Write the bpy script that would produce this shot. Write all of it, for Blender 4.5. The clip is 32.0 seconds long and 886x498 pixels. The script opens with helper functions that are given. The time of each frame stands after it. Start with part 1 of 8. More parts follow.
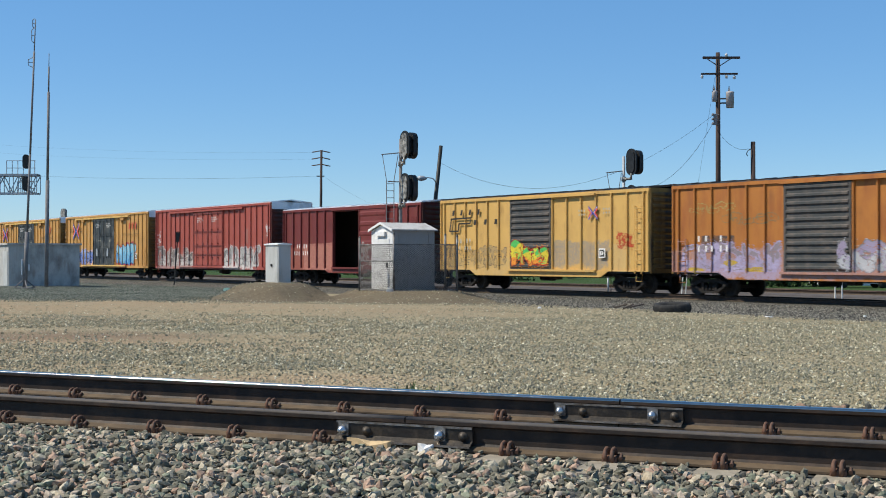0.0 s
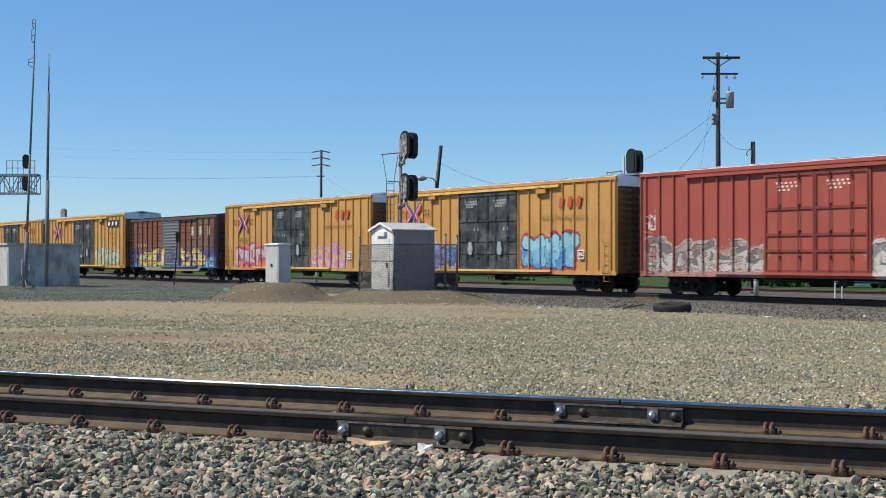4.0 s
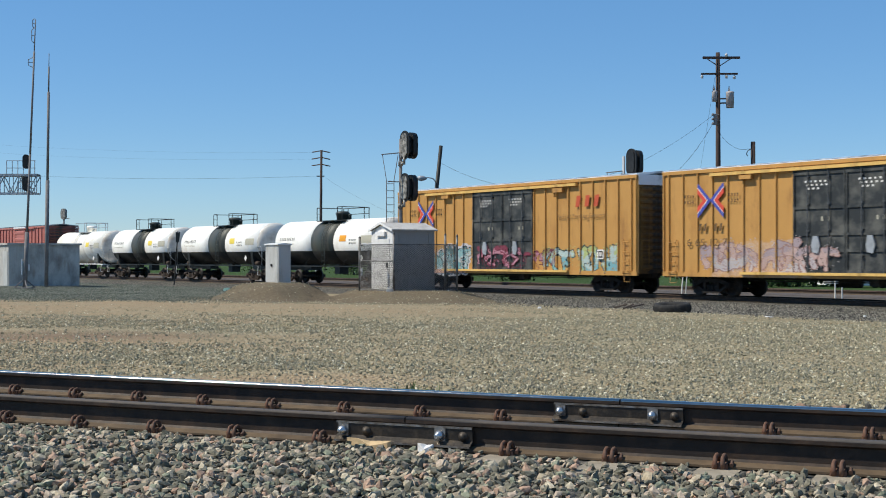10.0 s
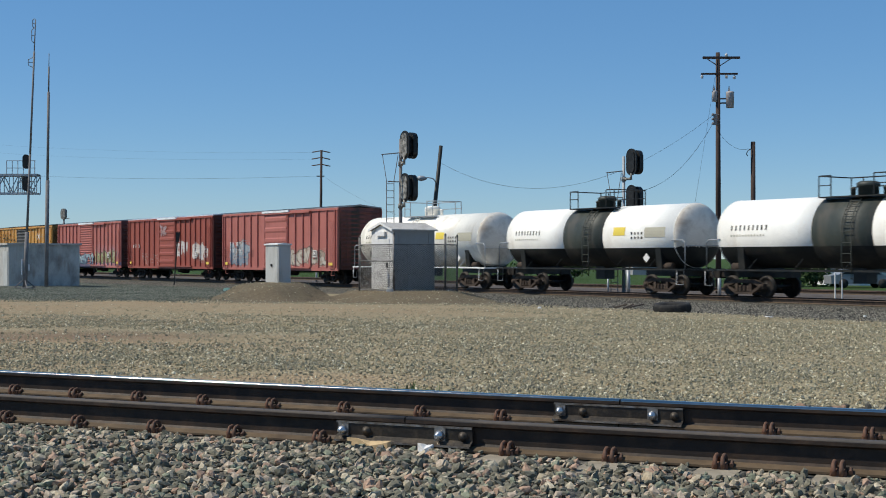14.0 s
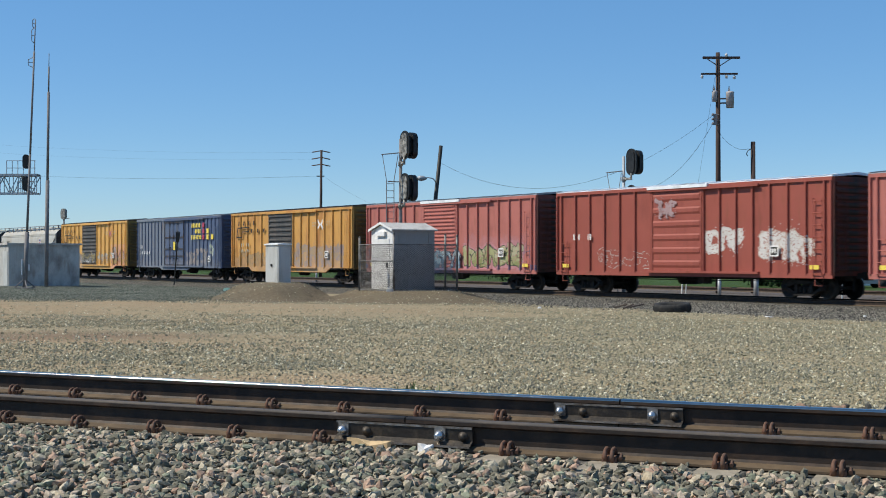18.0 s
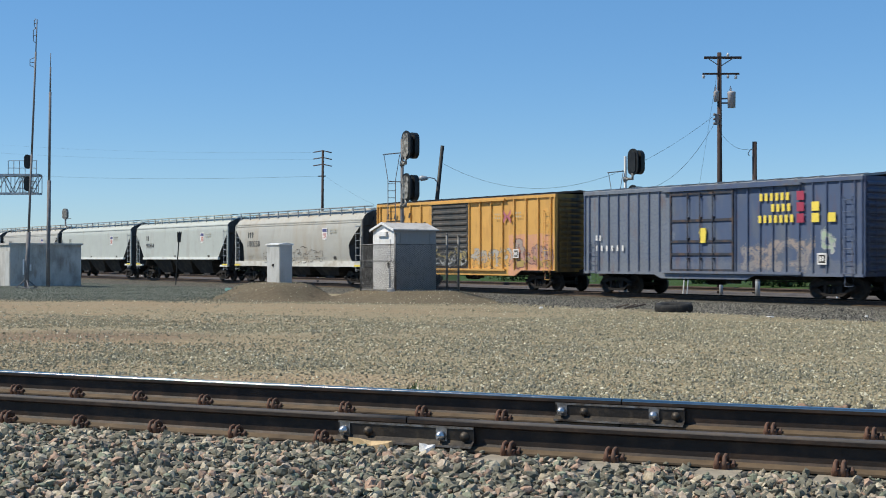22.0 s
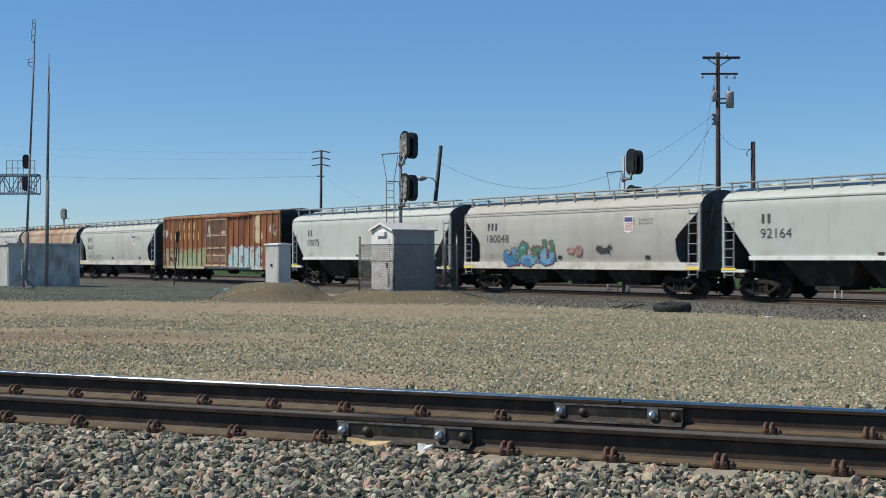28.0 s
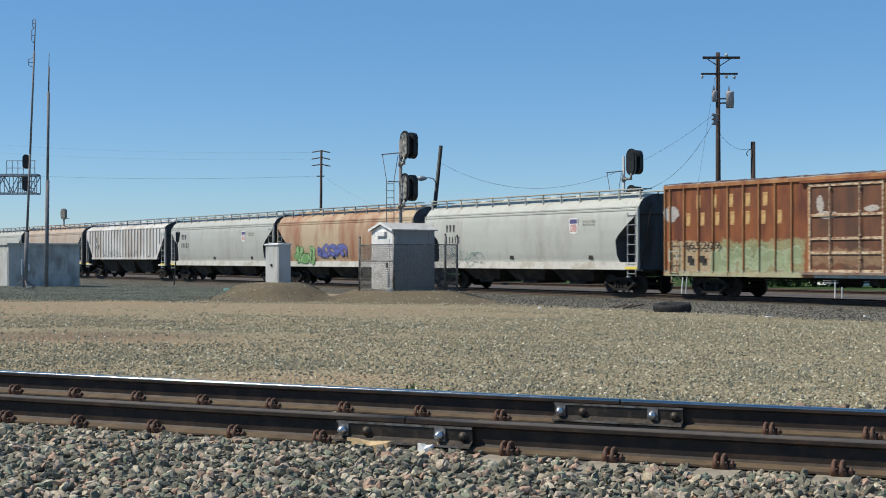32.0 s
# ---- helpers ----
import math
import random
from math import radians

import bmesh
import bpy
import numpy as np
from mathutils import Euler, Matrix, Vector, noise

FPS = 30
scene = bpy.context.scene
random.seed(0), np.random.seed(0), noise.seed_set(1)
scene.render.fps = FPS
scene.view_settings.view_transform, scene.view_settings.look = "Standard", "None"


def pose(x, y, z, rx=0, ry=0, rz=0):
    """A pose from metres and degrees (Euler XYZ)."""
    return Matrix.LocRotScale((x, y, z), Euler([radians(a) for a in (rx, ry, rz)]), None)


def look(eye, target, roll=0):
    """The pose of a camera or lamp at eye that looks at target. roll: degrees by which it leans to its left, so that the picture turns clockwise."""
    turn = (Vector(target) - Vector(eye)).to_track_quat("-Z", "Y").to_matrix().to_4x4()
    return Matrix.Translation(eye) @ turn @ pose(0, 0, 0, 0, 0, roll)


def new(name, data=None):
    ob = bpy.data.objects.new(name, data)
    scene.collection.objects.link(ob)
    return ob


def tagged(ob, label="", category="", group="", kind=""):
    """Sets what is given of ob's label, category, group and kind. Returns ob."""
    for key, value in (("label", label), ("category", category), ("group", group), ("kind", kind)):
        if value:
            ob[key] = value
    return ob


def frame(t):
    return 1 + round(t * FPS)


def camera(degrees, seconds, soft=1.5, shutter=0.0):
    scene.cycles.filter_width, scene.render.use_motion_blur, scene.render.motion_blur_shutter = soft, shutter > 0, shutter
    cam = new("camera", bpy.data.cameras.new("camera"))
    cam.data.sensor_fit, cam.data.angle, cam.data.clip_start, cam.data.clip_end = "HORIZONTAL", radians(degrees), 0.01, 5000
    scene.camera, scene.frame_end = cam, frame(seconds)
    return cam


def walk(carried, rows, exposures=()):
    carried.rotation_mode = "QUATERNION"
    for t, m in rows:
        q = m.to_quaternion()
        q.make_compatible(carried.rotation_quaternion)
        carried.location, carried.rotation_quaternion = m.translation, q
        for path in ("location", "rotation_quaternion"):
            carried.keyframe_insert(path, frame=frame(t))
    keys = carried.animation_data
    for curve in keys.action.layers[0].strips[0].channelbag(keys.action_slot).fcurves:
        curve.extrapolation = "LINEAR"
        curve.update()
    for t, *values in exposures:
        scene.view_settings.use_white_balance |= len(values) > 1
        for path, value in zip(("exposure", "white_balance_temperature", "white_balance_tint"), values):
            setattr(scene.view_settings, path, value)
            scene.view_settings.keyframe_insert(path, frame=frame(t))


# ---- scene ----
# One shot from a tripod beside a track: a freight train passes on the track beyond.
EYE = (0.0, 0.0, 1.52)


def aim(shift=0.0):
    """The camera's pose; shift: a tiny yaw, in thousandths."""
    return look(EYE, (-shift * 0.05, 50.0, 1.881))


cam = camera(36.87, 32.0, soft=1.0, shutter=0.2)
walk(cam, [(0.0, aim()), (21.8, aim()), (22.0, aim(1.1)), (22.2, aim()), (24.7, aim()), (25.0, aim(0.6)),
           (25.5, aim(1.2)), (27.4, aim()), (32.0, aim())], exposures=[(0.0, 0.03), (9.0, 0.0), (11.0, -0.17), (12.5, -0.28), (14.0, -0.28), (16.8, -0.06), (22.0, -0.03), (24.0, -0.12), (25.5, -0.18), (30.0, -0.18), (32.0, -0.12)])

# ---- light ----
SUN_EL, SUN_AZ = radians(51.0), radians(-94.0)   # azimuth from +Y towards +X
sun_way = Vector((math.sin(SUN_AZ) * math.cos(SUN_EL), math.cos(SUN_AZ) * math.cos(SUN_EL), math.sin(SUN_EL)))
world = bpy.data.worlds.new("sky")
scene.world = world
world.use_nodes = True
wt = world.node_tree
sky = wt.nodes.new("ShaderNodeTexSky")
sky.sky_type, sky.sun_disc = "NISHITA", False
sky.sun_elevation, sky.sun_rotation = SUN_EL, SUN_AZ
sky.air_density, sky.dust_density, sky.ozone_density = 1.0, 0.0, 2.0
deep = wt.nodes.new("ShaderNodeHueSaturation")     # a clear, deep blue spring sky
deep.inputs["Saturation"].default_value = 1.24
tint = wt.nodes.new("ShaderNodeMix")
tint.data_type, tint.blend_type = "RGBA", "MULTIPLY"
tint.inputs[0].default_value, tint.inputs[7].default_value = 1.0, (0.86, 0.97, 1.1, 1)
wt.links.new(sky.outputs[0], deep.inputs["Color"])
wt.links.new(deep.outputs[0], tint.inputs[6])
even = wt.nodes.new("ShaderNodeMix")                # thin high haze evens the blue out
even.data_type = "RGBA"
even.inputs[0].default_value, even.inputs[7].default_value = 0.34, (1.85, 4.35, 7.7, 1)
wt.links.new(tint.outputs[2], even.inputs[6])
wt.links.new(even.outputs[2], wt.nodes["Background"].inputs[0])
sky.altitude = 1200
wt.nodes["Background"].inputs[1].default_value = 0.108
sun = new("sun", bpy.data.lights.new("sun", "SUN"))
sun.data.energy, sun.data.angle, sun.data.color = 5.25, radians(0.53), (1.0, 0.93, 0.79)
sun.matrix_world = sun_way.to_track_quat("Z", "Y").to_matrix().to_4x4() @ pose(0, 0, 0)


# ---- materials ----
def surface(name, base, rough=0.6, metal=0.0, alt=None, scale=2.0, amount=0.5, streak=1.0, grain=0.12,
            grain_scale=40.0, bump=0.2, bump_scale=30.0, spec=0.3, zones=(), rust=0.0):
    """A painted, rusty, stony or earthy surface: broad stains towards alt, fine grain, fine relief.
    zones: painted patches (x0, x1, z0, z1, colour, ragged, strength) in the thing's own space."""
    m = bpy.data.materials.new(name)
    m.use_nodes = True
    nt = m.node_tree
    N, K = nt.nodes.new, nt.links.new
    out = nt.nodes["Principled BSDF"]
    tc = N("ShaderNodeTexCoord")
    mp = N("ShaderNodeMapping")
    mp.inputs["Scale"].default_value = (1, 1, 1.0 / streak)
    K(tc.outputs["Object"], mp.inputs[0])

    def noise_at(s, detail, vec=None, rough_n=0.6):
        n = N("ShaderNodeTexNoise")
        n.inputs["Scale"].default_value, n.inputs["Detail"].default_value = s, detail
        n.inputs["Roughness"].default_value = rough_n
        K(vec or mp.outputs[0], n.inputs[0])
        return n

    def math_node(op, a, b=None, clamp=False):
        n = N("ShaderNodeMath")
        n.operation, n.use_clamp = op, clamp
        for i, v in enumerate((a, b)):
            if v is None:
                continue
            if isinstance(v, (int, float)):
                n.inputs[i].default_value = v
            else:
                K(v, n.inputs[i])
        return n.outputs[0]

    def mix(fac, a, b, kind="MIX"):
        n = N("ShaderNodeMix")
        n.data_type, n.blend_type = "RGBA", kind
        for sock, v in ((n.inputs[0], fac), (n.inputs[6], a), (n.inputs[7], b)):
            if isinstance(v, (int, float)):
                sock.default_value = v
            elif isinstance(v, tuple):
                sock.default_value = (*v[:3], 1)
            else:
                K(v, sock)
        return n.outputs[2]

    col = tuple(base)
    if alt:
        n1 = noise_at(scale, 7)
        r = N("ShaderNodeMapRange")
        r.inputs[1].default_value, r.inputs[2].default_value = 0.62 - 0.3 * amount, 0.78 - 0.2 * amount
        K(n1.outputs[0], r.inputs[0])
        col = mix(r.outputs[0], col, tuple(alt))
    if zones:
        sep = N("ShaderNodeSeparateXYZ")
        K(tc.outputs["Object"], sep.inputs[0])
        zn = noise_at(1.7, 5, tc.outputs["Object"], 0.7)
        zoff = math_node("SUBTRACT", zn.outputs[0], 0.5)
        fine = noise_at(9.0, 4, tc.outputs["Object"], 0.7)
        for x0, x1, z0, z1, c, ragged, strength in zones:
            jit = math_node("MULTIPLY", zoff, ragged * 3.0)
            xs = math_node("ADD", sep.outputs[0], jit)
            zs = math_node("ADD", sep.outputs[2], jit)
            e = max(0.03, ragged * 0.35)

            def edge(v, a, sign):
                return math_node("MULTIPLY", math_node("SUBTRACT", v, a), sign / e, True)
            f = math_node("MULTIPLY", edge(xs, x0, 1), edge(xs, x1, -1))
            f = math_node("MULTIPLY", f, math_node("MULTIPLY", edge(zs, z0, 1), edge(zs, z1, -1)))
            worn = math_node("MULTIPLY", math_node("SUBTRACT", fine.outputs[0], 0.22), 3.0, True)
            f = math_node("MULTIPLY", f, math_node("MULTIPLY", worn, strength))
            col = mix(f, col, tuple(c))
    if rust:
        m2 = N("ShaderNodeMapping")
        m2.inputs["Scale"].default_value = (1.0, 1.0, 0.13)
        K(tc.outputs["Object"], m2.inputs[0])
        runs = noise_at(3.4, 8, m2.outputs[0], 0.72)
        blot = noise_at(1.1, 5, tc.outputs["Object"], 0.65)
        f = math_node("MULTIPLY", math_node("SUBTRACT", math_node("ADD", runs.outputs[0], math_node("MULTIPLY", blot.outputs[0], 0.5)), 0.8), 6.0, True)
        col = mix(math_node("MULTIPLY", f, rust), col, (0.17, 0.075, 0.035))
    g = noise_at(grain_scale, 4, tc.outputs["Object"])
    gr = N("ShaderNodeMapRange")
    gr.inputs[1].default_value, gr.inputs[2].default_value = 0.3, 0.7
    gr.inputs[3].default_value, gr.inputs[4].default_value = 1 - grain, 1 + grain
    K(g.outputs[0], gr.inputs[0])
    broad = noise_at(0.9, 3, tc.outputs["Object"])
    br = N("ShaderNodeMapRange")
    br.inputs[1].default_value, br.inputs[2].default_value = 0.3, 0.7
    br.inputs[3].default_value, br.inputs[4].default_value = 1 - grain * 0.6, 1 + grain * 0.6
    K(broad.outputs[0], br.inputs[0])
    val = math_node("MULTIPLY", gr.outputs[0], br.outputs[0])
    comb = N("ShaderNodeCombineColor")
    for i in range(3):
        K(val, comb.inputs[i])
    col = mix(1.0, col, comb.outputs[0], "MULTIPLY")
    K(col, out.inputs["Base Color"])
    rr = N("ShaderNodeMapRange")
    rr.inputs[3].default_value, rr.inputs[4].default_value = max(0.05, rough - 0.12), min(1.0, rough + 0.12)
    K(g.outputs[0], rr.inputs[0])
    K(rr.outputs[0], out.inputs["Roughness"])
    out.inputs["Metallic"].default_value = metal
    out.inputs["Specular IOR Level"].default_value = spec
    if bump:
        bn = noise_at(bump_scale, 5, tc.outputs["Object"])
        bp = N("ShaderNodeBump")
        bp.inputs["Strength"].default_value, bp.inputs["Distance"].default_value = bump, 0.02
        K(bn.outputs[0], bp.inputs["Height"])
        K(bp.outputs[0], out.inputs["Normal"])
    return m


def plain(name, base, rough=0.6, metal=0.0, spec=0.3, grain=0.1):
    return surface(name, base, rough, metal, grain=grain, bump=0.05, spec=spec)


RUST = (0.14, 0.06, 0.035)
M_truck = surface("truck_steel", (0.017, 0.015, 0.013), 0.8, alt=(0.034, 0.026, 0.021), scale=3, amount=0.6)
M_truck_dusty = surface("truck_steel_dusty", (0.045, 0.033, 0.026), 0.85, alt=(0.09, 0.064, 0.047), scale=3, amount=0.7)
M_under = surface("underframe_black", (0.02, 0.02, 0.02), 0.8, alt=(0.06, 0.05, 0.04), scale=2)
M_wheel = surface("wheel_steel", (0.022, 0.02, 0.018), 0.6, metal=0.1, alt=(0.05, 0.036, 0.026), scale=4)
M_black = surface("black_paint", (0.018, 0.02, 0.02), 0.55, alt=(0.05, 0.045, 0.04), scale=3, amount=0.4)
M_galv = surface("galvanised_steel", (0.42, 0.44, 0.46), 0.5, metal=0.4, alt=(0.3, 0.31, 0.32), scale=3, amount=0.5)
M_white = surface("white_paint", (0.75, 0.75, 0.73), 0.5, alt=(0.5, 0.48, 0.44), scale=2, amount=0.3)
M_lamp_grey = plain("lamp_grey", (0.32, 0.34, 0.36), 0.5, 0.3)
M_rail = surface("rail_steel", (0.027, 0.02, 0.016), 0.6, metal=0.1, alt=(0.06, 0.038, 0.026), scale=6, amount=0.6, bump=0.15)
M_rail_foot = surface("rail_foot_rust", (0.125, 0.088, 0.054), 0.7, alt=(0.08, 0.056, 0.036), scale=5, amount=0.6)
M_rail_top = surface("rail_running_top", (0.4, 0.375, 0.35), 0.15, metal=1.0, grain=0.04, bump=0.0)
M_rail_dull = surface("rail_dull_top", (0.075, 0.066, 0.06), 0.75, alt=(0.1, 0.08, 0.065), scale=5, amount=0.6, bump=0.1)
M_rail_brown = surface("rail_brown_top", (0.13, 0.085, 0.06), 0.6, metal=0.2, alt=(0.09, 0.06, 0.045), scale=2, amount=0.6, bump=0.1)
M_clip = surface("rusty_clip", (0.15, 0.078, 0.052), 0.8, alt=(0.1, 0.07, 0.055), scale=20, amount=0.6)
M_bar = surface("joint_bar_steel", (0.045, 0.04, 0.036), 0.5, metal=0.4, alt=(0.1, 0.08, 0.06), scale=10, amount=0.5)
M_bar_edge = surface("joint_bar_bright_edge", (0.3, 0.28, 0.26), 0.35, metal=0.7, alt=(0.1, 0.07, 0.05), scale=12, amount=0.6)
M_bolt = surface("bright_bolt", (0.5, 0.52, 0.55), 0.3, metal=0.9, bump=0.05)
M_concrete = surface("tie_concrete", (0.3, 0.26, 0.2), 0.9, alt=(0.22, 0.19, 0.15), scale=8, amount=0.6)
M_timber = surface("old_timber", (0.07, 0.055, 0.045), 0.9, alt=(0.11, 0.085, 0.07), scale=5, amount=0.6)
M_pole = surface("pole_timber", (0.055, 0.038, 0.032), 0.9, alt=(0.09, 0.06, 0.05), scale=3, amount=0.6, streak=6)
M_wire = plain("wire_black", (0.02, 0.02, 0.022), 0.6)
M_rubber = surface("tyre_rubber", (0.022, 0.022, 0.022), 0.85, alt=(0.05, 0.045, 0.04), scale=6)


STONE = [(0.2, 0.17, 0.108), (0.3, 0.258, 0.165), (0.105, 0.094, 0.064), (0.25, 0.2, 0.124), (0.5, 0.45, 0.31), (0.155, 0.15, 0.106), (0.045, 0.042, 0.031), (0.23, 0.198, 0.13), (0.36, 0.31, 0.2)]


# ---- geometry helpers ----
def box(bm, x0, x1, y0, y1, z0, z1, mat=0):
    v = [bm.verts.new(p) for p in ((x0, y0, z0), (x1, y0, z0), (x1, y1, z0), (x0, y1, z0),
                                   (x0, y0, z1), (x1, y0, z1), (x1, y1, z1), (x0, y1, z1))]
    for q in ((0, 3, 2, 1), (4, 5, 6, 7), (0, 1, 5, 4), (1, 2, 6, 5), (2, 3, 7, 6), (3, 0, 4, 7)):
        bm.faces.new([v[i] for i in q]).material_index = mat


def prism(bm, outline, a, b, axis="y", mat=0):
    """A flat outline (x, z) drawn out from a to b along y, or (y, z) along x, or (x, y) along z."""
    def at(p, d):
        return {"y": (p[0], d, p[1]), "x": (d, p[0], p[1]), "z": (p[0], p[1], d)}[axis]
    lo = [bm.verts.new(at(p, a)) for p in outline]
    hi = [bm.verts.new(at(p, b)) for p in outline]
    n = len(outline)
    fs = [bm.faces.new(lo), bm.faces.new(hi[::-1])]
    for i in range(n):
        fs.append(bm.faces.new((lo[i], hi[i], hi[(i + 1) % n], lo[(i + 1) % n])))
    for f in fs:
        f.material_index = mat


def tube(bm, p, q, r0, r1=None, n=8, mat=0):
    """A round bar from p to q."""
    p, q = Vector(p), Vector(q)
    r1 = r0 if r1 is None else r1
    m = (q - p).to_track_quat("Z", "Y").to_matrix()
    rings = []
    for c, r in ((p, r0), (q, r1)):
        rings.append([bm.verts.new(c + m @ Vector((r * math.cos(6.2832 * i / n), r * math.sin(6.2832 * i / n), 0))) for i in range(n)])
    for i in range(n):
        f = bm.faces.new((rings[0][i], rings[0][(i + 1) % n], rings[1][(i + 1) % n], rings[1][i]))
        f.smooth, f.material_index = n > 6, mat
    bm.faces.new(rings[0][::-1]).material_index = mat
    bm.faces.new(rings[1]).material_index = mat


def path_tube(bm, pts, r, n=6, mat=0):
    """A bent round bar through pts, in one skin."""
    pts = [Vector(p) for p in pts]
    rings = []
    for k, p in enumerate(pts):
        w = (pts[min(k + 1, len(pts) - 1)] - pts[max(k - 1, 0)]).normalized()
        u = w.cross(Vector((0.31, 0.17, 0.93))).normalized()
        v = w.cross(u)
        rings.append([bm.verts.new(p + u * (r * math.cos(6.2832 * i / n)) + v * (r * math.sin(6.2832 * i / n))) for i in range(n)])
    for a, b in zip(rings[:-1], rings[1:]):
        for i in range(n):
            f = bm.faces.new((a[i], a[(i + 1) % n], b[(i + 1) % n], b[i]))
            f.smooth, f.material_index = True, mat
    bm.faces.new(rings[0][::-1]).material_index = mat
    bm.faces.new(rings[-1]).material_index = mat


def lathe(bm, profile, n=24, axis="x", mats=None, at=(0, 0, 0)):
    """A round body: profile of (along, radius)."""
    rings = []
    for a, r in profile:
        ring = []
        for i in range(n):
            c, s = r * math.cos(6.2832 * i / n), r * math.sin(6.2832 * i / n)
            p = {"x": (a, c, s), "y": (c, a, s), "z": (c, s, a)}[axis]
            ring.append(bm.verts.new((p[0] + at[0], p[1] + at[1], p[2] + at[2])))
        rings.append(ring)
    for k in range(len(rings) - 1):
        for i in range(n):
            f = bm.faces.new((rings[k][i], rings[k][(i + 1) % n], rings[k + 1][(i + 1) % n], rings[k + 1][i]))
            f.smooth = True
            if mats:
                f.material_index = mats(k, i)
    for ring in (rings[0], rings[-1]):
        if profile[0 if ring is rings[0] else -1][1] > 1e-4:
            bm.faces.new(ring)


def mesh_of(name, bm, mats):
    bmesh.ops.recalc_face_normals(bm, faces=bm.faces)
    me = bpy.data.meshes.new(name)
    bm.to_mesh(me)
    bm.free()
    for m in (mats if isinstance(mats, (list, tuple)) else [mats]):
        me.materials.append(m)
    return me


def piece(name, me, parent, at=(0, 0, 0), label=""):
    ob = new(name, me)
    ob.parent = parent
    ob.location = at
    return tagged(ob, label)


def part(name, bm, mats, parent, label="", at=(0, 0, 0)):
    return piece(name, mesh_of(name, bm, mats), parent, at, label)


def thing(name, bm, mats, m, label, category, group="", kind=""):
    ob = new(name, mesh_of(name, bm, mats) if bm else None)
    ob.matrix_world = m
    return tagged(ob, label, category, group, kind)


def sheet(name, verts, faces, mats, smooth=False):
    me = bpy.data.meshes.new(name)
    me.from_pydata(verts, [], faces)
    for m in mats:
        me.materials.append(m)
    if smooth:
        me.polygons.foreach_set("use_smooth", [True] * len(me.polygons))
    me.update()
    return me


# ---- the plan: two tracks ----
TH = radians(34.6)
DIR = Vector((math.sin(TH), -math.cos(TH), 0))      # the way the train goes
OUT = Vector((math.cos(TH), math.sin(TH), 0))       # across the train's track, away from the camera
BASE = Vector((48.55, 0.88, 0.0))                   # on the track's centre line
TURN = math.degrees(math.atan2(DIR.y, DIR.x))
SPEED = 13.2
PHI = radians(66.3)
RAIL1 = Vector((math.sin(PHI), -math.cos(PHI), 0))  # along the track in front
ACROSS1 = Vector((math.cos(PHI), math.sin(PHI), 0))
Q_NEAR = 7.417                                      # its near rail's distance from the camera's foot
Z1 = 0.57                                           # its rail tops; the train's rail tops are at 0
TIE_STEP = 0.63


def smooth(a, b, x):
    t = np.clip((x - a) / (b - a), 0, 1)
    return t * t * (3 - 2 * t)


def ground_z(X, Y):
    X, Y = np.asarray(X, float), np.asarray(Y, float)
    p = X * OUT.x + Y * OUT.y
    q = X * ACROSS1.x + Y * ACROSS1.y
    z = np.interp(p, [-200, 8, 20, 29, 35.5, 37.6, 38.4, 43.0, 44.5, 60, 3000], [0.1, 0.1, 0.0, -0.14, -0.33, -0.28, -0.2, -0.2, -0.4, -0.45, -0.45])
    bed = smooth(3.2, 5.2, q) * (1 - smooth(9.9, 11.4, q))
    z = z + (0.355 - z) * bed
    # the camera's side
    z = np.where(q < 3.2, 0.1, z)
    flat = z
    for cx, cy, h, rx, rf, rb in ((-6.75, 54.4, 0.60, 2.5, 6.0, 3.0), (-1.3, 55.2, 0.40, 3.9, 7.5, 4.5)):
        ry = np.where(Y < cy, rf, rb)
        d = np.sqrt(((X - cx) / rx) ** 2 + ((Y - cy) / ry) ** 2)
        lump = 1 + 0.1 * np.sin(X * 2.3 + 1.7 * np.sin(Y * 0.8)) * np.sin(Y * 1.1 + X * 0.7)
        z = np.maximum(z, flat + h * (1 - smooth(0.44, 1.0, d * lump)))
    wob = 0.03 * np.sin(X * 0.9 + 1.3 * np.sin(Y * 0.37)) * np.cos(Y * 0.6 + X * 0.23)
    return z + wob * (1 - bed) * (np.abs(p - 40.45) > 3.2)


def gz(x, y):
    return float(ground_z(x, y))


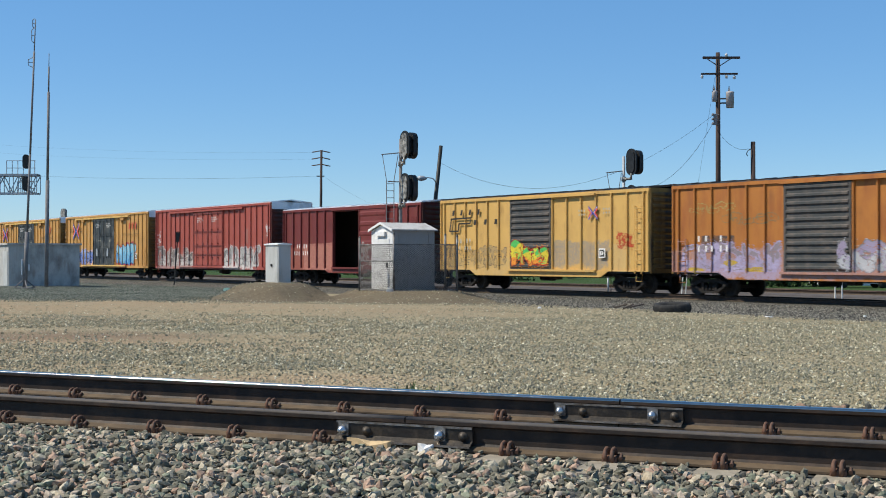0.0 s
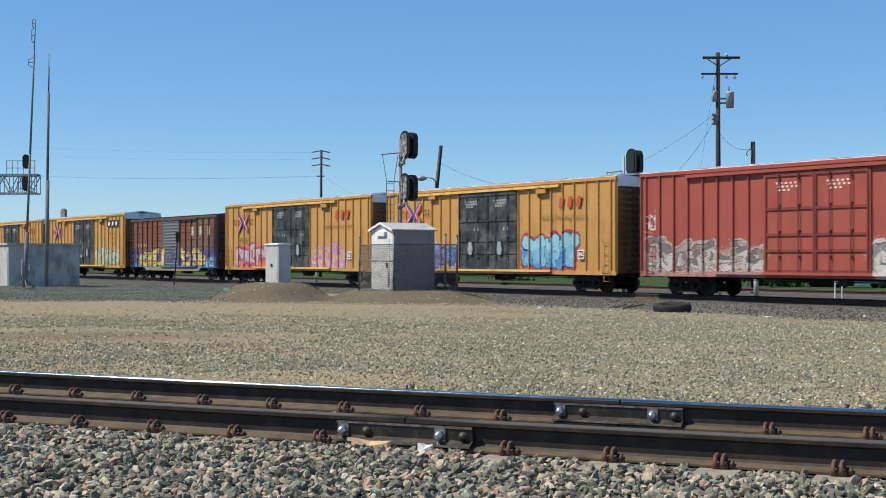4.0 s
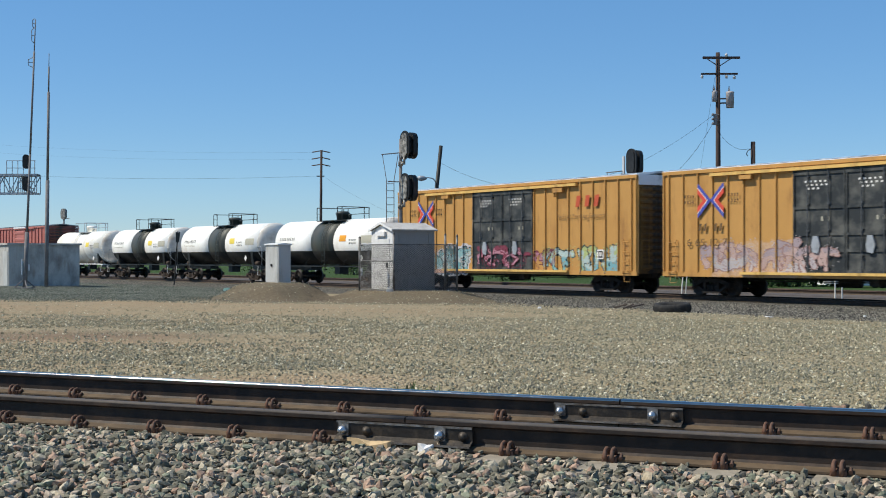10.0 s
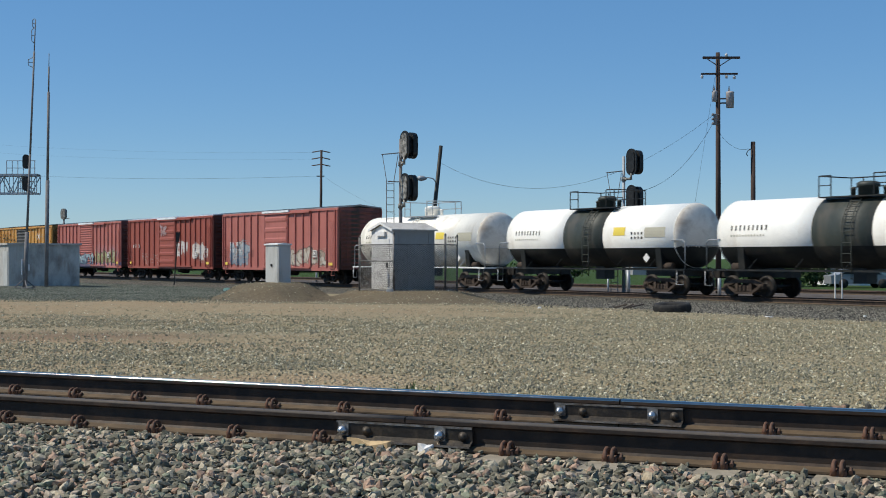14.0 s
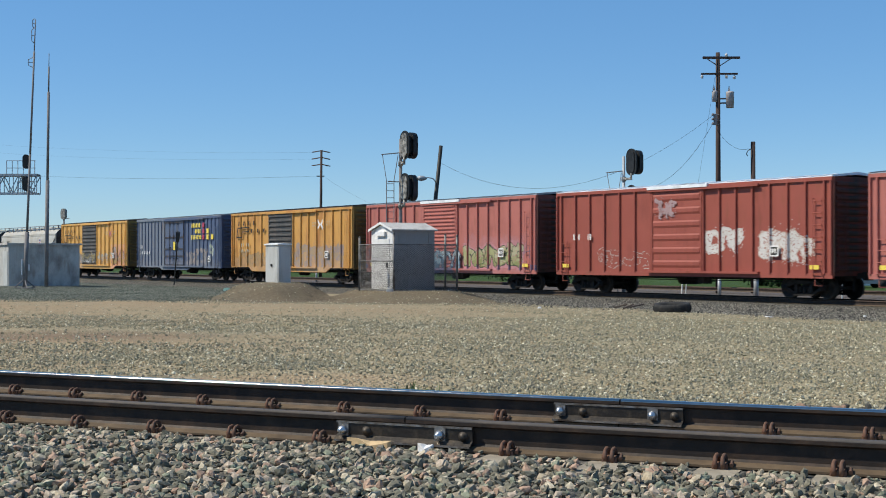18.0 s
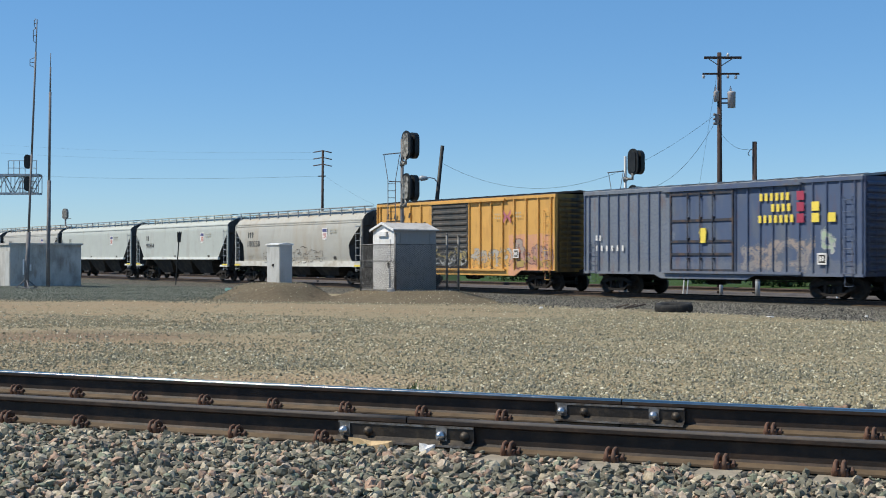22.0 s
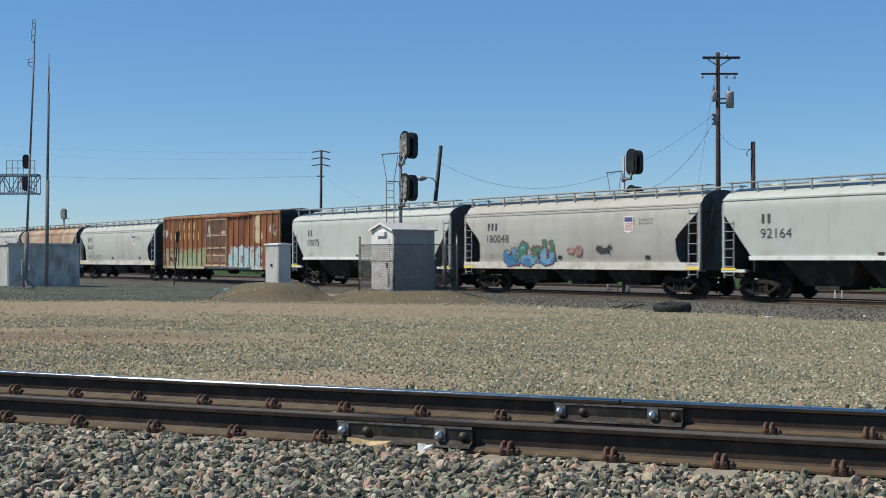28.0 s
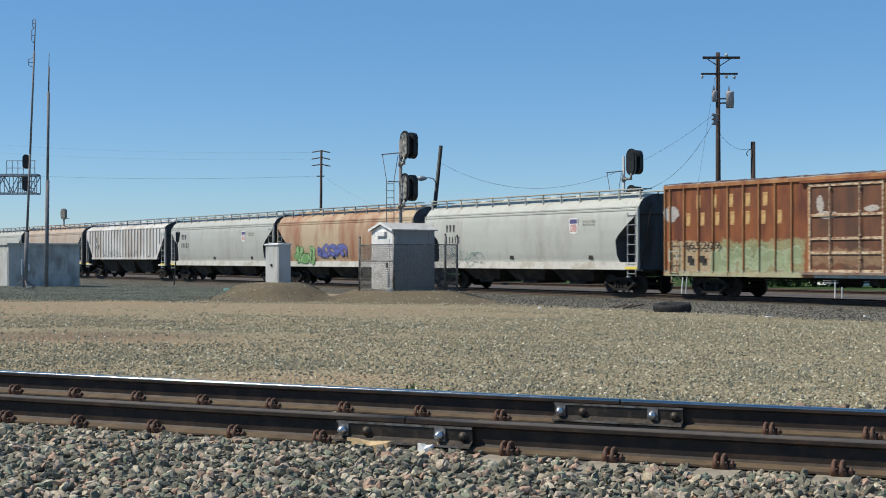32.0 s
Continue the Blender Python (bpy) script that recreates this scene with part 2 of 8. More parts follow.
# ---- ground ----
def ground_material():
    m = bpy.data.materials.new("yard_ground")
    m.use_nodes = True
    nt = m.node_tree
    N, K = nt.nodes.new, nt.links.new
    out = nt.nodes["Principled BSDF"]
    out.inputs["Roughness"].default_value, out.inputs["Specular IOR Level"].default_value = 0.95, 0.15
    tc = N("ShaderNodeTexCoord")
    sep = N("ShaderNodeSeparateXYZ")
    K(tc.outputs["Object"], sep.inputs[0])

    def mth(op, a, b=None, clamp=False):
        n = N("ShaderNodeMath")
        n.operation, n.use_clamp = op, clamp
        for i, v in enumerate((a, b)):
            if isinstance(v, (int, float)):
                n.inputs[i].default_value = v
            elif v is not None:
                K(v, n.inputs[i])
        return n.outputs[0]

    def noi(scale, detail=6, stretch=(1, 1, 1)):
        mp = N("ShaderNodeMapping")
        mp.inputs["Scale"].default_value = stretch
        K(tc.outputs["Object"], mp.inputs[0])
        n = N("ShaderNodeTexNoise")
        n.inputs["Scale"].default_value, n.inputs["Detail"].default_value = scale, detail
        n.inputs["Roughness"].default_value = 0.65
        K(mp.outputs[0], n.inputs[0])
        return n.outputs[0]

    def mix(f, a, b):
        n = N("ShaderNodeMix")
        n.data_type = "RGBA"
        for s, v in ((n.inputs[0], f), (n.inputs[6], a), (n.inputs[7], b)):
            if isinstance(v, (int, float)):
                s.default_value = v
            elif isinstance(v, tuple):
                s.default_value = (*v, 1)
            else:
                K(v, s)
        return n.outputs[2]

    def band(v, a, b, soft):
        lo = mth("MULTIPLY", mth("SUBTRACT", v, a), 1.0 / soft, True)
        hi = mth("MULTIPLY", mth("SUBTRACT", v, b), -1.0 / soft, True)
        return mth("MULTIPLY", lo, hi)

    def stones(scale, colours):
        vo = N("ShaderNodeTexVoronoi")
        vo.inputs["Scale"].default_value = scale
        K(tc.outputs["Object"], vo.inputs["Vector"])
        sc = N("ShaderNodeSeparateColor")
        K(vo.outputs["Color"], sc.inputs[0])
        ramp = N("ShaderNodeValToRGB")
        ramp.color_ramp.interpolation = "CONSTANT"
        el = ramp.color_ramp.elements
        for i, c in enumerate(colours):
            e = el[i] if i < 2 else el.new(0.5)
            e.position, e.color = i / len(colours), (*c, 1)
        K(sc.outputs[0], ramp.inputs[0])
        return ramp.outputs[0], vo.outputs["Distance"]

    X, Y = sep.outputs[0], sep.outputs[1]
    p = mth("ADD", mth("MULTIPLY", X, OUT.x), mth("MULTIPLY", Y, OUT.y))
    q = mth("ADD", mth("MULTIPLY", X, ACROSS1.x), mth("MULTIPLY", Y, ACROSS1.y))
    wob = mth("MULTIPLY", mth("SUBTRACT", noi(0.35), 0.5), 9.0)
    gravel, dist = stones(21.0, STONE)
    chips, _ = stones(11.0, STONE)
    gravel = mix(mth("MULTIPLY", mth("SUBTRACT", noi(14.0, 2), 0.5), 9.0, True), gravel, chips)
    dark, _ = stones(15.0, [(0.085, 0.08, 0.068), (0.14, 0.13, 0.108), (0.05, 0.047, 0.041), (0.19, 0.175, 0.145)])
    teal, _ = stones(16.0, [(0.12, 0.133, 0.104), (0.17, 0.178, 0.14), (0.09, 0.1, 0.08), (0.225, 0.225, 0.18)])
    earth = mix(noi(1.6), (0.35, 0.285, 0.172), (0.27, 0.225, 0.138))
    orange = mix(noi(1.1), (0.43, 0.31, 0.187), (0.32, 0.236, 0.147))
    # gravel with bare earth showing through in drawn-out patches
    patch = noi(0.55, 9, (0.45, 1.0, 1.0))
    speck = mth("MULTIPLY", mth("SUBTRACT", noi(30.0, 3), 0.5), 0.5)
    f = mth("MULTIPLY", mth("SUBTRACT", mth("ADD", patch, speck), 0.5), 7.0, True)
    col = mix(mth("ADD", mth("MULTIPLY", f, 0.35), 0.5), gravel, earth)
    # the left of the yard is trodden to tan earth in long patches
    tan = mth("MULTIPLY", mth("MULTIPLY", mth("SUBTRACT", X, 3.0), -0.12, True), mth("MULTIPLY", mth("SUBTRACT", mth("ADD", noi(0.3, 8, (0.35, 1.0, 1.0)), speck), 0.42), 5.0, True))
    col = mix(mth("MULTIPLY", tan, 0.75), col, orange)
    lane = mth("MULTIPLY", band(mth("ADD", Y, mth("MULTIPLY", wob, 1.3)), 34.0, 46.5, 4.0), mth("MULTIPLY", mth("SUBTRACT", X, 7.0), -0.12, True))
    lane = mth("MULTIPLY", lane, mth("MULTIPLY", mth("ADD", mth("SUBTRACT", patch, 0.3), speck), 3.0, True))
    col = mix(mth("MULTIPLY", lane, 0.75), col, orange)
    left_side = mth("MULTIPLY", mth("SUBTRACT", mth("ADD", X, mth("MULTIPLY", wob, 0.15)), -8.4), -0.5, True)
    coarse = band(mth("ADD", mth("ADD", Y, mth("MULTIPLY", X, 0.12)), mth("MULTIPLY", wob, 0.45)), 45.5, 400.0, 3.0)
    col = mix(mth("MULTIPLY", left_side, coarse), col, teal)
    dx, dy = mth("MULTIPLY", mth("SUBTRACT", X, 3.05), 2.8), mth("MULTIPLY", mth("SUBTRACT", Y, 19.4), 1.1)
    pale = mth("SUBTRACT", 1.0, mth("ADD", mth("MULTIPLY", dx, dx), mth("MULTIPLY", dy, dy)))
    col = mix(mth("MULTIPLY", mth("ADD", pale, speck), 0.9, True), col, (0.55, 0.5, 0.41))
    # bare tan earth behind the near rail
    dx, dy = mth("MULTIPLY", mth("SUBTRACT", X, -1.9), 0.5), mth("MULTIPLY", mth("SUBTRACT", Y, 15.0), 0.75)
    bare = mth("SUBTRACT", 1.0, mth("ADD", mth("ADD", mth("MULTIPLY", dx, dx), mth("MULTIPLY", dy, dy)), mth("MULTIPLY", wob, 0.15)))
    col = mix(mth("MULTIPLY", mth("ADD", bare, speck), 0.8, True), col, orange)
    # a trodden reddish patch
    dx, dy = mth("MULTIPLY", mth("SUBTRACT", X, -7.2), 0.27), mth("MULTIPLY", mth("SUBTRACT", Y, 24.4), 0.42)
    worn = mth("SUBTRACT", 1.0, mth("ADD", mth("ADD", mth("MULTIPLY", dx, dx), mth("MULTIPLY", dy, dy)), mth("MULTIPLY", wob, 0.12)))
    col = mix(mth("MULTIPLY", mth("ADD", worn, speck), 0.85, True), col, mix(noi(6.0), (0.27, 0.18, 0.115), (0.2, 0.145, 0.098)))
    # dirt mounds
    for cx, cy, rx, ry in ((-6.75, 52.5, 2.9, 6.4), (-0.9, 53.5, 4.9, 7.6)):
        d = mth("ADD", mth("POWER", mth("MULTIPLY", mth("SUBTRACT", X, cx), 1 / rx), 2.0),
                mth("POWER", mth("MULTIPLY", mth("SUBTRACT", Y, cy), 1 / ry), 2.0))
        f = mth("MULTIPLY", mth("SUBTRACT", mth("ADD", d, mth("MULTIPLY", wob, 0.06)), 1.0), -3.0, True)
        col = mix(mth("MULTIPLY", f, 0.8), col, mix(mth("MULTIPLY", mth("SUBTRACT", noi(7.0, 8), 0.35), 3.0, True), (0.095, 0.074, 0.049), (0.205, 0.16, 0.106)))
    wide = mth("MULTIPLY", mth("MULTIPLY", mth("SUBTRACT", X, 2.6), 0.5, True), 4.3)
    bal = band(mth("ADD", mth("ADD", p, mth("ADD", mth("MULTIPLY", wob, 0.22), mth("MULTIPLY", speck, 5.0))), wide), 33.3, 50.3, 2.6)
    col = mix(bal, col, dark)
    col = mix(band(p, 46.0, 5000.0, 1.5), col, mix(noi(4.0), (0.16, 0.135, 0.12), (0.12, 0.105, 0.095)))
    grass = mix(noi(2.5), (0.035, 0.07, 0.018), (0.06, 0.1, 0.028))
    col = mix(band(mth("ADD", p, mth("MULTIPLY", wob, 0.3)), 62.0, 5000.0, 1.5), col, grass)
    # the bed of the track in front
    bed = band(mth("ADD", q, mth("MULTIPLY", wob, 0.05)), 3.4, 11.0, 0.5)
    deep, _ = stones(22.0, [(0.1, 0.095, 0.085), (0.14, 0.13, 0.115), (0.08, 0.08, 0.075)])
    col = mix(bed, col, deep)
    K(col, out.inputs["Base Color"])
    bp = N("ShaderNodeBump")
    bp.inputs["Strength"].default_value, bp.inputs["Distance"].default_value = 1.0, 0.05
    bp.invert = True
    K(dist, bp.inputs["Height"])
    K(bp.outputs[0], out.inputs["Normal"])
    return m


def build_ground():
    ys = np.concatenate([[-3000, -600, -120, -40, -15, -6, 0, 3], np.arange(4.0, 14.0, 0.25), np.arange(14.0, 30.0, 0.5),
                         np.arange(30, 66, 0.45), np.arange(66, 120, 1.5), np.geomspace(120, 4800, 26)])
    us = np.concatenate([[-12, -4, -1.6, -0.9], np.linspace(-0.56, 0.56, 150), [0.9, 1.6, 4, 12]])
    Yg, Ug = np.meshgrid(ys, us, indexing="ij")
    Xg = Ug * (4.0 + np.abs(Yg))
    # the strips beside the train's rails need finer rows: the grid is dense enough there
    Z = ground_z(Xg, Yg)
    nv, nu = Yg.shape
    verts = np.stack([Xg, Yg, Z], -1).reshape(-1, 3).tolist()
    faces = [(i * nu + j, i * nu + j + 1, (i + 1) * nu + j + 1, (i + 1) * nu + j) for i in range(nv - 1) for j in range(nu - 1)]
    ob = new("ground", sheet("ground", verts, faces, [ground_material()], True))
    tagged(ob, "gravel yard with tan bare earth, dirt mounds and grass beyond", "ground", kind="structure")


build_ground()


# ---- rails ----
def rail_outline(h=0.186, head=0.038, foot=0.076):
    """The rail's section: each point with the kind of the face that follows it (0 web, 1 running top, 2 foot)."""
    r = 0.013
    corner = [(head - r + r * math.cos(a), h - 0.002 - r + r * math.sin(a)) for a in (0.0, 0.4, 0.8, 1.2, 1.57)]
    up_side = [(foot, 0, 2), (foot, 0.012, 2), (0.02, 0.03, 2), (0.0095, 0.045, 0), (0.0095, h - 0.05, 0), (head, h - 0.036, 0)]
    up_side += [(u, v, 1) for u, v in corner]
    down = [(-u, v, 1) for u, v in corner[::-1][:-1]] + [(-head, h - 0.015, 0), (-head, h - 0.036, 0), (-0.0095, h - 0.05, 0),
                                                        (-0.0095, 0.045, 0), (-0.02, 0.03, 2), (-foot, 0.012, 2), (-foot, 0, 2)]
    return up_side + [(0, h, 1)] + down


def rail(name, origin, way, s0, s1, z_top, sag, parent, step=1.0, s_mid=0.0, top=None):
    """A rail along way from s0 to s1; it dips a little at its joint."""
    side = Vector((-way.y, way.x, 0))
    out = rail_outline()
    ss = list(np.linspace(s0, s1, max(2, int((s1 - s0) / step) + 1)))
    verts, faces, mi = [], [], []
    n = len(out)
    for s in ss:
        dz = -sag * max(0.0, 1 - ((s - s_mid) / 6.0) ** 2)
        c = origin + way * s
        for u, v, _ in out:
            verts.append((c.x + side.x * u, c.y + side.y * u, z_top - 0.186 + v + dz))
    for k in range(len(ss) - 1):
        for i in range(n):
            j = (i + 1) % n
            faces.append((k * n + i, k * n + j, (k + 1) * n + j, (k + 1) * n + i))
            mi.append(out[i][2])
    for k in (0, len(ss) - 1):
        faces.append(tuple(k * n + i for i in range(n)))
        mi.append(0)
    me = sheet(name, verts, faces, [M_rail, top or M_rail_top, M_rail_foot])
    me.polygons.foreach_set("material_index", mi)
    me.polygons.foreach_set("use_smooth", [k == 1 for k in mi])
    return piece(name, me, parent)


def front_track():
    track = thing("railway_track", None, None, Matrix(), "brown steel railway track with concrete ties on grey ballast", "track", kind="structure")
    origin = ACROSS1 * Q_NEAR
    s_near = -3.55
    for off, cut, sag, top in ((0.0, -3.495, 0.022, M_rail_dull), (1.51, -2.57, 0.02, M_rail_top)):
        for s0, s1 in ((-64 + cut, cut - 0.005), (cut + 0.005, cut + 64)):
            rail("rail", origin + ACROSS1 * off, RAIL1, s0, s1, Z1, sag, track, 0.5, -3.3, top)
    # ties with fastenings at each rail
    tie = bmesh.new()
    prism(tie, [(-0.14, 0), (0.14, 0), (0.115, 0.2), (-0.115, 0.2)], -1.28, 1.28, "y")
    tie_me = mesh_of("tie", tie, M_concrete)
    clip = bmesh.new()
    for x0 in (-0.024, 0.018):
        path_tube(clip, [(x0, -0.098, -0.012), (x0, -0.108, 0.022), (x0 + 0.002, -0.092, 0.05), (x0 + 0.003, -0.066, 0.058), (x0 + 0.002, -0.04, 0.044), (x0, -0.024, 0.016), (x0, -0.016, 0.004)], 0.0135, 7)
    path_tube(clip, [(0.034, -0.03, 0.012), (0.06, -0.055, 0.022), (0.064, -0.09, 0.006)], 0.012, 7)
    prism(clip, [(-0.1, -0.02), (-0.03, -0.02), (-0.03, 0.008), (-0.055, 0.02), (-0.095, 0.012)], -0.044, 0.044, "x")
    clip_me = mesh_of("rail_clip", clip, M_clip)
    rz = math.atan2(RAIL1.y, RAIL1.x)
    mid = origin + ACROSS1 * 0.755
    k0 = -0.92                      # along the rail to a tie
    for k in range(-34, 35):
        s = k0 + k * TIE_STEP
        dz = -0.021 * max(0.0, 1 - ((s + 3.3) / 6.0) ** 2)
        c = mid + RAIL1 * s
        t = piece("tie", tie_me, track, (c.x, c.y, Z1 - 0.186 - 0.205 + dz))
        t.rotation_euler = (0, 0, rz)
        for off in (0, 1.51):
            for flip in (0, math.pi):
                if flip and abs(k + 4) > 12:
                    continue
                if (off == 0 and k == -4) or (off and k in (-2, -3)):
                    continue
                c2 = origin + RAIL1 * s + ACROSS1 * off
                cl = piece("rail_clip", clip_me, track, (c2.x, c2.y, Z1 - 0.186 + 0.012 + dz))
                cl.rotation_euler = (0, 0, rz + flip)
    # joint bars with bolts
    for off, s_at, sag in ((0.0, -3.504, 0.022), (1.51, -2.587, 0.02)):
        bar = bmesh.new()
        prism(bar, [(-0.076, 0.022), (-0.07, 0.032), (-0.03, 0.05), (-0.026, 0.12), (-0.037, 0.145), (-0.047, 0.142), (-0.046, 0.12), (-0.04, 0.06), (-0.085, 0.034), (-0.086, 0.02)], -0.46, 0.46, "x")
        c = origin + RAIL1 * s_at + ACROSS1 * off
        ob = part("joint_bar", bar, M_bar, track, "dark steel joint bar with bright bolts")
        ob.location = (c.x, c.y, Z1 - 0.186 - sag)
        ob.rotation_euler = (0, 0, rz)
        for zl, yl in ((0.136, -0.0485), (0.026, -0.0875)):
            lip = bmesh.new()
            box(lip, -0.458, 0.458, yl - 0.003, yl + 0.004, zl - 0.004, zl + 0.008)
            part("bright_edge", lip, M_bar_edge, ob)
        for i, dx in enumerate((-0.41, -0.25, -0.09, 0.09, 0.25, 0.4)):
            b = bmesh.new()
            bright = i in (0, 4)
            if i in (2, 3):
                continue
            lathe(b, [(0, 0.0), (0, 0.03), (-0.03, 0.03), (-0.034, 0.02), (-0.05, 0.019), (-0.05, 0.0)], 6 if bright else 10, "y")
            if bright:
                w = bmesh.new()
                box(w, dx - 0.036, dx + 0.036, -0.052, -0.03, 0.03, 0.137)
                part("washer_plate", w, M_bar_edge, ob)
            bo = part("bolt", b, M_bolt if bright else M_bar, ob)
            bo.location = (dx, -0.05 if bright else -0.022, 0.088)
    # a sliver of rag and paper caught at the joint
    for nm, lab, mt, dx, w, hgt in (("wood_sliver", "pale split wood sliver lying against the rail", (0.5, 0.36, 0.2), -0.14, 0.36, 0.022),
                                    ("paper_scrap", "crumpled white paper scrap on the ballast", (0.62, 0.62, 0.62), 0.24, 0.12, 0.018)):
        b = bmesh.new()
        rnd = random.Random(4)
        ring = []
        n = 9
        for i in range(n):
            a = 6.2832 * i / n
            ring.append((0.5 * w * math.cos(a) * rnd.uniform(0.8, 1.1), 0.035 * math.sin(a) * rnd.uniform(0.7, 1.2)))
        top = [b.verts.new((x, y, hgt * rnd.uniform(0.0, 2.2))) for x, y in ring]
        bot = [b.verts.new((x, y, -0.02)) for x, y in ring]
        cen = b.verts.new((0, 0, hgt * 1.3))
        for i in range(n):
            b.faces.new((top[i], top[(i + 1) % n], cen))
            b.faces.new((bot[i], bot[(i + 1) % n], top[(i + 1) % n], top[i]))
        c = origin + RAIL1 * (s_near + dx) - ACROSS1 * 0.13
        thing(nm, b, surface(nm, mt, 0.8, grain=0.25, grain_scale=25), Matrix.Translation((c.x, c.y, 0.375)) @ Matrix.Rotation(rz - 0.12, 4, "Z"), lab, "litter")


def far_tracks():
    for i, (p0, zt) in enumerate(((0.0, 0.0), (15.0, -0.1))):
        tr = thing("railway_track", None, None, Matrix(), "worn steel railway track on dark ballast" if i == 0 else "brown steel siding track beyond the train", "track", kind="structure")
        for off in (-0.755, 0.755):
            rail("rail", BASE + OUT * (p0 + off), DIR, -420, 60, zt, 0.0, tr, 8.0, top=M_rail_brown)
        if i:
            continue
        b = bmesh.new()
        for k in range(-300, 60):
            c = BASE + OUT * p0 + DIR * (k * 0.6)
            vs = []
            for z in (-0.36, -0.2):
                for a, d in ((-0.11, -1.3), (0.11, -1.3), (0.11, 1.3), (-0.11, 1.3)):
                    w = c + DIR * a + OUT * d
                    vs.append(b.verts.new((w.x, w.y, zt + z - 0.01)))
            for qd in ((4, 5, 6, 7), (0, 1, 5, 4), (1, 2, 6, 5), (2, 3, 7, 6), (3, 0, 4, 7)):
                b.faces.new([vs[j] for j in qd])
        ob = part("ties", b, M_timber, tr)
        tagged(ob, kind="stuff")


front_track()
far_tracks()


# ---- loose stone ----
def island_material(name, colours):
    m = bpy.data.materials.new(name)
    m.use_nodes = True
    nt = m.node_tree
    N, K = nt.nodes.new, nt.links.new
    out = nt.nodes["Principled BSDF"]
    out.inputs["Roughness"].default_value, out.inputs["Specular IOR Level"].default_value = 0.85, 0.25
    geo = N("ShaderNodeNewGeometry")
    ramp = N("ShaderNodeValToRGB")
    el = ramp.color_ramp.elements
    ramp.color_ramp.interpolation = "CONSTANT"
    for i, c in enumerate(colours):
        e = el[i] if i < 2 else el.new(0.5)
        e.position, e.color = i / len(colours), (*c, 1)
    K(geo.outputs["Random Per Island"], ramp.inputs[0])
    tc = N("ShaderNodeTexCoord")
    n = N("ShaderNodeTexNoise")
    n.inputs["Scale"].default_value, n.inputs["Detail"].default_value = 55, 5
    K(tc.outputs["Object"], n.inputs[0])
    mr = N("ShaderNodeMapRange")
    mr.inputs[1].default_value, mr.inputs[2].default_value, mr.inputs[3].default_value, mr.inputs[4].default_value = 0.25, 0.75, 0.58, 1.18
    K(n.outputs[0], mr.inputs[0])
    mx = N("ShaderNodeMix")
    mx.data_type, mx.blend_type = "RGBA", "MULTIPLY"
    mx.inputs[0].default_value = 1
    cc = N("ShaderNodeCombineColor")
    for i in range(3):
        K(mr.outputs[0], cc.inputs[i])
    K(ramp.outputs[0], mx.inputs[6])
    K(cc.outputs[0], mx.inputs[7])
    K(mx.outputs[2], out.inputs["Base Color"])
    bp = N("ShaderNodeBump")
    bp.inputs["Strength"].default_value, bp.inputs["Distance"].default_value = 0.4, 0.01
    K(n.outputs[0], bp.inputs["Height"])
    K(bp.outputs[0], out.inputs["Normal"])
    return m


def stone_field(name, label, centres, sizes, mat, rng, fine=True, tall=1.0):
    g = (1 + 5 ** 0.5) / 2
    if fine:
        base = np.array([(-1, g, 0), (1, g, 0), (-1, -g, 0), (1, -g, 0), (0, -1, g), (0, 1, g), (0, -1, -g), (0, 1, -g), (g, 0, -1), (g, 0, 1), (-g, 0, -1), (-g, 0, 1)]) / 1.9
        tri = np.array([(0, 11, 5), (0, 5, 1), (0, 1, 7), (0, 7, 10), (0, 10, 11), (1, 5, 9), (5, 11, 4), (11, 10, 2), (10, 7, 6), (7, 1, 8),
                        (3, 9, 4), (3, 4, 2), (3, 2, 6), (3, 6, 8), (3, 8, 9), (4, 9, 5), (2, 4, 11), (6, 2, 10), (8, 6, 7), (9, 8, 1)])
    else:
        base = np.array([(1, 0, 0), (-1, 0, 0), (0, 1, 0), (0, -1, 0), (0, 0, 1), (0, 0, -1)], float)
        tri = np.array([(0, 2, 4), (2, 1, 4), (1, 3, 4), (3, 0, 4), (2, 0, 5), (1, 2, 5), (3, 1, 5), (0, 3, 5)])
    n, k = len(centres), len(base)
    pts = base[None] * rng.uniform(0.62, 1.25, (n, k, 1))
    pts = pts * np.stack([rng.uniform(0.8, 1.35, n), rng.uniform(0.6, 1.0, n), tall * rng.uniform(0.35, 0.75, n)], -1)[:, None]
    qv = rng.normal(size=(n, 4)) * np.array([1.0, 0.35, 0.35, 1.0])
    qv /= np.linalg.norm(qv, axis=1, keepdims=True)
    w, x, y, z = qv.T
    R = np.stack([1 - 2 * (y * y + z * z), 2 * (x * y - z * w), 2 * (x * z + y * w), 2 * (x * y + z * w), 1 - 2 * (x * x + z * z), 2 * (y * z - x * w),
                  2 * (x * z - y * w), 2 * (y * z + x * w), 1 - 2 * (x * x + y * y)], -1).reshape(n, 3, 3)
    pts = np.einsum("nij,nkj->nki", R, pts) * sizes[:, None, None] * 0.5 + centres[:, None]
    verts = pts.reshape(-1, 3)
    faces = (tri[None] + (np.arange(n) * k)[:, None, None]).reshape(-1, 3)
    me = bpy.data.meshes.new(name)
    me.vertices.add(len(verts))
    me.vertices.foreach_set("co", verts.ravel())
    me.loops.add(faces.size)
    me.loops.foreach_set("vertex_index", faces.ravel().astype(np.int32))
    me.polygons.add(len(faces))
    me.polygons.foreach_set("loop_start", np.arange(0, faces.size, 3, dtype=np.int32))
    me.materials.append(mat)
    me.update(calc_edges=True)
    me.shade_flat()
    tagged(new(name, me), label, "gravel", kind="stuff")


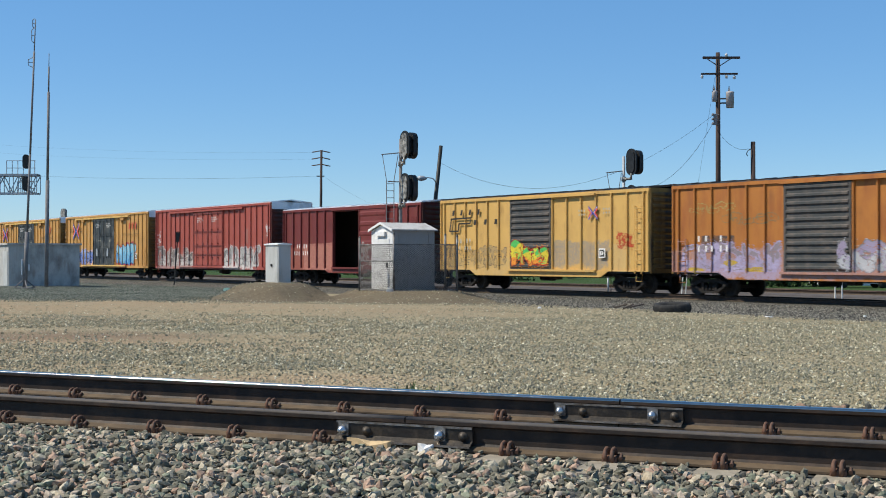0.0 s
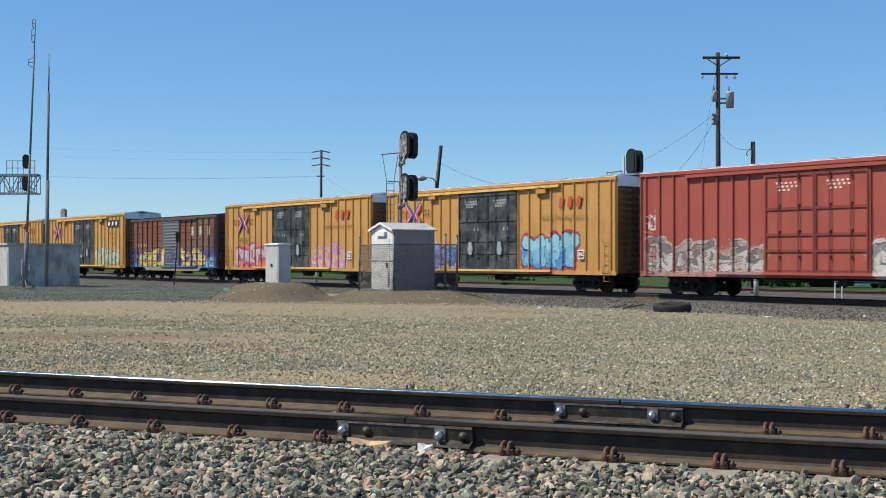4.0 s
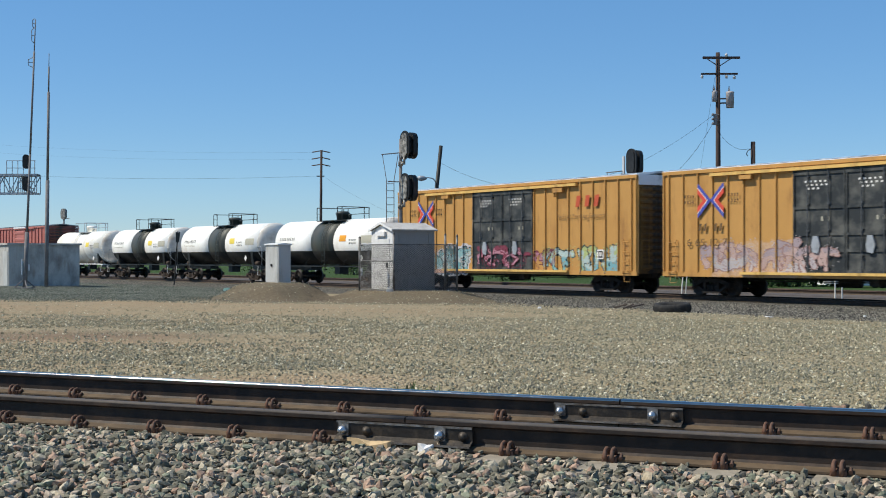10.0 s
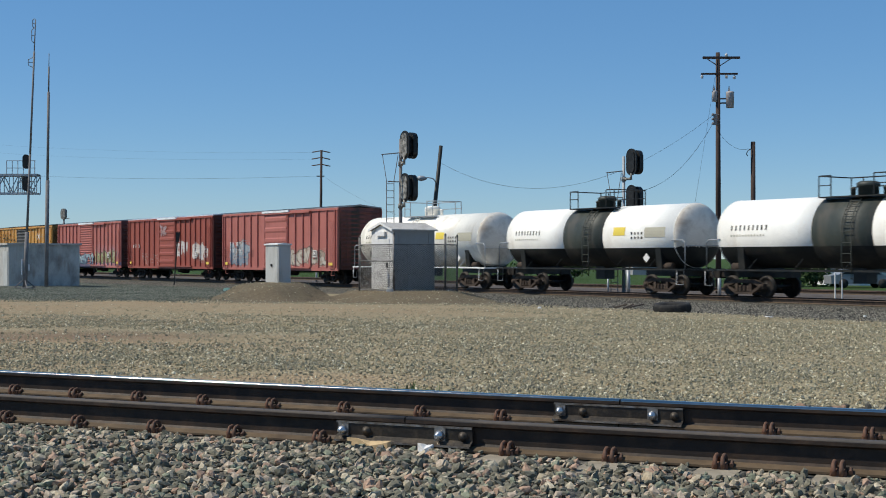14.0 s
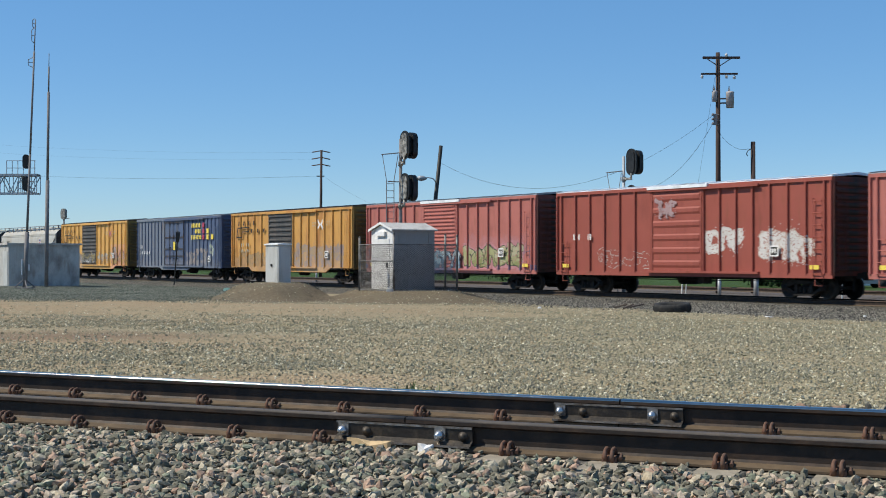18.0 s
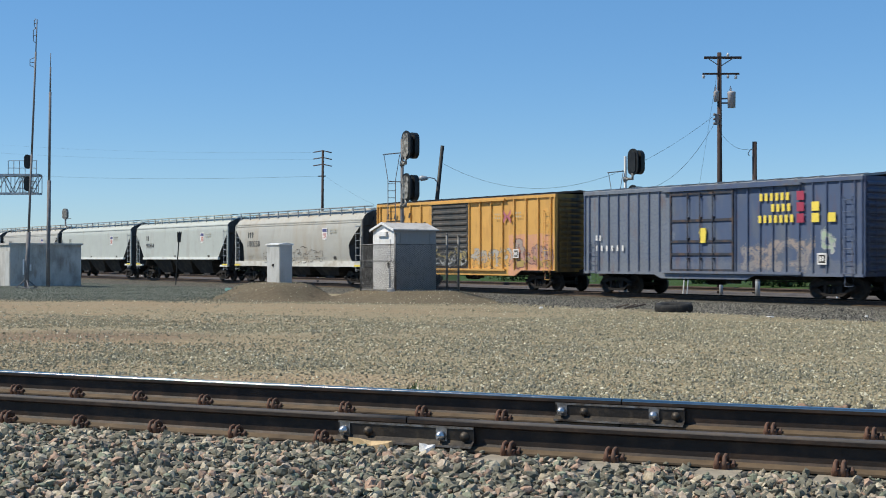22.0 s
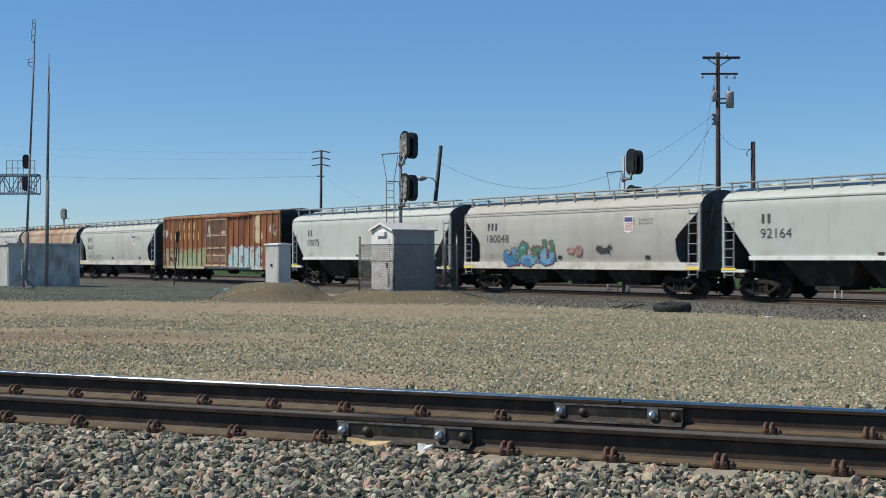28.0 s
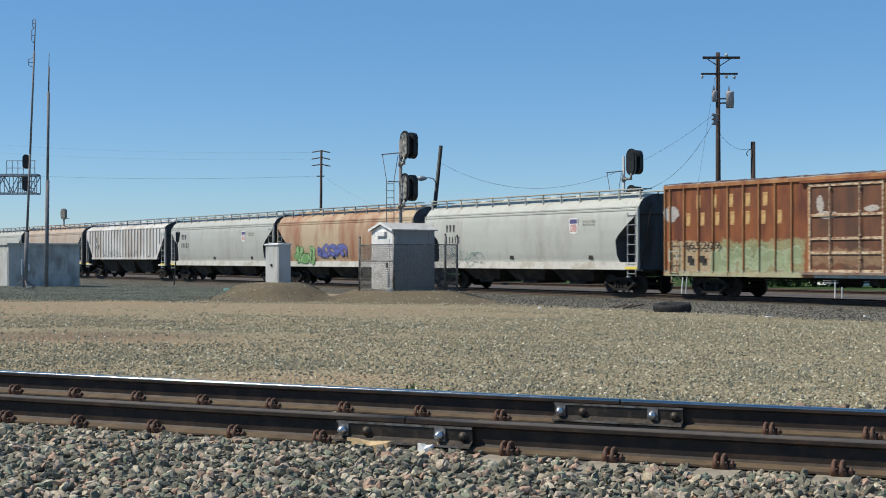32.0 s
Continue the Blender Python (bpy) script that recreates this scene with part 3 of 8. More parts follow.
def loose_stone():
    rng = np.random.default_rng(7)
    mb = island_material("ballast_stone", [(0.44, 0.369, 0.264), (0.341, 0.284, 0.206), (0.55, 0.479, 0.352), (0.259, 0.275, 0.196), (0.418, 0.281, 0.201), (0.182, 0.171, 0.128), (0.682, 0.616, 0.473), (0.308, 0.328, 0.244), (0.072, 0.068, 0.053), (0.462, 0.374, 0.288), (0.253, 0.187, 0.141)])
    my = island_material("yard_stone", [(0.35, 0.3, 0.188), (0.5, 0.44, 0.29), (0.22, 0.207, 0.138), (0.39, 0.3, 0.18), (0.7, 0.64, 0.47), (0.29, 0.27, 0.18), (0.08, 0.074, 0.056), (0.86, 0.83, 0.7), (0.34, 0.288, 0.187), (0.06, 0.057, 0.045)])
    # the shoulder of the track in front
    n = 19000
    y = rng.uniform(5.0, 9.6, n)
    x = rng.uniform(-0.42, 0.42, n) * (y + 0.6)
    q = x * ACROSS1.x + y * ACROSS1.y
    s = x * RAIL1.x + y * RAIL1.y
    keep = (q < Q_NEAR - 0.085)
    tie_off = np.abs((s + 0.92 + TIE_STEP / 2) % TIE_STEP - TIE_STEP / 2)
    bare = (tie_off < 0.15) & (q > Q_NEAR - 0.4) & (s > -3.1)
    keep &= ~(bare & (rng.random(n) < 0.97))
    x, y = x[keep], y[keep]
    q = q[keep]
    size = rng.uniform(0.028, 0.08, len(x)) * (1 - 0.35 * (q > Q_NEAR - 0.14))
    lift = rng.uniform(-0.012, 0.03, len(x)) - 0.012 * (q > Q_NEAR - 0.25)
    stone_field("ballast", "angular grey and brown ballast stones beside the rail", np.stack([x, y, ground_z(x, y) + lift], -1), size, mb, rng)
    # between the rails and behind them
    n = 5000
    s = rng.uniform(-10, 3, n)
    q = np.where(rng.random(n) < 0.35, rng.uniform(Q_NEAR + 0.1, Q_NEAR + 1.4, n), rng.uniform(Q_NEAR + 1.62, Q_NEAR + 3.4, n))
    x, y = s * RAIL1.x + q * ACROSS1.x, s * RAIL1.y + q * ACROSS1.y
    low = np.where(q < Q_NEAR + 1.5, -0.01, 0.0)
    stone_field("ballast", "grey ballast stones between and behind the rails", np.stack([x, y, ground_z(x, y) + low], -1), rng.uniform(0.03, 0.075, n), mb, rng)
    n = 260
    s = rng.normal(-1.35, 0.75, n)
    q = Q_NEAR + 1.95 + np.abs(rng.normal(0, 0.22, n))
    x, y = s * RAIL1.x + q * ACROSS1.x, s * RAIL1.y + q * ACROSS1.y
    stone_field("ballast", "heap of darker ballast stones behind the rail", np.stack([x, y, ground_z(x, y) + rng.uniform(0.02, 0.1, n) * np.exp(-((s + 1.35) / 1.0) ** 2) + 0.02], -1), rng.uniform(0.05, 0.11, n),
                island_material("dark_heap_stone", [(0.14, 0.13, 0.105), (0.22, 0.2, 0.16), (0.09, 0.085, 0.07), (0.26, 0.17, 0.12), (0.32, 0.3, 0.25)]), rng)
    # the yard
    n = 270000
    y = 10.5 + 24 * rng.random(n) ** 1.35
    x = rng.uniform(-0.37, 0.37, n) * (y + 0.5)
    q = x * ACROSS1.x + y * ACROSS1.y
    dens = 0.5 + 0.3 * np.sin(x * 1.3 + 2 * np.sin(y * 0.75)) * np.sin(y * 1.6 - x * 0.5 + np.sin(x * 2.7)) + 0.2 * np.sin(x * 3.9 + 1.8 * np.sin(y * 2.3)) * np.sin(y * 3.1 + x * 1.9)
    sparse = np.where(((x + 7.0) * 0.22) ** 2 + ((y - 24.6) * 0.4) ** 2 < 0.8 + 0.5 * dens, 0.22, 1.0)
    sparse = np.where(((x + 1.9) * 0.45) ** 2 + ((y - 15.0) * 0.65) ** 2 < 0.7 + 0.5 * dens, 0.22, sparse)
    sparse = np.where((y > 30 + 3 * rng.random(n)) & (x < 2.5 + np.sin(y)), 0.35, sparse)
    keep = (q > Q_NEAR + 2.6) & (rng.random(n) < (0.12 + 0.7 * dens ** 1.5) * sparse)
    x, y, dens = x[keep], y[keep], dens[keep]
    grey = rng.random(len(x)) < (0.2 + 0.4 * smooth(0.3, 0.8, dens)) * np.where(x < 0, 0.7, 1.0)
    mg = island_material("yard_stone_grey", [(0.3, 0.27, 0.187), (0.39, 0.35, 0.24), (0.195, 0.186, 0.135), (0.52, 0.475, 0.35), (0.26, 0.246, 0.18), (0.09, 0.084, 0.064), (0.34, 0.31, 0.22), (0.225, 0.21, 0.15)])
    for sel, mt, lab in ((grey, mg, "small grey stones strewn over the yard"), (~grey, my, "small tan and pale stones strewn over the yard")):
        xs, ys = x[sel], y[sel]
        stone_field("gravel", lab, np.stack([xs, ys, ground_z(xs, ys) + 0.004], -1), (0.013 + 0.043 * rng.random(len(xs)) ** 2.0) * (0.85 + ys / 80), mt, rng, False, 2.0)
    n = 30000
    y = 28 + 28 * rng.random(n)
    x = rng.uniform(-0.36, 0.36, n) * y
    pp = x * OUT.x + y * OUT.y
    keep = (pp + rng.normal(0, 1.1, n) < np.where(x > 2.6, 29.5, 33.5)) & (rng.random(n) < np.where((x < 1.5 + 2 * np.sin(y * 0.9)) & (y < 45), 0.12 + 0.4 * (rng.random(n) * 12 > y - 29), 1.0))
    keep &= (x > -8.3) | (y + 0.12 * x < 45.5)
    for cx, cy, rx, ry in ((-6.75, 53.0, 2.4, 5.6), (-1.3, 53.8, 3.8, 7.0)):
        keep &= (((x - cx) / rx) ** 2 + ((y - cy) / ry) ** 2 > 1) | (rng.random(n) < 0.55)
    x, y = x[keep], y[keep]
    m = 26000
    yt = 45.5 + 50 * rng.random(m) ** 1.5
    xt = rng.uniform(-0.36, -0.1, m) * yt
    okt = (xt + rng.normal(0, 0.5, m) < -8.4) & (yt + 0.12 * xt + rng.normal(0, 1.0, m) > 45.8) & (xt * OUT.x + yt * OUT.y < 36)
    xt, yt = xt[okt], yt[okt]
    teal = island_material("grey_green_stone", [(0.14, 0.155, 0.12), (0.185, 0.195, 0.152), (0.1, 0.113, 0.088), (0.25, 0.25, 0.2), (0.155, 0.157, 0.118)])
    stone_field("gravel", "grey-green coarse stones near the shed", np.stack([xt, yt, ground_z(xt, yt) + 0.005], -1), rng.uniform(0.035, 0.085, len(xt)), teal, rng, False)
    m = 22000
    xb = rng.uniform(2.0, 24.0, m)
    pb = np.maximum(rng.uniform(28.2, 38.2, m), rng.uniform(27.6, 38.2, m))
    yb = (pb - xb * OUT.x) / OUT.y
    okb = (yb > 8) & (np.abs(xb) < 0.36 * yb)
    xb, yb = xb[okb], yb[okb]
    dark = island_material("dark_ballast_stone", [(0.115, 0.11, 0.094), (0.19, 0.178, 0.148), (0.055, 0.052, 0.045), (0.3, 0.28, 0.23), (0.13, 0.12, 0.1), (0.08, 0.076, 0.066)])
    stone_field("ballast", "dark ballast stones beside the train's track", np.stack([xb, yb, ground_z(xb, yb) + 0.005], -1), rng.uniform(0.035, 0.095, len(xb)), dark, rng, False, 1.6)
    stone_field("gravel", "larger grey stones strewn on the far part of the yard", np.stack([x, y, ground_z(x, y) + 0.004], -1), rng.uniform(0.02, 0.07, len(x)), my, rng, False, 1.6)


loose_stone()


# ---- the train ----
TRAIN = []      # (car, the time at which its middle passes BASE)
WHEELSETS = []
WHEEL_R = 0.42


def car_at(name, label, left, right, group="cars of the train"):
    """An Empty for a car whose left and right ends pass BASE at those times. Returns it with its half length."""
    mid = (left + right) / 2
    ob = new(name)
    c = BASE - DIR * (SPEED * mid)
    ob.matrix_world = pose(c.x, c.y, 0, 0, 0, TURN)
    tagged(ob, label, "freight car", group)
    TRAIN.append((ob, mid))
    return ob, (left - right) * SPEED / 2


def truck_meshes():
    b = bmesh.new()
    box(b, -0.2, 0.2, -0.9, 0.9, 0.42, 0.66)
    box(b, -0.75, 0.75, -0.08, 0.08, 0.3, 0.4)
    bol = mesh_of("truck", b, M_truck)
    out = {}
    for key, mt in (("dark", M_truck), ("dusty", M_truck_dusty)):
        b = bmesh.new()
        ya, yb = -0.09, 0.09
        prism(b, [(-1.0, 0.52), (-0.55, 0.7), (0.55, 0.7), (1.0, 0.52), (1.02, 0.42), (0.86, 0.4), (0.45, 0.56), (-0.45, 0.56), (-0.86, 0.4), (-1.02, 0.42)], ya, yb)
        prism(b, [(-0.86, 0.4), (-0.7, 0.42), (-0.36, 0.22), (0.36, 0.22), (0.7, 0.42), (0.86, 0.4), (0.42, 0.13), (-0.42, 0.13)], ya, yb)
        for sx in (-1, 1):
            box(b, sx * 0.36 - 0.06, sx * 0.36 + 0.06, ya, yb, 0.2, 0.6)
            box(b, sx * 0.9 - 0.13, sx * 0.9 + 0.13, ya - 0.02, yb + 0.02, 0.33, 0.54)
            lathe(b, [(ya - 0.1, 0.0), (ya - 0.1, 0.075), (ya - 0.03, 0.1), (yb, 0.1)], 10, "y", at=(sx * 0.9, 0, WHEEL_R))
        for dx in (-0.2, 0.0, 0.2):
            lathe(b, [(0.22, 0.07), (0.27, 0.085), (0.3, 0.065), (0.34, 0.085), (0.38, 0.065), (0.42, 0.085), (0.46, 0.07)], 8, "z", at=(dx, 0, 0))
        out[key] = mesh_of("side_frame", b, mt)
    b = bmesh.new()
    for sy in (-1, 1):
        prof = [(0.68, 0.0), (0.68, 0.1), (0.7, 0.11), (0.71, 0.3), (0.685, 0.33), (0.68, WHEEL_R + 0.025), (0.71, WHEEL_R + 0.02), (0.72, WHEEL_R), (0.81, WHEEL_R - 0.006), (0.81, 0.34), (0.76, 0.3), (0.75, 0.12), (0.8, 0.1), (0.8, 0.0)]
        lathe(b, [(sy * a, r) for a, r in prof], 20, "y")
    tube(b, (0, -0.95, 0), (0, 0.95, 0), 0.075, n=10)
    ws = mesh_of("wheelset", b, M_wheel)
    b = bmesh.new()
    box(b, 0.0, 0.55, -0.11, 0.11, 0.78, 0.98)
    prism(b, [(0.5, -0.16), (0.72, -0.2), (0.8, -0.06), (0.74, 0.02), (0.78, 0.14), (0.66, 0.2), (0.5, 0.15)], 0.72, 1.03, "z")
    box(b, 0.1, 0.14, -0.2, -0.12, 0.3, 0.8)
    cp = mesh_of("coupler", b, M_truck)
    return bol, out, ws, cp


BOLSTER, SIDE_FRAME, WHEELSET, COUPLER = truck_meshes()


def running_gear(car, half, centre, tone="dark", coupler=0.0):
    for sx in (-1, 1):
        tr = piece("truck", BOLSTER, car, (sx * centre, 0, 0))
        for sy in (-1, 1):
            piece("side_frame", SIDE_FRAME[tone], tr, (0, sy * 0.99, 0))
        for dx in (-0.9, 0.9):
            WHEELSETS.append(piece("wheelset", WHEELSET, tr, (dx, 0, WHEEL_R)))
        cp = piece("coupler", COUPLER, car, (sx * (half - 0.25 + coupler), 0, 0))
        cp.rotation_euler = (0, 0, 0 if sx > 0 else math.pi)


PAINTS = {}


def spray(rgb):
    key = tuple(rgb)
    if key not in PAINTS:
        PAINTS[key] = plain("spray_paint", tuple(0.82 * c for c in rgb), 0.55, grain=0.16)   # every spray toned down evenly
    return PAINTS[key]


def paint_cells(car, name, x0, z0, cell, idx, mats, drape, label=""):
    """A thin coat of paint on a side and its posts, in small cells; idx: the paint of each cell, or -1 where bare."""
    js, is_ = np.nonzero(idx >= 0)
    nu = idx.shape[1] + 1
    keys = np.stack([js * nu + is_, js * nu + is_ + 1, (js + 1) * nu + is_ + 1, (js + 1) * nu + is_], -1)
    seen, faces = np.unique(keys.ravel(), return_inverse=True)
    col, row = seen % nu, seen // nu
    depth = np.array([-(drape(x0 + k * cell) + 0.006) for k in range(nu)])
    co = np.stack([x0 + col * cell, depth[col], z0 + row * cell], -1)
    me = bpy.data.meshes.new(name)
    me.vertices.add(len(co))
    me.vertices.foreach_set("co", co.ravel())
    me.loops.add(faces.size)
    me.loops.foreach_set("vertex_index", faces.ravel().astype(np.int32))
    me.polygons.add(len(js))
    me.polygons.foreach_set("loop_start", np.arange(0, faces.size, 4, dtype=np.int32))
    for m in mats:
        me.materials.append(m)
    me.polygons.foreach_set("material_index", idx[js, is_].astype(np.int32))
    me.update(calc_edges=True)
    me.shade_flat()
    return piece(name, me, car, label=label)


def graffiti(car, x0, x1, z0, z1, n, fills, edge, seed, drape, halo=None, label="", thick=0.15, line=0.045, mist=0.22):
    """Spray-painted bubble forms that nobody can read, laid over the side and its posts. drape(x): how far out the side is there.
    A fill of None leaves the side bare inside the outlines."""
    rng = np.random.default_rng(seed)
    cell = 0.036
    nu, nv = int((x1 - x0) / cell), int((z1 - z0) / cell)
    U, V = np.meshgrid(x0 + (np.arange(nu) + 0.5) * cell, z0 + (np.arange(nv) + 0.5) * cell)
    H = z1 - z0
    loops = fills == [None]
    n = n if loops else int(round(n * 1.35))
    w = (x1 - x0 - 0.3) / n
    r = (0.84 if loops else 0.74) * thick * H
    ph = rng.uniform(0, 6.28, 8)
    wobble = 0.02 * np.sin(U * 9 + 3 * np.sin(V * 7 + ph[0])) + 0.015 * np.sin(V * 17 + U * 5 + ph[1])
    cloud = np.sin(U * 2.1 + 2 * np.sin(V * 2.9 + ph[2]) + ph[3]) * np.sin(V * 3.7 + 1.6 * np.sin(U * 1.7 + ph[4])) + 0.5 * np.sin(U * 6.1 + ph[5] + 2 * np.sin(V * 5.3))
    forms = []
    for i in range(n):
        hgt = rng.uniform(0.66, 1.0)
        cx, cz = x0 + 0.15 + (i + 0.5) * w, z0 + H * (0.5 * hgt + rng.uniform(0, 0.4) * (1 - hgt))
        D = np.full(U.shape, 9.0)
        for k in range(2 if loops else int(rng.integers(2, 5))):
            room = max(0.05, H * 0.5 * hgt - r - line - 0.04)
            if not loops and rng.random() < 0.4:
                # a slanted bar, at times with a spur
                lean, at = rng.uniform(-0.35, 0.35), rng.uniform(-0.45, 0.45) * w
                px = cx + at + lean * w * np.array([-1.0, 0.0, 1.0]) + np.array([0, 0, rng.choice((0.0, 0.5, -0.5)) * w])
                pz = cz + room * np.array([-1.0, rng.uniform(0.2, 0.7), rng.uniform(0.75, 1.0)])
            else:
                a0, sweep = rng.uniform(0, 6.28), rng.choice((-1, 1)) * rng.uniform(1.6, 4.2)
                rx = max(0.06, w * (0.6 if loops else 0.85) * rng.uniform(0.4, 1.0))
                rz = room * rng.uniform(0.45, 1.0)
                ox, oz = rng.uniform(-0.2, 0.2) * w, rng.uniform(-1, 1) * (room - rz)
                an = a0 + sweep * np.linspace(0, 1, 8 if loops else int(rng.choice((4, 5, 8))))
                sq = 1.0 / np.maximum(np.abs(np.cos(an)), np.abs(np.sin(an))) ** rng.uniform(0.1, 0.9)
                px, pz = cx + ox + rx * np.cos(an) * sq, cz + oz + rz * np.sin(an) * sq
            px, pz = np.clip(px, x0 + r + line, x1 - r - line), np.clip(pz, z0 + r + line, z1 - r - line)
            fat = r * rng.uniform(0.6, 1.25)
            for q in range(len(px) - 1):
                dx, dz = px[q + 1] - px[q], pz[q + 1] - pz[q]
                t = np.clip(((U - px[q]) * dx + (V - pz[q]) * dz) / (dx * dx + dz * dz + 1e-9), 0, 1)
                D = np.minimum(D, np.hypot(U - px[q] - t * dx, V - pz[q] - t * dz) - fat * (0.65 + 0.5 * (q + t) / (len(px) - 1)))
        forms.append(D + wobble)
    every = np.min(forms, axis=0)
    idx = np.full(U.shape, -1)
    nf = len(fills)
    if halo:
        idx[every < line + 0.1 + 0.05 * cloud] = 1 + nf
    for i in rng.permutation(n):
        D = forms[i]
        idx[D < line] = 0
        band = ((V - z0) / H * nf + 0.55 * cloud + rng.uniform(-0.7, 0.7)).astype(int)
        fill = 1 + np.clip(band, 0, nf - 1)
        inside = D < 0
        idx[inside] = fill[inside]
        # a bright rim along the upper edge, and a few strokes of the outline's paint inside
        if nf > 1:
            rim = (D > -0.09) & (D < -0.05) & (np.sin(U * 4.1 + V * 3.3 + ph[6]) > 0.55)
            idx[rim & (fill > 0)] = nf
    for k in range(n):
        ax, az = rng.uniform(x0 + 0.3, x1 - 0.3), rng.uniform(z0 + 0.15 * H, z1 - 0.15 * H)
        bx, bz = ax + rng.uniform(-0.5, 0.5), az + rng.uniform(-0.3, 0.3) * H
        dx, dz = bx - ax, bz - az
        t = np.clip(((U - ax) * dx + (V - az) * dz) / (dx * dx + dz * dz + 1e-9), 0, 1)
        D2 = np.hypot(U - ax - t * dx, V - az - t * dz + 0.12 * np.sin(3 * t)) - 0.018
        if fills[0] is not None:
            idx[(D2 < 0) & (every < 0.01)] = 0
    bare = [k + 1 for k, f in enumerate(fills) if f is None]
    for k in bare:
        idx[idx == k] = -1
    # overspray at the rims, flaking all over
    dust = rng.random(U.shape) < mist * np.exp(-np.maximum(every - line, 0) / 0.08) * (0.7 + 0.3 * np.sin(U * 1.3 + ph[7]))
    if not bare:
        idx[(idx < 0) & dust] = 1 + nf if halo else int(rng.integers(1, nf + 1))
    wear = np.sin(U * 13.1 + 2 * np.sin(V * 11.3 + seed)) * np.sin(V * 16.7 + 2.5 * np.sin(U * 7.9))
    idx[(wear > 0.88) | (rng.random(U.shape) < 0.035)] = -1
    paint_cells(car, "graffiti", x0, z0, cell, idx, [spray(edge)] + [spray(f or edge) for f in fills] + ([spray(halo)] if halo else []), drape, label)


def daub(car, ovals, colour, seed, drape, label=""):
    """Flat patches of old paint, each an oval (x, z, half width, half height), with flaking rims."""
    rng = np.random.default_rng(seed)
    cell = 0.036
    for x, z, a, b in ovals:
        one_daub(car, x - 1.2 * a, x + 1.2 * a, z - 1.2 * b, z + 1.2 * b, [(x, z, a, b)], colour, seed, drape, label, rng, cell)


def one_daub(car, x0, x1, z0, z1, ovals, colour, seed, drape, label, rng, cell):
    nu, nv = int((x1 - x0) / cell), int((z1 - z0) / cell)
    U, V = np.meshgrid(x0 + (np.arange(nu) + 0.5) * cell, z0 + (np.arange(nv) + 0.5) * cell)
    D = np.min([np.hypot((U - x) / a, (V - z) / b) - 1 for x, z, a, b in ovals], axis=0)
    D = D + 0.1 * np.sin(U * 7 + 2 * np.sin(V * 6 + seed)) + 0.08 * np.sin(V * 13 + U * 9)
    idx = np.where(rng.random(U.shape) < np.clip(0.5 - D * 5, 0, 0.96), 0, -1)
    if (idx >= 0).any():
        paint_cells(car, "paint_patch", x0, z0, cell, idx, [spray(colour)], drape, label)


def lettering(car, text, x, z, h, mat, y, wide=1.0, label=""):
    """Painted characters of height h, from x to the right."""
    cu = bpy.data.curves.new("lettering", "FONT")
    cu.body, cu.extrude, cu.space_character = text, 0.002, 1.08
    ob = bpy.data.objects.new("lettering", cu)
    me = bpy.data.meshes.new_from_object(ob)
    bpy.data.objects.remove(ob)
    bpy.data.curves.remove(cu)
    co = np.empty(3 * len(me.vertices))
    me.vertices.foreach_get("co", co)
    co = co.reshape(-1, 3)
    k = h / (co[:, 1].max() - co[:, 1].min())
    co = np.stack([(co[:, 0] - co[:, 0].min()) * k * wide, -co[:, 2] * 1.0, (co[:, 1] - co[:, 1].min()) * k], -1)
    me.vertices.foreach_set("co", co.ravel())
    me.materials.clear()
    me.materials.append(mat)
    me.update()
    piece("lettering", me, car, (x, y, z), label)


def bars(car, x0, z0, n, w, h, gap, mat, drape, lean=0.0, skip=(), name="lettering", label=""):
    """Writing as plain bars, one a character."""
    for i in range(n):
        if i in skip:
            continue
        xa = x0 + i * (w + gap)
        y = -(max(drape(xa + w * 0.5), drape(xa), drape(xa + w)) + 0.007)
        key = (w, h, lean, mat.name)
        if key not in BAR_MESH:
            b = bmesh.new()
            prism(b, [(0.2 * w, 0), (0.75 * w, 0), (0.75 * w + lean * h, h), (0.2 * w + lean * h, h)], 0, 0.005)
            BAR_MESH[key] = mesh_of(name, b, mat)
        piece(name, BAR_MESH[key], car, (xa, y, z0), label)


BAR_MESH = {}


def flat_shape(car, name, outlines, mats, y, label=""):
    for o, m in outlines:
        b = bmesh.new()
        prism(b, o, y - 0.004, y + 0.004, "y")
        part(name, b, mats[m], car, label)


def crossed_emblem(car, x, z, w, h, red, blue, y):
    """Two broad chevrons that meet back to back, edged in white and blue."""
    trio = (blue, M_letter_white if red is not blue else red, red)
    for s in (-1, 1):
        # nested chevrons opening to the side: blue outermost, a pale line, red within
        for k, (g0, g1) in enumerate(((-0.02, 0.11), (0.11, 0.135), (0.135, 0.29))):
            b = bmesh.new()
            prism(b, [(x + s * 0.48 * w, z + (0.5 - g0) * h), (x + s * g0 * w, z), (x + s * 0.48 * w, z - (0.5 - g0) * h),
                      (x + s * 0.5 * w, z - (0.5 - g1) * h), (x + s * g1 * w, z), (x + s * 0.5 * w, z + (0.5 - g1) * h)], y - 0.004 - 0.001 * k, y + 0.004, "y")
            part("emblem_chevron", b, trio[k], car, "chevron of a crossed red and blue emblem" if red is not blue else "chevron of a crossed pale emblem")


def ladder_mesh(w, h, rungs, r=0.017):
    b = bmesh.new()
    for sx in (0, w):
        box(b, sx - 0.02, sx + 0.02, -0.06, -0.045, 0, h)
        for z in (0.02, h - 0.05):
            box(b, sx - 0.02, sx + 0.02, -0.05, 0.02, z, z + 0.03)
    for i in range(rungs):
        z = 0.12 + (h - 0.24) * i / max(1, rungs - 1)
        tube(b, (0, -0.075, z), (w, -0.075, z), r, n=5)
    return b


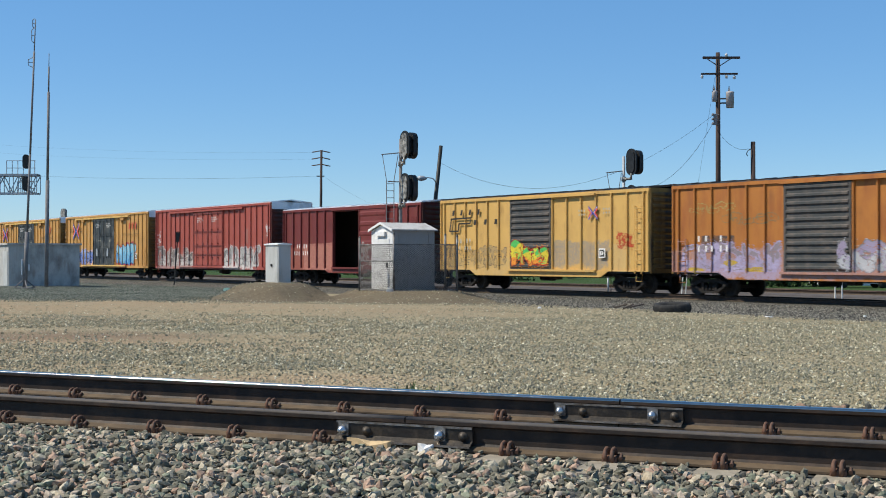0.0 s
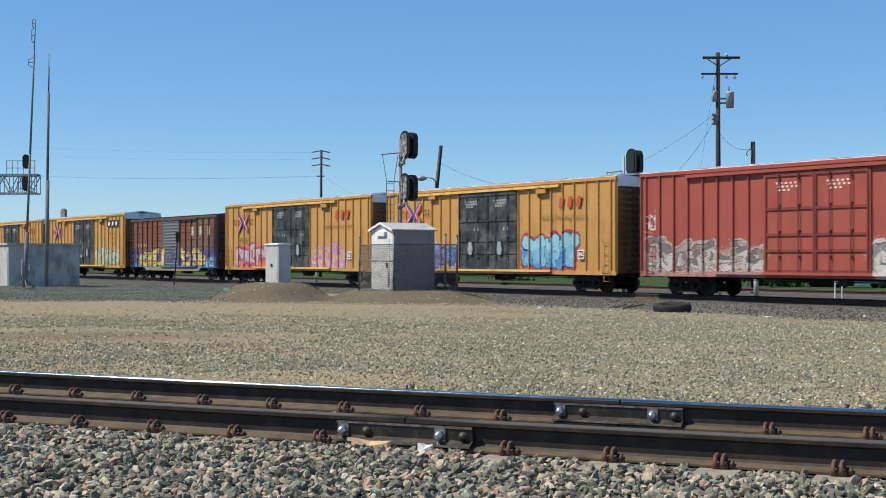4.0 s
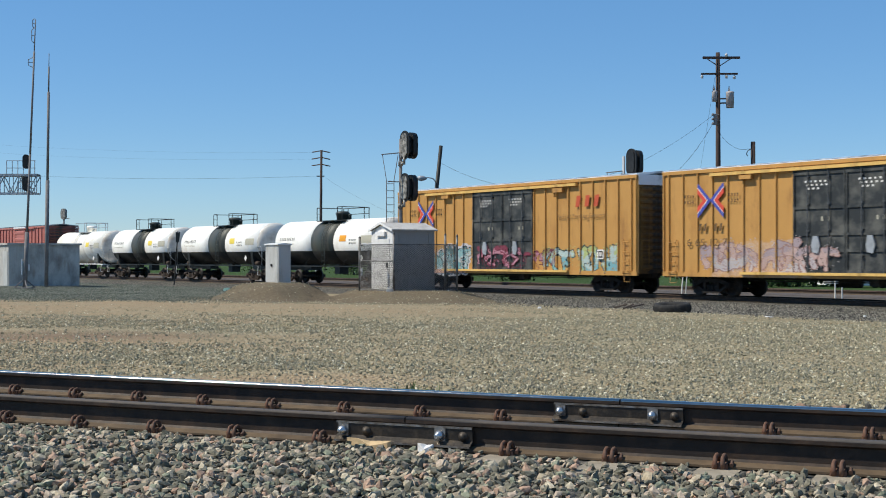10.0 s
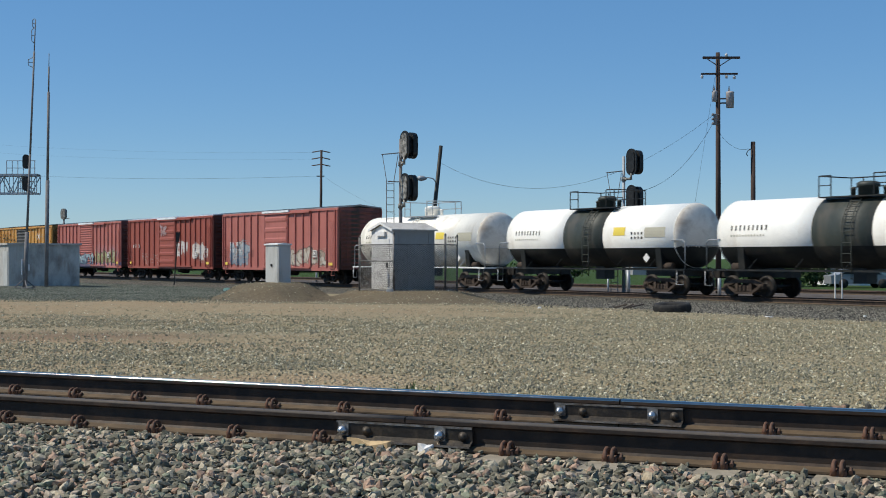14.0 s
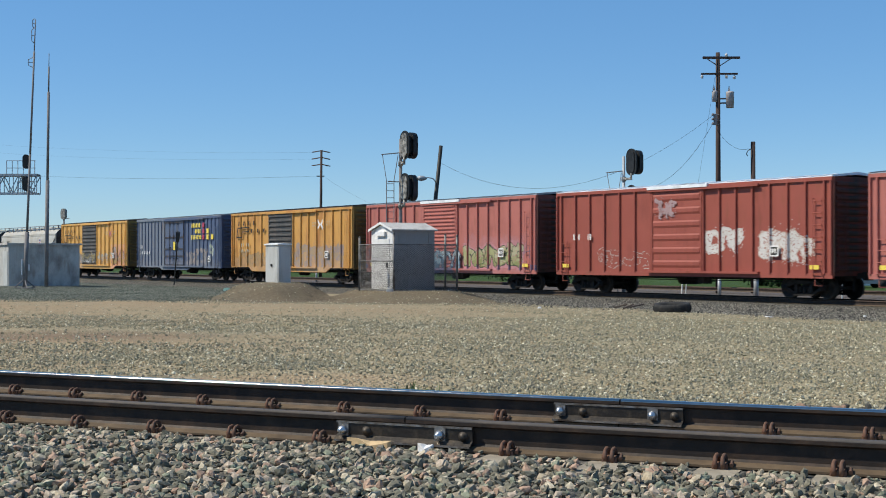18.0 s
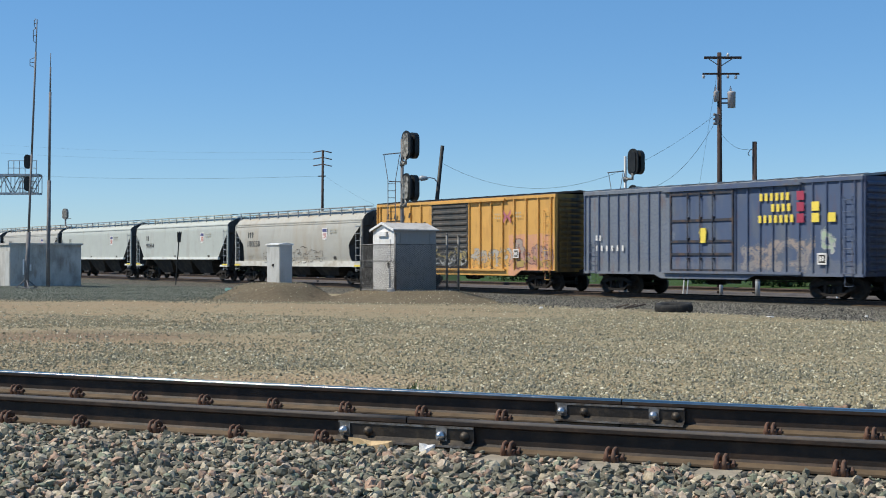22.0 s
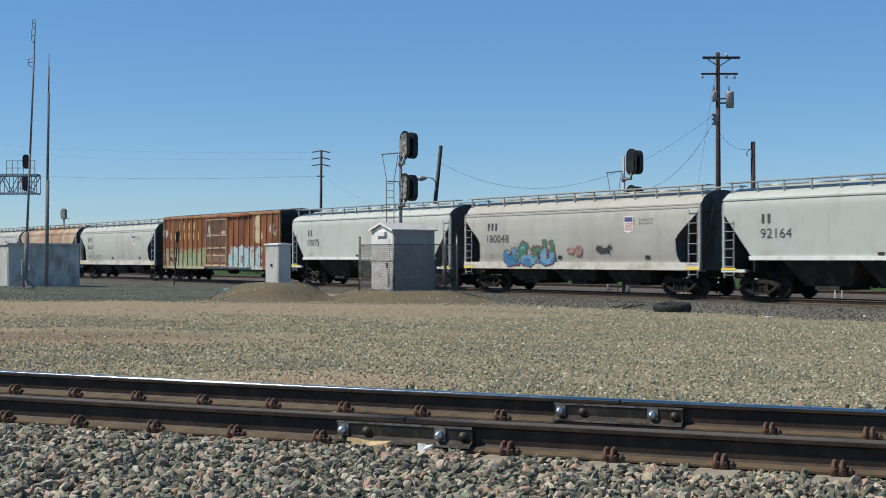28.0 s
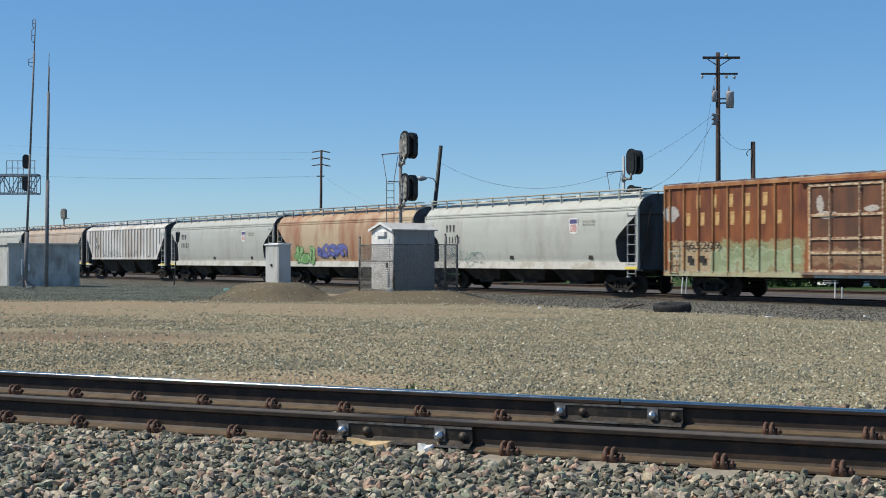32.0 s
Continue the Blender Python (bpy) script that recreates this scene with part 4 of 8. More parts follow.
def boxcar(label, left, right, paint, roof_paint, end_paint, door, door_paint, eave=4.5, sill=0.82, step=0.97, rib=(0.1, 0.085),
           sill_kind="straight", end_top=None, truck=None, post_paint=None, group="cars of the train"):
    """A steel boxcar. door: (x0, x1) from its left end. Returns it and the outline of its side."""
    car, hl = car_at("boxcar", label, left, right, group)
    P = 1.45
    d0, d1 = door[0] - hl, door[1] - hl
    post_paint = post_paint or paint
    # side walls, with the doorway left open on the near side
    b = bmesh.new()
    za, zb, zd = sill + 0.1, eave - 0.05, eave - 0.25
    prism(b, [(-hl + 0.004, za), (d0, za), (d0, zd), (d1, zd), (d1, za), (hl - 0.004, za), (hl - 0.004, zb), (-hl + 0.004, zb)], -P, -P + 0.08)
    part("side_wall", b, paint, car)
    b = bmesh.new()
    box(b, -hl + 0.004, hl - 0.004, P - 0.08, P, sill + 0.1, eave - 0.05)
    part("side_wall", b, paint, car)
    b = bmesh.new()
    box(b, -hl + 0.05, hl - 0.05, -P + 0.004, P - 0.004, sill + 0.02, sill + 0.16)
    part("floor", b, M_under, car)
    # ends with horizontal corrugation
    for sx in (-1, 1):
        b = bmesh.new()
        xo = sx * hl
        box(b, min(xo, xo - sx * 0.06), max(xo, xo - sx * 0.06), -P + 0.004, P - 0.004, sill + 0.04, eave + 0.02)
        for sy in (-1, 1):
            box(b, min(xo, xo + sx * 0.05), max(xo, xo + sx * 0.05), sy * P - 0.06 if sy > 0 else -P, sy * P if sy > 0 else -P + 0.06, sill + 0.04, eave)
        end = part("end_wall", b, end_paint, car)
        b = bmesh.new()
        prism(b, [(0, -0.09), (sx * 0.055, -0.04), (sx * 0.055, 0.04), (0, 0.09)], -P + 0.16, P - 0.16, "y")
        er = mesh_of("end_rib", b, end_paint)
        for i in range(13):
            piece("end_rib", er, end, (xo, 0, sill + 0.3 + (eave - sill - (0.9 if end_top else 0.55)) * i / 12))
        if end_top:
            b = bmesh.new()
            xa, xb = sorted((xo + sx * 0.052, xo + sx * 0.06))
            box(b, xa, xb, -P + 0.01, P - 0.01, eave - 0.42, eave + 0.03)
            part("end_top_panel", b, end_top, end, "pale panel across the top of the end")
        b = ladder_mesh(0.4, 2.6 if sx > 0 else 1.5, 7 if sx > 0 else 4)
        ld = part("ladder", b, end_paint, car)
        ld.location, ld.rotation_euler = (xo + sx * 0.06, sx * -1.3 if sx > 0 else 1.3, sill + 0.15), (0, 0, sx * math.pi / 2)
    # roof: shallow ridge with seam caps
    b = bmesh.new()
    rise, ov = 0.17, 0.03
    prism(b, [(-P - ov, eave), (-P - ov, eave + 0.03), (0, eave + rise), (P + ov, eave + 0.03), (P + ov, eave), (0, eave + rise - 0.05)], -hl - 0.01, hl + 0.01, "x")
    nseam = int(2 * hl / 1.0)
    for i in range(nseam + 1):
        x = -hl + 2 * hl * i / nseam
        prism(b, [(-P - ov - 0.005, eave + 0.02), (-P - ov - 0.005, eave + 0.07), (0, eave + rise + 0.05), (P + ov + 0.005, eave + 0.07), (P + ov + 0.005, eave + 0.02), (0, eave + rise - 0.01)], max(-hl, x - 0.05), min(hl, x + 0.05), "x")
    part("roof", b, roof_paint, car)
    # top plate and side sill
    for sy in (-1, 1):
        b = bmesh.new()
        ya, yb = sorted((sy * P, sy * (P + 0.07)))
        box(b, -hl, hl, ya, yb, eave - 0.13, eave + 0.006)
        part("top_plate", b, post_paint, car)
        b = bmesh.new()
        ya, yb = sorted((sy * (P - 0.02), sy * (P + 0.05)))
        if sill_kind == "deep":
            prism(b, [(-hl, sill + 0.14), (hl, sill + 0.14), (hl, sill + 0.1), (hl - 2.6, sill + 0.1), (hl - 3.1, sill - 0.16), (-hl + 3.1, sill - 0.16), (-hl + 2.6, sill + 0.1), (-hl, sill + 0.1)], ya, yb)
        elif sill_kind == "step":
            prism(b, [(-hl, sill + 0.14), (hl, sill + 0.14), (hl, sill + 0.02), (d1 + 1.0, sill + 0.02), (d1 + 0.6, sill - 0.14), (d0 - 0.6, sill - 0.14), (d0 - 1.0, sill + 0.02), (-hl, sill + 0.02)], ya, yb)
        else:
            box(b, -hl, hl, ya, yb, sill - 0.05, sill + 0.14)
        part("side_sill", b, post_paint, car)
    # posts
    xs = []
    for a, bb in ((-hl + 0.36, d0 - 0.06), (d1 + 0.06, hl - 0.36)):
        k = max(2, int(round((bb - a) / step)))
        xs += [a + (bb - a) * i / k for i in range(k + 1)]
    xs += [-hl + 0.06, hl - 0.06]
    wr, dr = rib
    b = bmesh.new()
    prism(b, [(-wr / 2, 0.03), (-wr / 2 * 0.62, -dr), (wr / 2 * 0.62, -dr), (wr / 2, 0.03)], sill + 0.12, eave - 0.12, "z")
    post = mesh_of("side_post", b, post_paint)
    for x in xs:
        piece("side_post", post, car, (x, -P, 0))
    far_b = bmesh.new()
    box(far_b, -0.05, 0.05, 0, dr, sill + 0.12, eave - 0.12)
    far_post = mesh_of("side_post", far_b, post_paint)
    for i in range(0, len(xs), 1):
        piece("side_post", far_post, car, (xs[i], P, 0))

    def drape(x):
        for c in xs:
            if abs(x - c) < wr * 0.36:
                return P + dr
        return P
    # grab irons and ladders on the near side
    for x, rungs, hgt in ((-hl + 0.4, 4, 1.45), (hl - 0.85, 7 if eave < 4.8 else 4, 2.9 if eave < 4.8 else 1.5)):
        lad = part("ladder", ladder_mesh(0.42, hgt, rungs), post_paint, car)
        lad.location = (x, -P - 0.05, sill + 0.02)
    for x in (-hl + 0.42, hl - 0.82):
        b = bmesh.new()
        path_tube(b, [(x, -P, sill), (x, -P - 0.03, sill - 0.32), (x + 0.36, -P - 0.03, sill - 0.32), (x + 0.36, -P, sill)], 0.016, 5)
        part("stirrup", b, post_paint, car)
    # under the floor
    b = bmesh.new()
    box(b, -hl + 0.4, hl - 0.4, -0.28, 0.28, sill - 0.16, sill + 0.06)
    for x in np.linspace(-hl + 2.2, hl - 2.2, 7):
        box(b, x - 0.06, x + 0.06, -1.38, 1.38, sill - 0.02, sill + 0.06)
    lathe(b, [(-0.45, 0.0), (-0.45, 0.2), (0.45, 0.2), (0.45, 0.0)], 10, "x", at=(-1.4, 0.5, sill - 0.22))
    box(b, 0.5, 0.9, -0.9, -0.5, sill - 0.32, sill - 0.02)
    path_tube(b, [(-hl + 2.8, -0.5, sill - 0.2), (hl - 2.8, -0.5, sill - 0.2)], 0.02, 5)
    part("underframe", b, M_under, car)
    running_gear(car, hl, truck if truck else (hl - 1.68), coupler=0.02)
    car["half"] = hl
    return car, hl, drape, d0, d1, P


def louvred_door(car, d0, d1, z0, z1, P, paint, n=11, deep=0.06, out=0.07, name="door", label=""):
    """A sliding door with pressed horizontal ridges."""
    b = bmesh.new()
    box(b, d0, d1, -P - out, -P - out + 0.05, z0, z1)
    yf = -P - out
    dr = part(name, b, paint, car, label)
    b = bmesh.new()
    h = 0.32 * (z1 - z0) / n
    prism(b, [(0.01, -h), (-deep, -h * 0.3), (-deep, h * 0.5), (0.01, h)], d0 + 0.12, d1 - 0.12, "x")
    ridge = mesh_of("ridge", b, paint)
    for i in range(n):
        piece("ridge", ridge, dr, (0, yf, z0 + (z1 - z0) * (i + 0.5) / n))
    b = bmesh.new()
    box(b, 0, 0.09, yf - 0.035, yf + 0.01, z0, z1)
    stile = mesh_of("stile", b, paint)
    for x in (d0, d1 - 0.09):
        piece("stile", stile, dr, (x, 0, 0))
    return dr


def door_track(car, x0, x1, z0, z1, P, paint):
    for z, h in ((z0, 0.09), (z1, 0.1)):
        b = bmesh.new()
        box(b, x0, x1, -P - 0.16, -P - 0.01, z, z + h)
        part("door_track", b, paint, car)


M_rod = surface("lock_rod_grey", (0.1, 0.105, 0.11), 0.5, alt=(0.05, 0.05, 0.05), scale=4, amount=0.5)


def plug_door(car, d0, d1, z0, z1, P, paint, rods=2, label="", rib_paint=None):
    """A flush door with raised frames, cross ribs and upright lock rods."""
    b = bmesh.new()
    y = -P - 0.06
    box(b, d0, d1, y, y + 0.06, z0, z1)
    dr = part("door", b, paint, car, label)
    for x in (d0, d1 - 0.07):
        b = bmesh.new()
        box(b, x, x + 0.07, y - 0.05, y + 0.01, z0, z1)
        part("stile", b, rib_paint or paint, dr)
    for f in (0.0, 0.2, 0.36, 0.62, 0.955):
        z = z0 + (z1 - z0) * f
        b = bmesh.new()
        box(b, d0 + 0.072, d1 - 0.072, y - 0.045, y + 0.01, z, z + 0.1)
        part("cross_rib", b, rib_paint or paint, dr)
    for i in range(rods):
        x = d0 + (d1 - d0) * (0.3 + 0.4 * i / max(1, rods - 1))
        b = bmesh.new()
        tube(b, (x, y - 0.09, z0 + 0.02), (x, y - 0.09, z1 - 0.05), 0.024, n=6)
        for f in (0.15, 0.4, 0.66, 0.92):
            z = z0 + (z1 - z0) * f
            box(b, x - 0.05, x + 0.05, y - 0.1, y, z, z + 0.06)
        part("lock_rod", b, M_rod if paint.name.startswith("door_black") else rib_paint or paint, dr)
    return dr


# ---- the boxcars, front to rear ----
PALE, ORANGE = (0.58, 0.355, 0.108), (0.4, 0.155, 0.035)
M_letter = plain("dark_lettering", (0.035, 0.03, 0.025))
M_letter_white = plain("white_lettering", (0.75, 0.73, 0.7))
M_letter_grey = plain("faded_lettering", (0.42, 0.4, 0.32))
M_letter_tan = plain("worn_tan_lettering", (0.25, 0.145, 0.06))
M_shield_red, M_shield_blue = plain("shield_red", (0.5, 0.2, 0.17)), plain("shield_blue", (0.1, 0.1, 0.22))
M_letter_soft = plain("sooty_lettering", (0.06, 0.06, 0.06))
M_letter_cream = surface("worn_cream_lettering", (0.6, 0.5, 0.36), 0.7, alt=(0.2, 0.11, 0.08), scale=6, amount=0.5)
M_letter_worn = surface("worn_dark_lettering", (0.09, 0.06, 0.035), 0.7, alt=(0.32, 0.18, 0.06), scale=7, amount=0.55)
M_letter_ochre = surface("worn_ochre_lettering", (0.56, 0.37, 0.16), 0.7, alt=(0.36, 0.17, 0.07), scale=6, amount=0.5)
M_letter_red = plain("faded_red_lettering", (0.5, 0.09, 0.04))
M_letter_yellow = plain("yellow_lettering", (0.8, 0.62, 0.1))
M_em_red, M_em_blue = plain("emblem_red", (0.62, 0.08, 0.05)), plain("emblem_blue", (0.06, 0.08, 0.35))
M_em_pale, M_em_dull = plain("emblem_pale", (0.7, 0.68, 0.62)), plain("emblem_dull_purple", (0.42, 0.14, 0.18))
M_int = surface("car_inside", (0.1, 0.075, 0.06), 0.9)
M_roof_grey = surface("roof_galvanised_grey", (0.34, 0.35, 0.36), 0.6, metal=0.2, alt=(0.22, 0.2, 0.18), scale=1.2, amount=0.5)
M_roof_dark = surface("roof_tar_dark", (0.06, 0.058, 0.06), 0.8, alt=(0.15, 0.09, 0.05), scale=1.5, amount=0.5)
M_roof_white = surface("roof_white", (0.78, 0.8, 0.82), 0.6, alt=(0.45, 0.44, 0.42), scale=1.0, amount=0.4)
M_door_black = surface("door_black", (0.03, 0.034, 0.036), 0.5, alt=(0.11, 0.11, 0.1), scale=1.6, amount=0.6)
M_door_grey = surface("door_dark_grey", (0.06, 0.062, 0.062), 0.6, alt=(0.12, 0.1, 0.085), scale=1.6, amount=0.6)


def darkened(base):
    """Half-tone end paint: the ends' shade is in its colour, under dirt stains."""
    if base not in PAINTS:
        PAINTS[base] = surface("shaded_end_paint", tuple(c * 0.5 for c in base), 0.75, alt=(0.05, 0.042, 0.035), scale=0.9, amount=0.7, streak=3)
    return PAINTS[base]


def emblem_railcar(car, hl, P, mat, red, blue, em_x):
    """The faded black trade mark as plain slanted shapes, number bars and the crossed emblem."""
    z = 3.62
    dr = lambda x: P + 0.087
    bars(car, -hl + 1.05, z + 0.08, 4, 0.3, 0.27, 0.42, mat, dr, 0.25, (), "trade_mark", "black slanted trade-mark shapes")
    bars(car, -hl + 2.9, z - 0.42, 3, 0.36, 0.25, 0.5, mat, dr, 0.25, (), "trade_mark")
    x = -hl + 1.0
    y = -P - 0.088
    flat_shape(car, "trade_mark", [([(x, z - 0.05), (x + 1.75, z - 0.02), (x + 1.72, z - 0.1), (x + 0.02, z - 0.13)], 0),
                                   ([(x, z - 0.05), (x + 0.1, z - 0.05), (x - 0.05, z - 0.75), (x - 0.15, z - 0.75)], 0),
                                   ([(x - 0.15, z - 0.75), (x + 0.6, z - 0.75), (x + 0.6, z - 0.67), (x - 0.15, z - 0.67)], 0),
                                   ([(x + 0.6, z - 0.75), (x + 0.7, z - 0.75), (x + 0.78, z - 0.3), (x + 0.68, z - 0.3)], 0),
                                   ([(x + 0.68, z - 0.38), (x + 1.7, z - 0.38), (x + 1.7, z - 0.3), (x + 0.7, z - 0.3)], 0),
                                   ([(x + 1.62, z - 0.38), (x + 1.7, z - 0.38), (x + 1.75, z - 0.05), (x + 1.67, z - 0.05)], 0)], [mat], y)
    bars(car, -hl + 1.55, 2.3, 5, 0.16, 0.22, 0.1, M_letter_grey, dr, 0, (2,))
    bars(car, -hl + 1.5, 1.95, 6, 0.14, 0.2, 0.09, M_letter_grey, dr, 0, (2,))
    crossed_emblem(car, em_x - hl, 3.55, 0.6, 0.62, red, blue, -P - 0.095)
    bars(car, em_x - hl - 1.0, 3.62, 3, 0.13, 0.09, 0.05, M_letter_grey, dr)
    bars(car, em_x - hl - 1.0, 3.45, 3, 0.13, 0.09, 0.05, M_letter_grey, dr)
    bars(car, em_x - hl + 0.65, 3.66, 3, 0.13, 0.09, 0.05, M_letter_grey, dr)
    bars(car, em_x - hl + 0.65, 3.49, 3, 0.13, 0.09, 0.05, M_letter_grey, dr)


def data_plate(car, x, z, P):
    b = bmesh.new()
    box(b, x, x + 0.42, -P - 0.098, -P - 0.088, z, z + 0.42, 0)
    box(b, x + 0.06, x + 0.36, -P - 0.102, -P - 0.09, z + 0.06, z + 0.36, 1)
    for i in range(2):
        box(b, x + 0.1 + 0.12 * i, x + 0.18 + 0.12 * i, -P - 0.106, -P - 0.09, z + 0.12, z + 0.3, 0)
    part("stencil_plate", b, [M_letter_white, M_letter], car, "small black and white stencil plate")


def yellow_fifty(label, left, right, paint, roof, door=(5.97, 9.05), emblem=(M_em_red, M_em_blue), em_x=12.0, trade=True, sill="deep", doorp=None):
    car, hl, dr, d0, d1, P = boxcar(label, left, right, paint, roof, darkened((0.6, 0.36, 0.1)), door, M_door_grey, sill_kind=sill, eave=4.5, sill=0.86)
    louvred_door(car, d0, d1, 1.02, 4.32, P, doorp or M_door_grey, 11, label="dark grey louvred sliding door")
    door_track(car, d0 - 0.2, d1 + 3.1, 0.93, 4.33, P, paint)
    if trade:
        emblem_railcar(car, hl, P, M_letter, emblem[0], emblem[1], em_x)
    data_plate(car, hl - 3.15, 1.55, P)
    return car, hl, dr, d0, d1, P


def paint_of(name, base, alt=None, zones=(), amount=0.35, streak=4.0, rough=0.55, scale=1.6, grain=0.09, rust=0.4):
    return surface(name, base, rough, rust=rust, alt=alt or tuple(c * 0.62 for c in base), scale=scale, amount=amount, streak=streak, zones=zones, grain=grain, bump=0.06)


def front_part():
    # weathered orange one
    h = 7.85
    pt = paint_of("orange_weathered_paint", ORANGE, (0.3, 0.1, 0.03), [(-h, h, 0.7, 1.9, (0.34, 0.26, 0.3), 0.25, 0.55), (-h + 0.3, -h + 5.8, 0.7, 1.55, (0.36, 0.3, 0.42), 0.2, 0.8),
                  (-h + 1.6, -h + 3.4, 1.75, 2.45, (0.05, 0.05, 0.055), 0.05, 0.95), (3, h, 0.7, 2.1, (0.5, 0.5, 0.52), 0.3, 0.6)], 0.55)
    car, hl, dr, d0, d1, P = yellow_fifty("weathered orange steel boxcar with a grey louvred door", 5.05, 3.86, pt, M_roof_dark, trade=False)
    bars(car, -hl + 1.4, 2.2, 4, 0.16, 0.24, 0.24, M_letter_white, dr, 0, (2,))
    bars(car, -hl + 1.4, 1.8, 5, 0.16, 0.24, 0.24, M_letter_white, dr)
    graffiti(car, -hl + 0.9, -hl + 3.5, 3.25, 3.85, 5, [None], (0.42, 0.36, 0.13), 5, dr, label="faded ochre scrawl", thick=0.12, line=0.03)
    graffiti(car, -hl + 2.5, -hl + 5.7, 2.75, 3.4, 5, [None], (0.26, 0.2, 0.1), 6, dr, label="faded dark scrawl", thick=0.12, line=0.035)
    graffiti(car, -hl + 0.5, -hl + 5.9, 0.85, 2.35, 4, [(0.4, 0.34, 0.5), (0.46, 0.4, 0.58), (0.3, 0.25, 0.28)], (0.42, 0.36, 0.52), 3, dr, label="lilac spray-painted graffiti", thick=0.1)
    daub(car, [(-hl + 1.3, 1.05, 0.5, 0.12), (-hl + 3.2, 1.35, 0.35, 0.12), (-hl + 4.5, 1.1, 0.5, 0.1)], (0.62, 0.42, 0.06), 7, dr, "dabs of yellow spray paint")
    graffiti(car, d1 - 0.6, d1 + 4.6, 0.95, 2.3, 4, [(0.4, 0.42, 0.45), (0.5, 0.5, 0.52), (0.36, 0.3, 0.42)], (0.24, 0.24, 0.26), 4, lambda x: P + (0.14 if d0 < x < d1 else dr(x) - P), label="grey spray-painted graffiti", thick=0.14)
    # pale yellow one
    h = 7.77
    pt = paint_of("pale_yellow_paint", PALE, (0.5, 0.3, 0.1), [(d1 - 0.4, 5.2, 1.1, 2.35, (0.23, 0.225, 0.21), 0.35, 0.75), (-h, -1.9, 0.7, 1.6, (0.5, 0.36, 0.16), 0.3, 0.6), (5.2, 6.6, 0.8, 2.2, (0.55, 0.4, 0.2), 0.3, 0.5)], 0.32)
    car, hl, dr, d0, d1, P = yellow_fifty("pale yellow steel boxcar with a dark louvred door", 6.33, 5.153, pt, M_roof_dark)
    dd = lambda x: P + 0.135
    graffiti(car, d0 + 0.05, d1 - 0.05, 1.05, 2.5, 4, [(0.85, 0.3, 0.04), (0.75, 0.6, 0.05), (0.1, 0.55, 0.12)], (0.35, 0.03, 0.02), 11, dd, label="red, yellow and green spray-painted graffiti")
    graffiti(car, -hl + 0.4, -hl + 5.6, 0.95, 2.3, 7, [None, (0.5, 0.34, 0.15)], (0.17, 0.13, 0.09), 12, dr, label="thin dark spray-painted outlines", thick=0.1, line=0.03)
    graffiti(car, hl - 2.1, hl - 0.9, 1.9, 2.7, 2, [(0.6, 0.1, 0.04)], (0.5, 0.08, 0.03), 13, dr, label="red spray-painted tag", thick=0.05, line=0.02)
    # maroon one, its door slid open
    h = 7.8
    pt = paint_of("maroon_paint", (0.16, 0.031, 0.027), (0.1, 0.021, 0.019), [(-h + 0.3, -1.6, 0.7, 2.3, (0.36, 0.12, 0.08), 0.2, 0.75), (-h + 2.6, -1.7, 0.85, 2.45, (0.46, 0.2, 0.15), 0.12, 0.75),
                  (4.2, 6.6, 0.8, 2.6, (0.3, 0.25, 0.23), 0.3, 0.6)], 0.3)
    car, hl, dr, d0, d1, P = boxcar("maroon steel boxcar with its sliding door open", 7.647, 6.465, pt, M_roof_white, darkened((0.135, 0.022, 0.02)), (6.3, 9.24), pt, sill_kind="step", eave=4.5)
    part_inside(car, hl, P)
    w = d1 - d0
    louvred_door(car, d1 + 0.1, d1 + 0.1 + w, 1.02, 4.3, P + 0.06, pt, 6, 0.03, label="maroon sliding door pushed open")
    door_track(car, d0 - 0.1, d1 + w + 0.2, 0.93, 4.32, P, pt)
    bars(car, -hl + 1.7, 2.15, 5, 0.17, 0.24, 0.12, M_letter_white, dr, 0, (2,))
    bars(car, -hl + 1.4, 1.72, 7, 0.15, 0.24, 0.12, M_letter_white, dr, 0, (3,))
    graffiti(car, d1 + 0.2, hl - 0.5, 1.0, 2.5, 6, [None, (0.34, 0.28, 0.26), (0.28, 0.1, 0.08)], (0.4, 0.34, 0.32), 21, lambda x: P + (0.165 if x < d1 + w + 0.1 else (dr(x) - P)), label="faded pale spray-painted graffiti", thick=0.07)
    # red high one
    h = 9.36
    red = (0.335, 0.077, 0.056)
    pt = paint_of("red_high_car_paint", red, (0.27, 0.055, 0.04), [(-h + 0.2, -2.3, 0.7, 2.0, (0.42, 0.3, 0.27), 0.4, 0.7), (2.4, h - 2.3, 0.6, 2.25, (0.66, 0.62, 0.58), 0.6, 0.9), (5.6, 6.1, 2.5, 3.5, (0.3, 0.17, 0.14), 0.05, 0.6)], 0.3)
    car, hl, dr, d0, d1, P = boxcar("tall red steel boxcar with double doors and white graffiti", 9.195, 7.776, pt, M_roof_white, darkened(red), (6.95, 11.7), pt, eave=5.1, sill=0.84, step=0.78, rib=(0.08, 0.075), end_top=M_roof_white, truck=7.05)
    high_doors(car, d0, d1, P, pt, rib_paint=paint_of("dark_red_door_frame", (0.2, 0.045, 0.035)))
    graffiti(car, -hl + 0.3, d0 - 0.1, 0.85, 2.5, 6, [(0.58, 0.54, 0.5), (0.2, 0.17, 0.16), (0.4, 0.32, 0.29)], (0.12, 0.09, 0.08), 31, dr, halo=(0.5, 0.42, 0.38), label="grey and white spray-painted graffiti", thick=0.09, line=0.03)
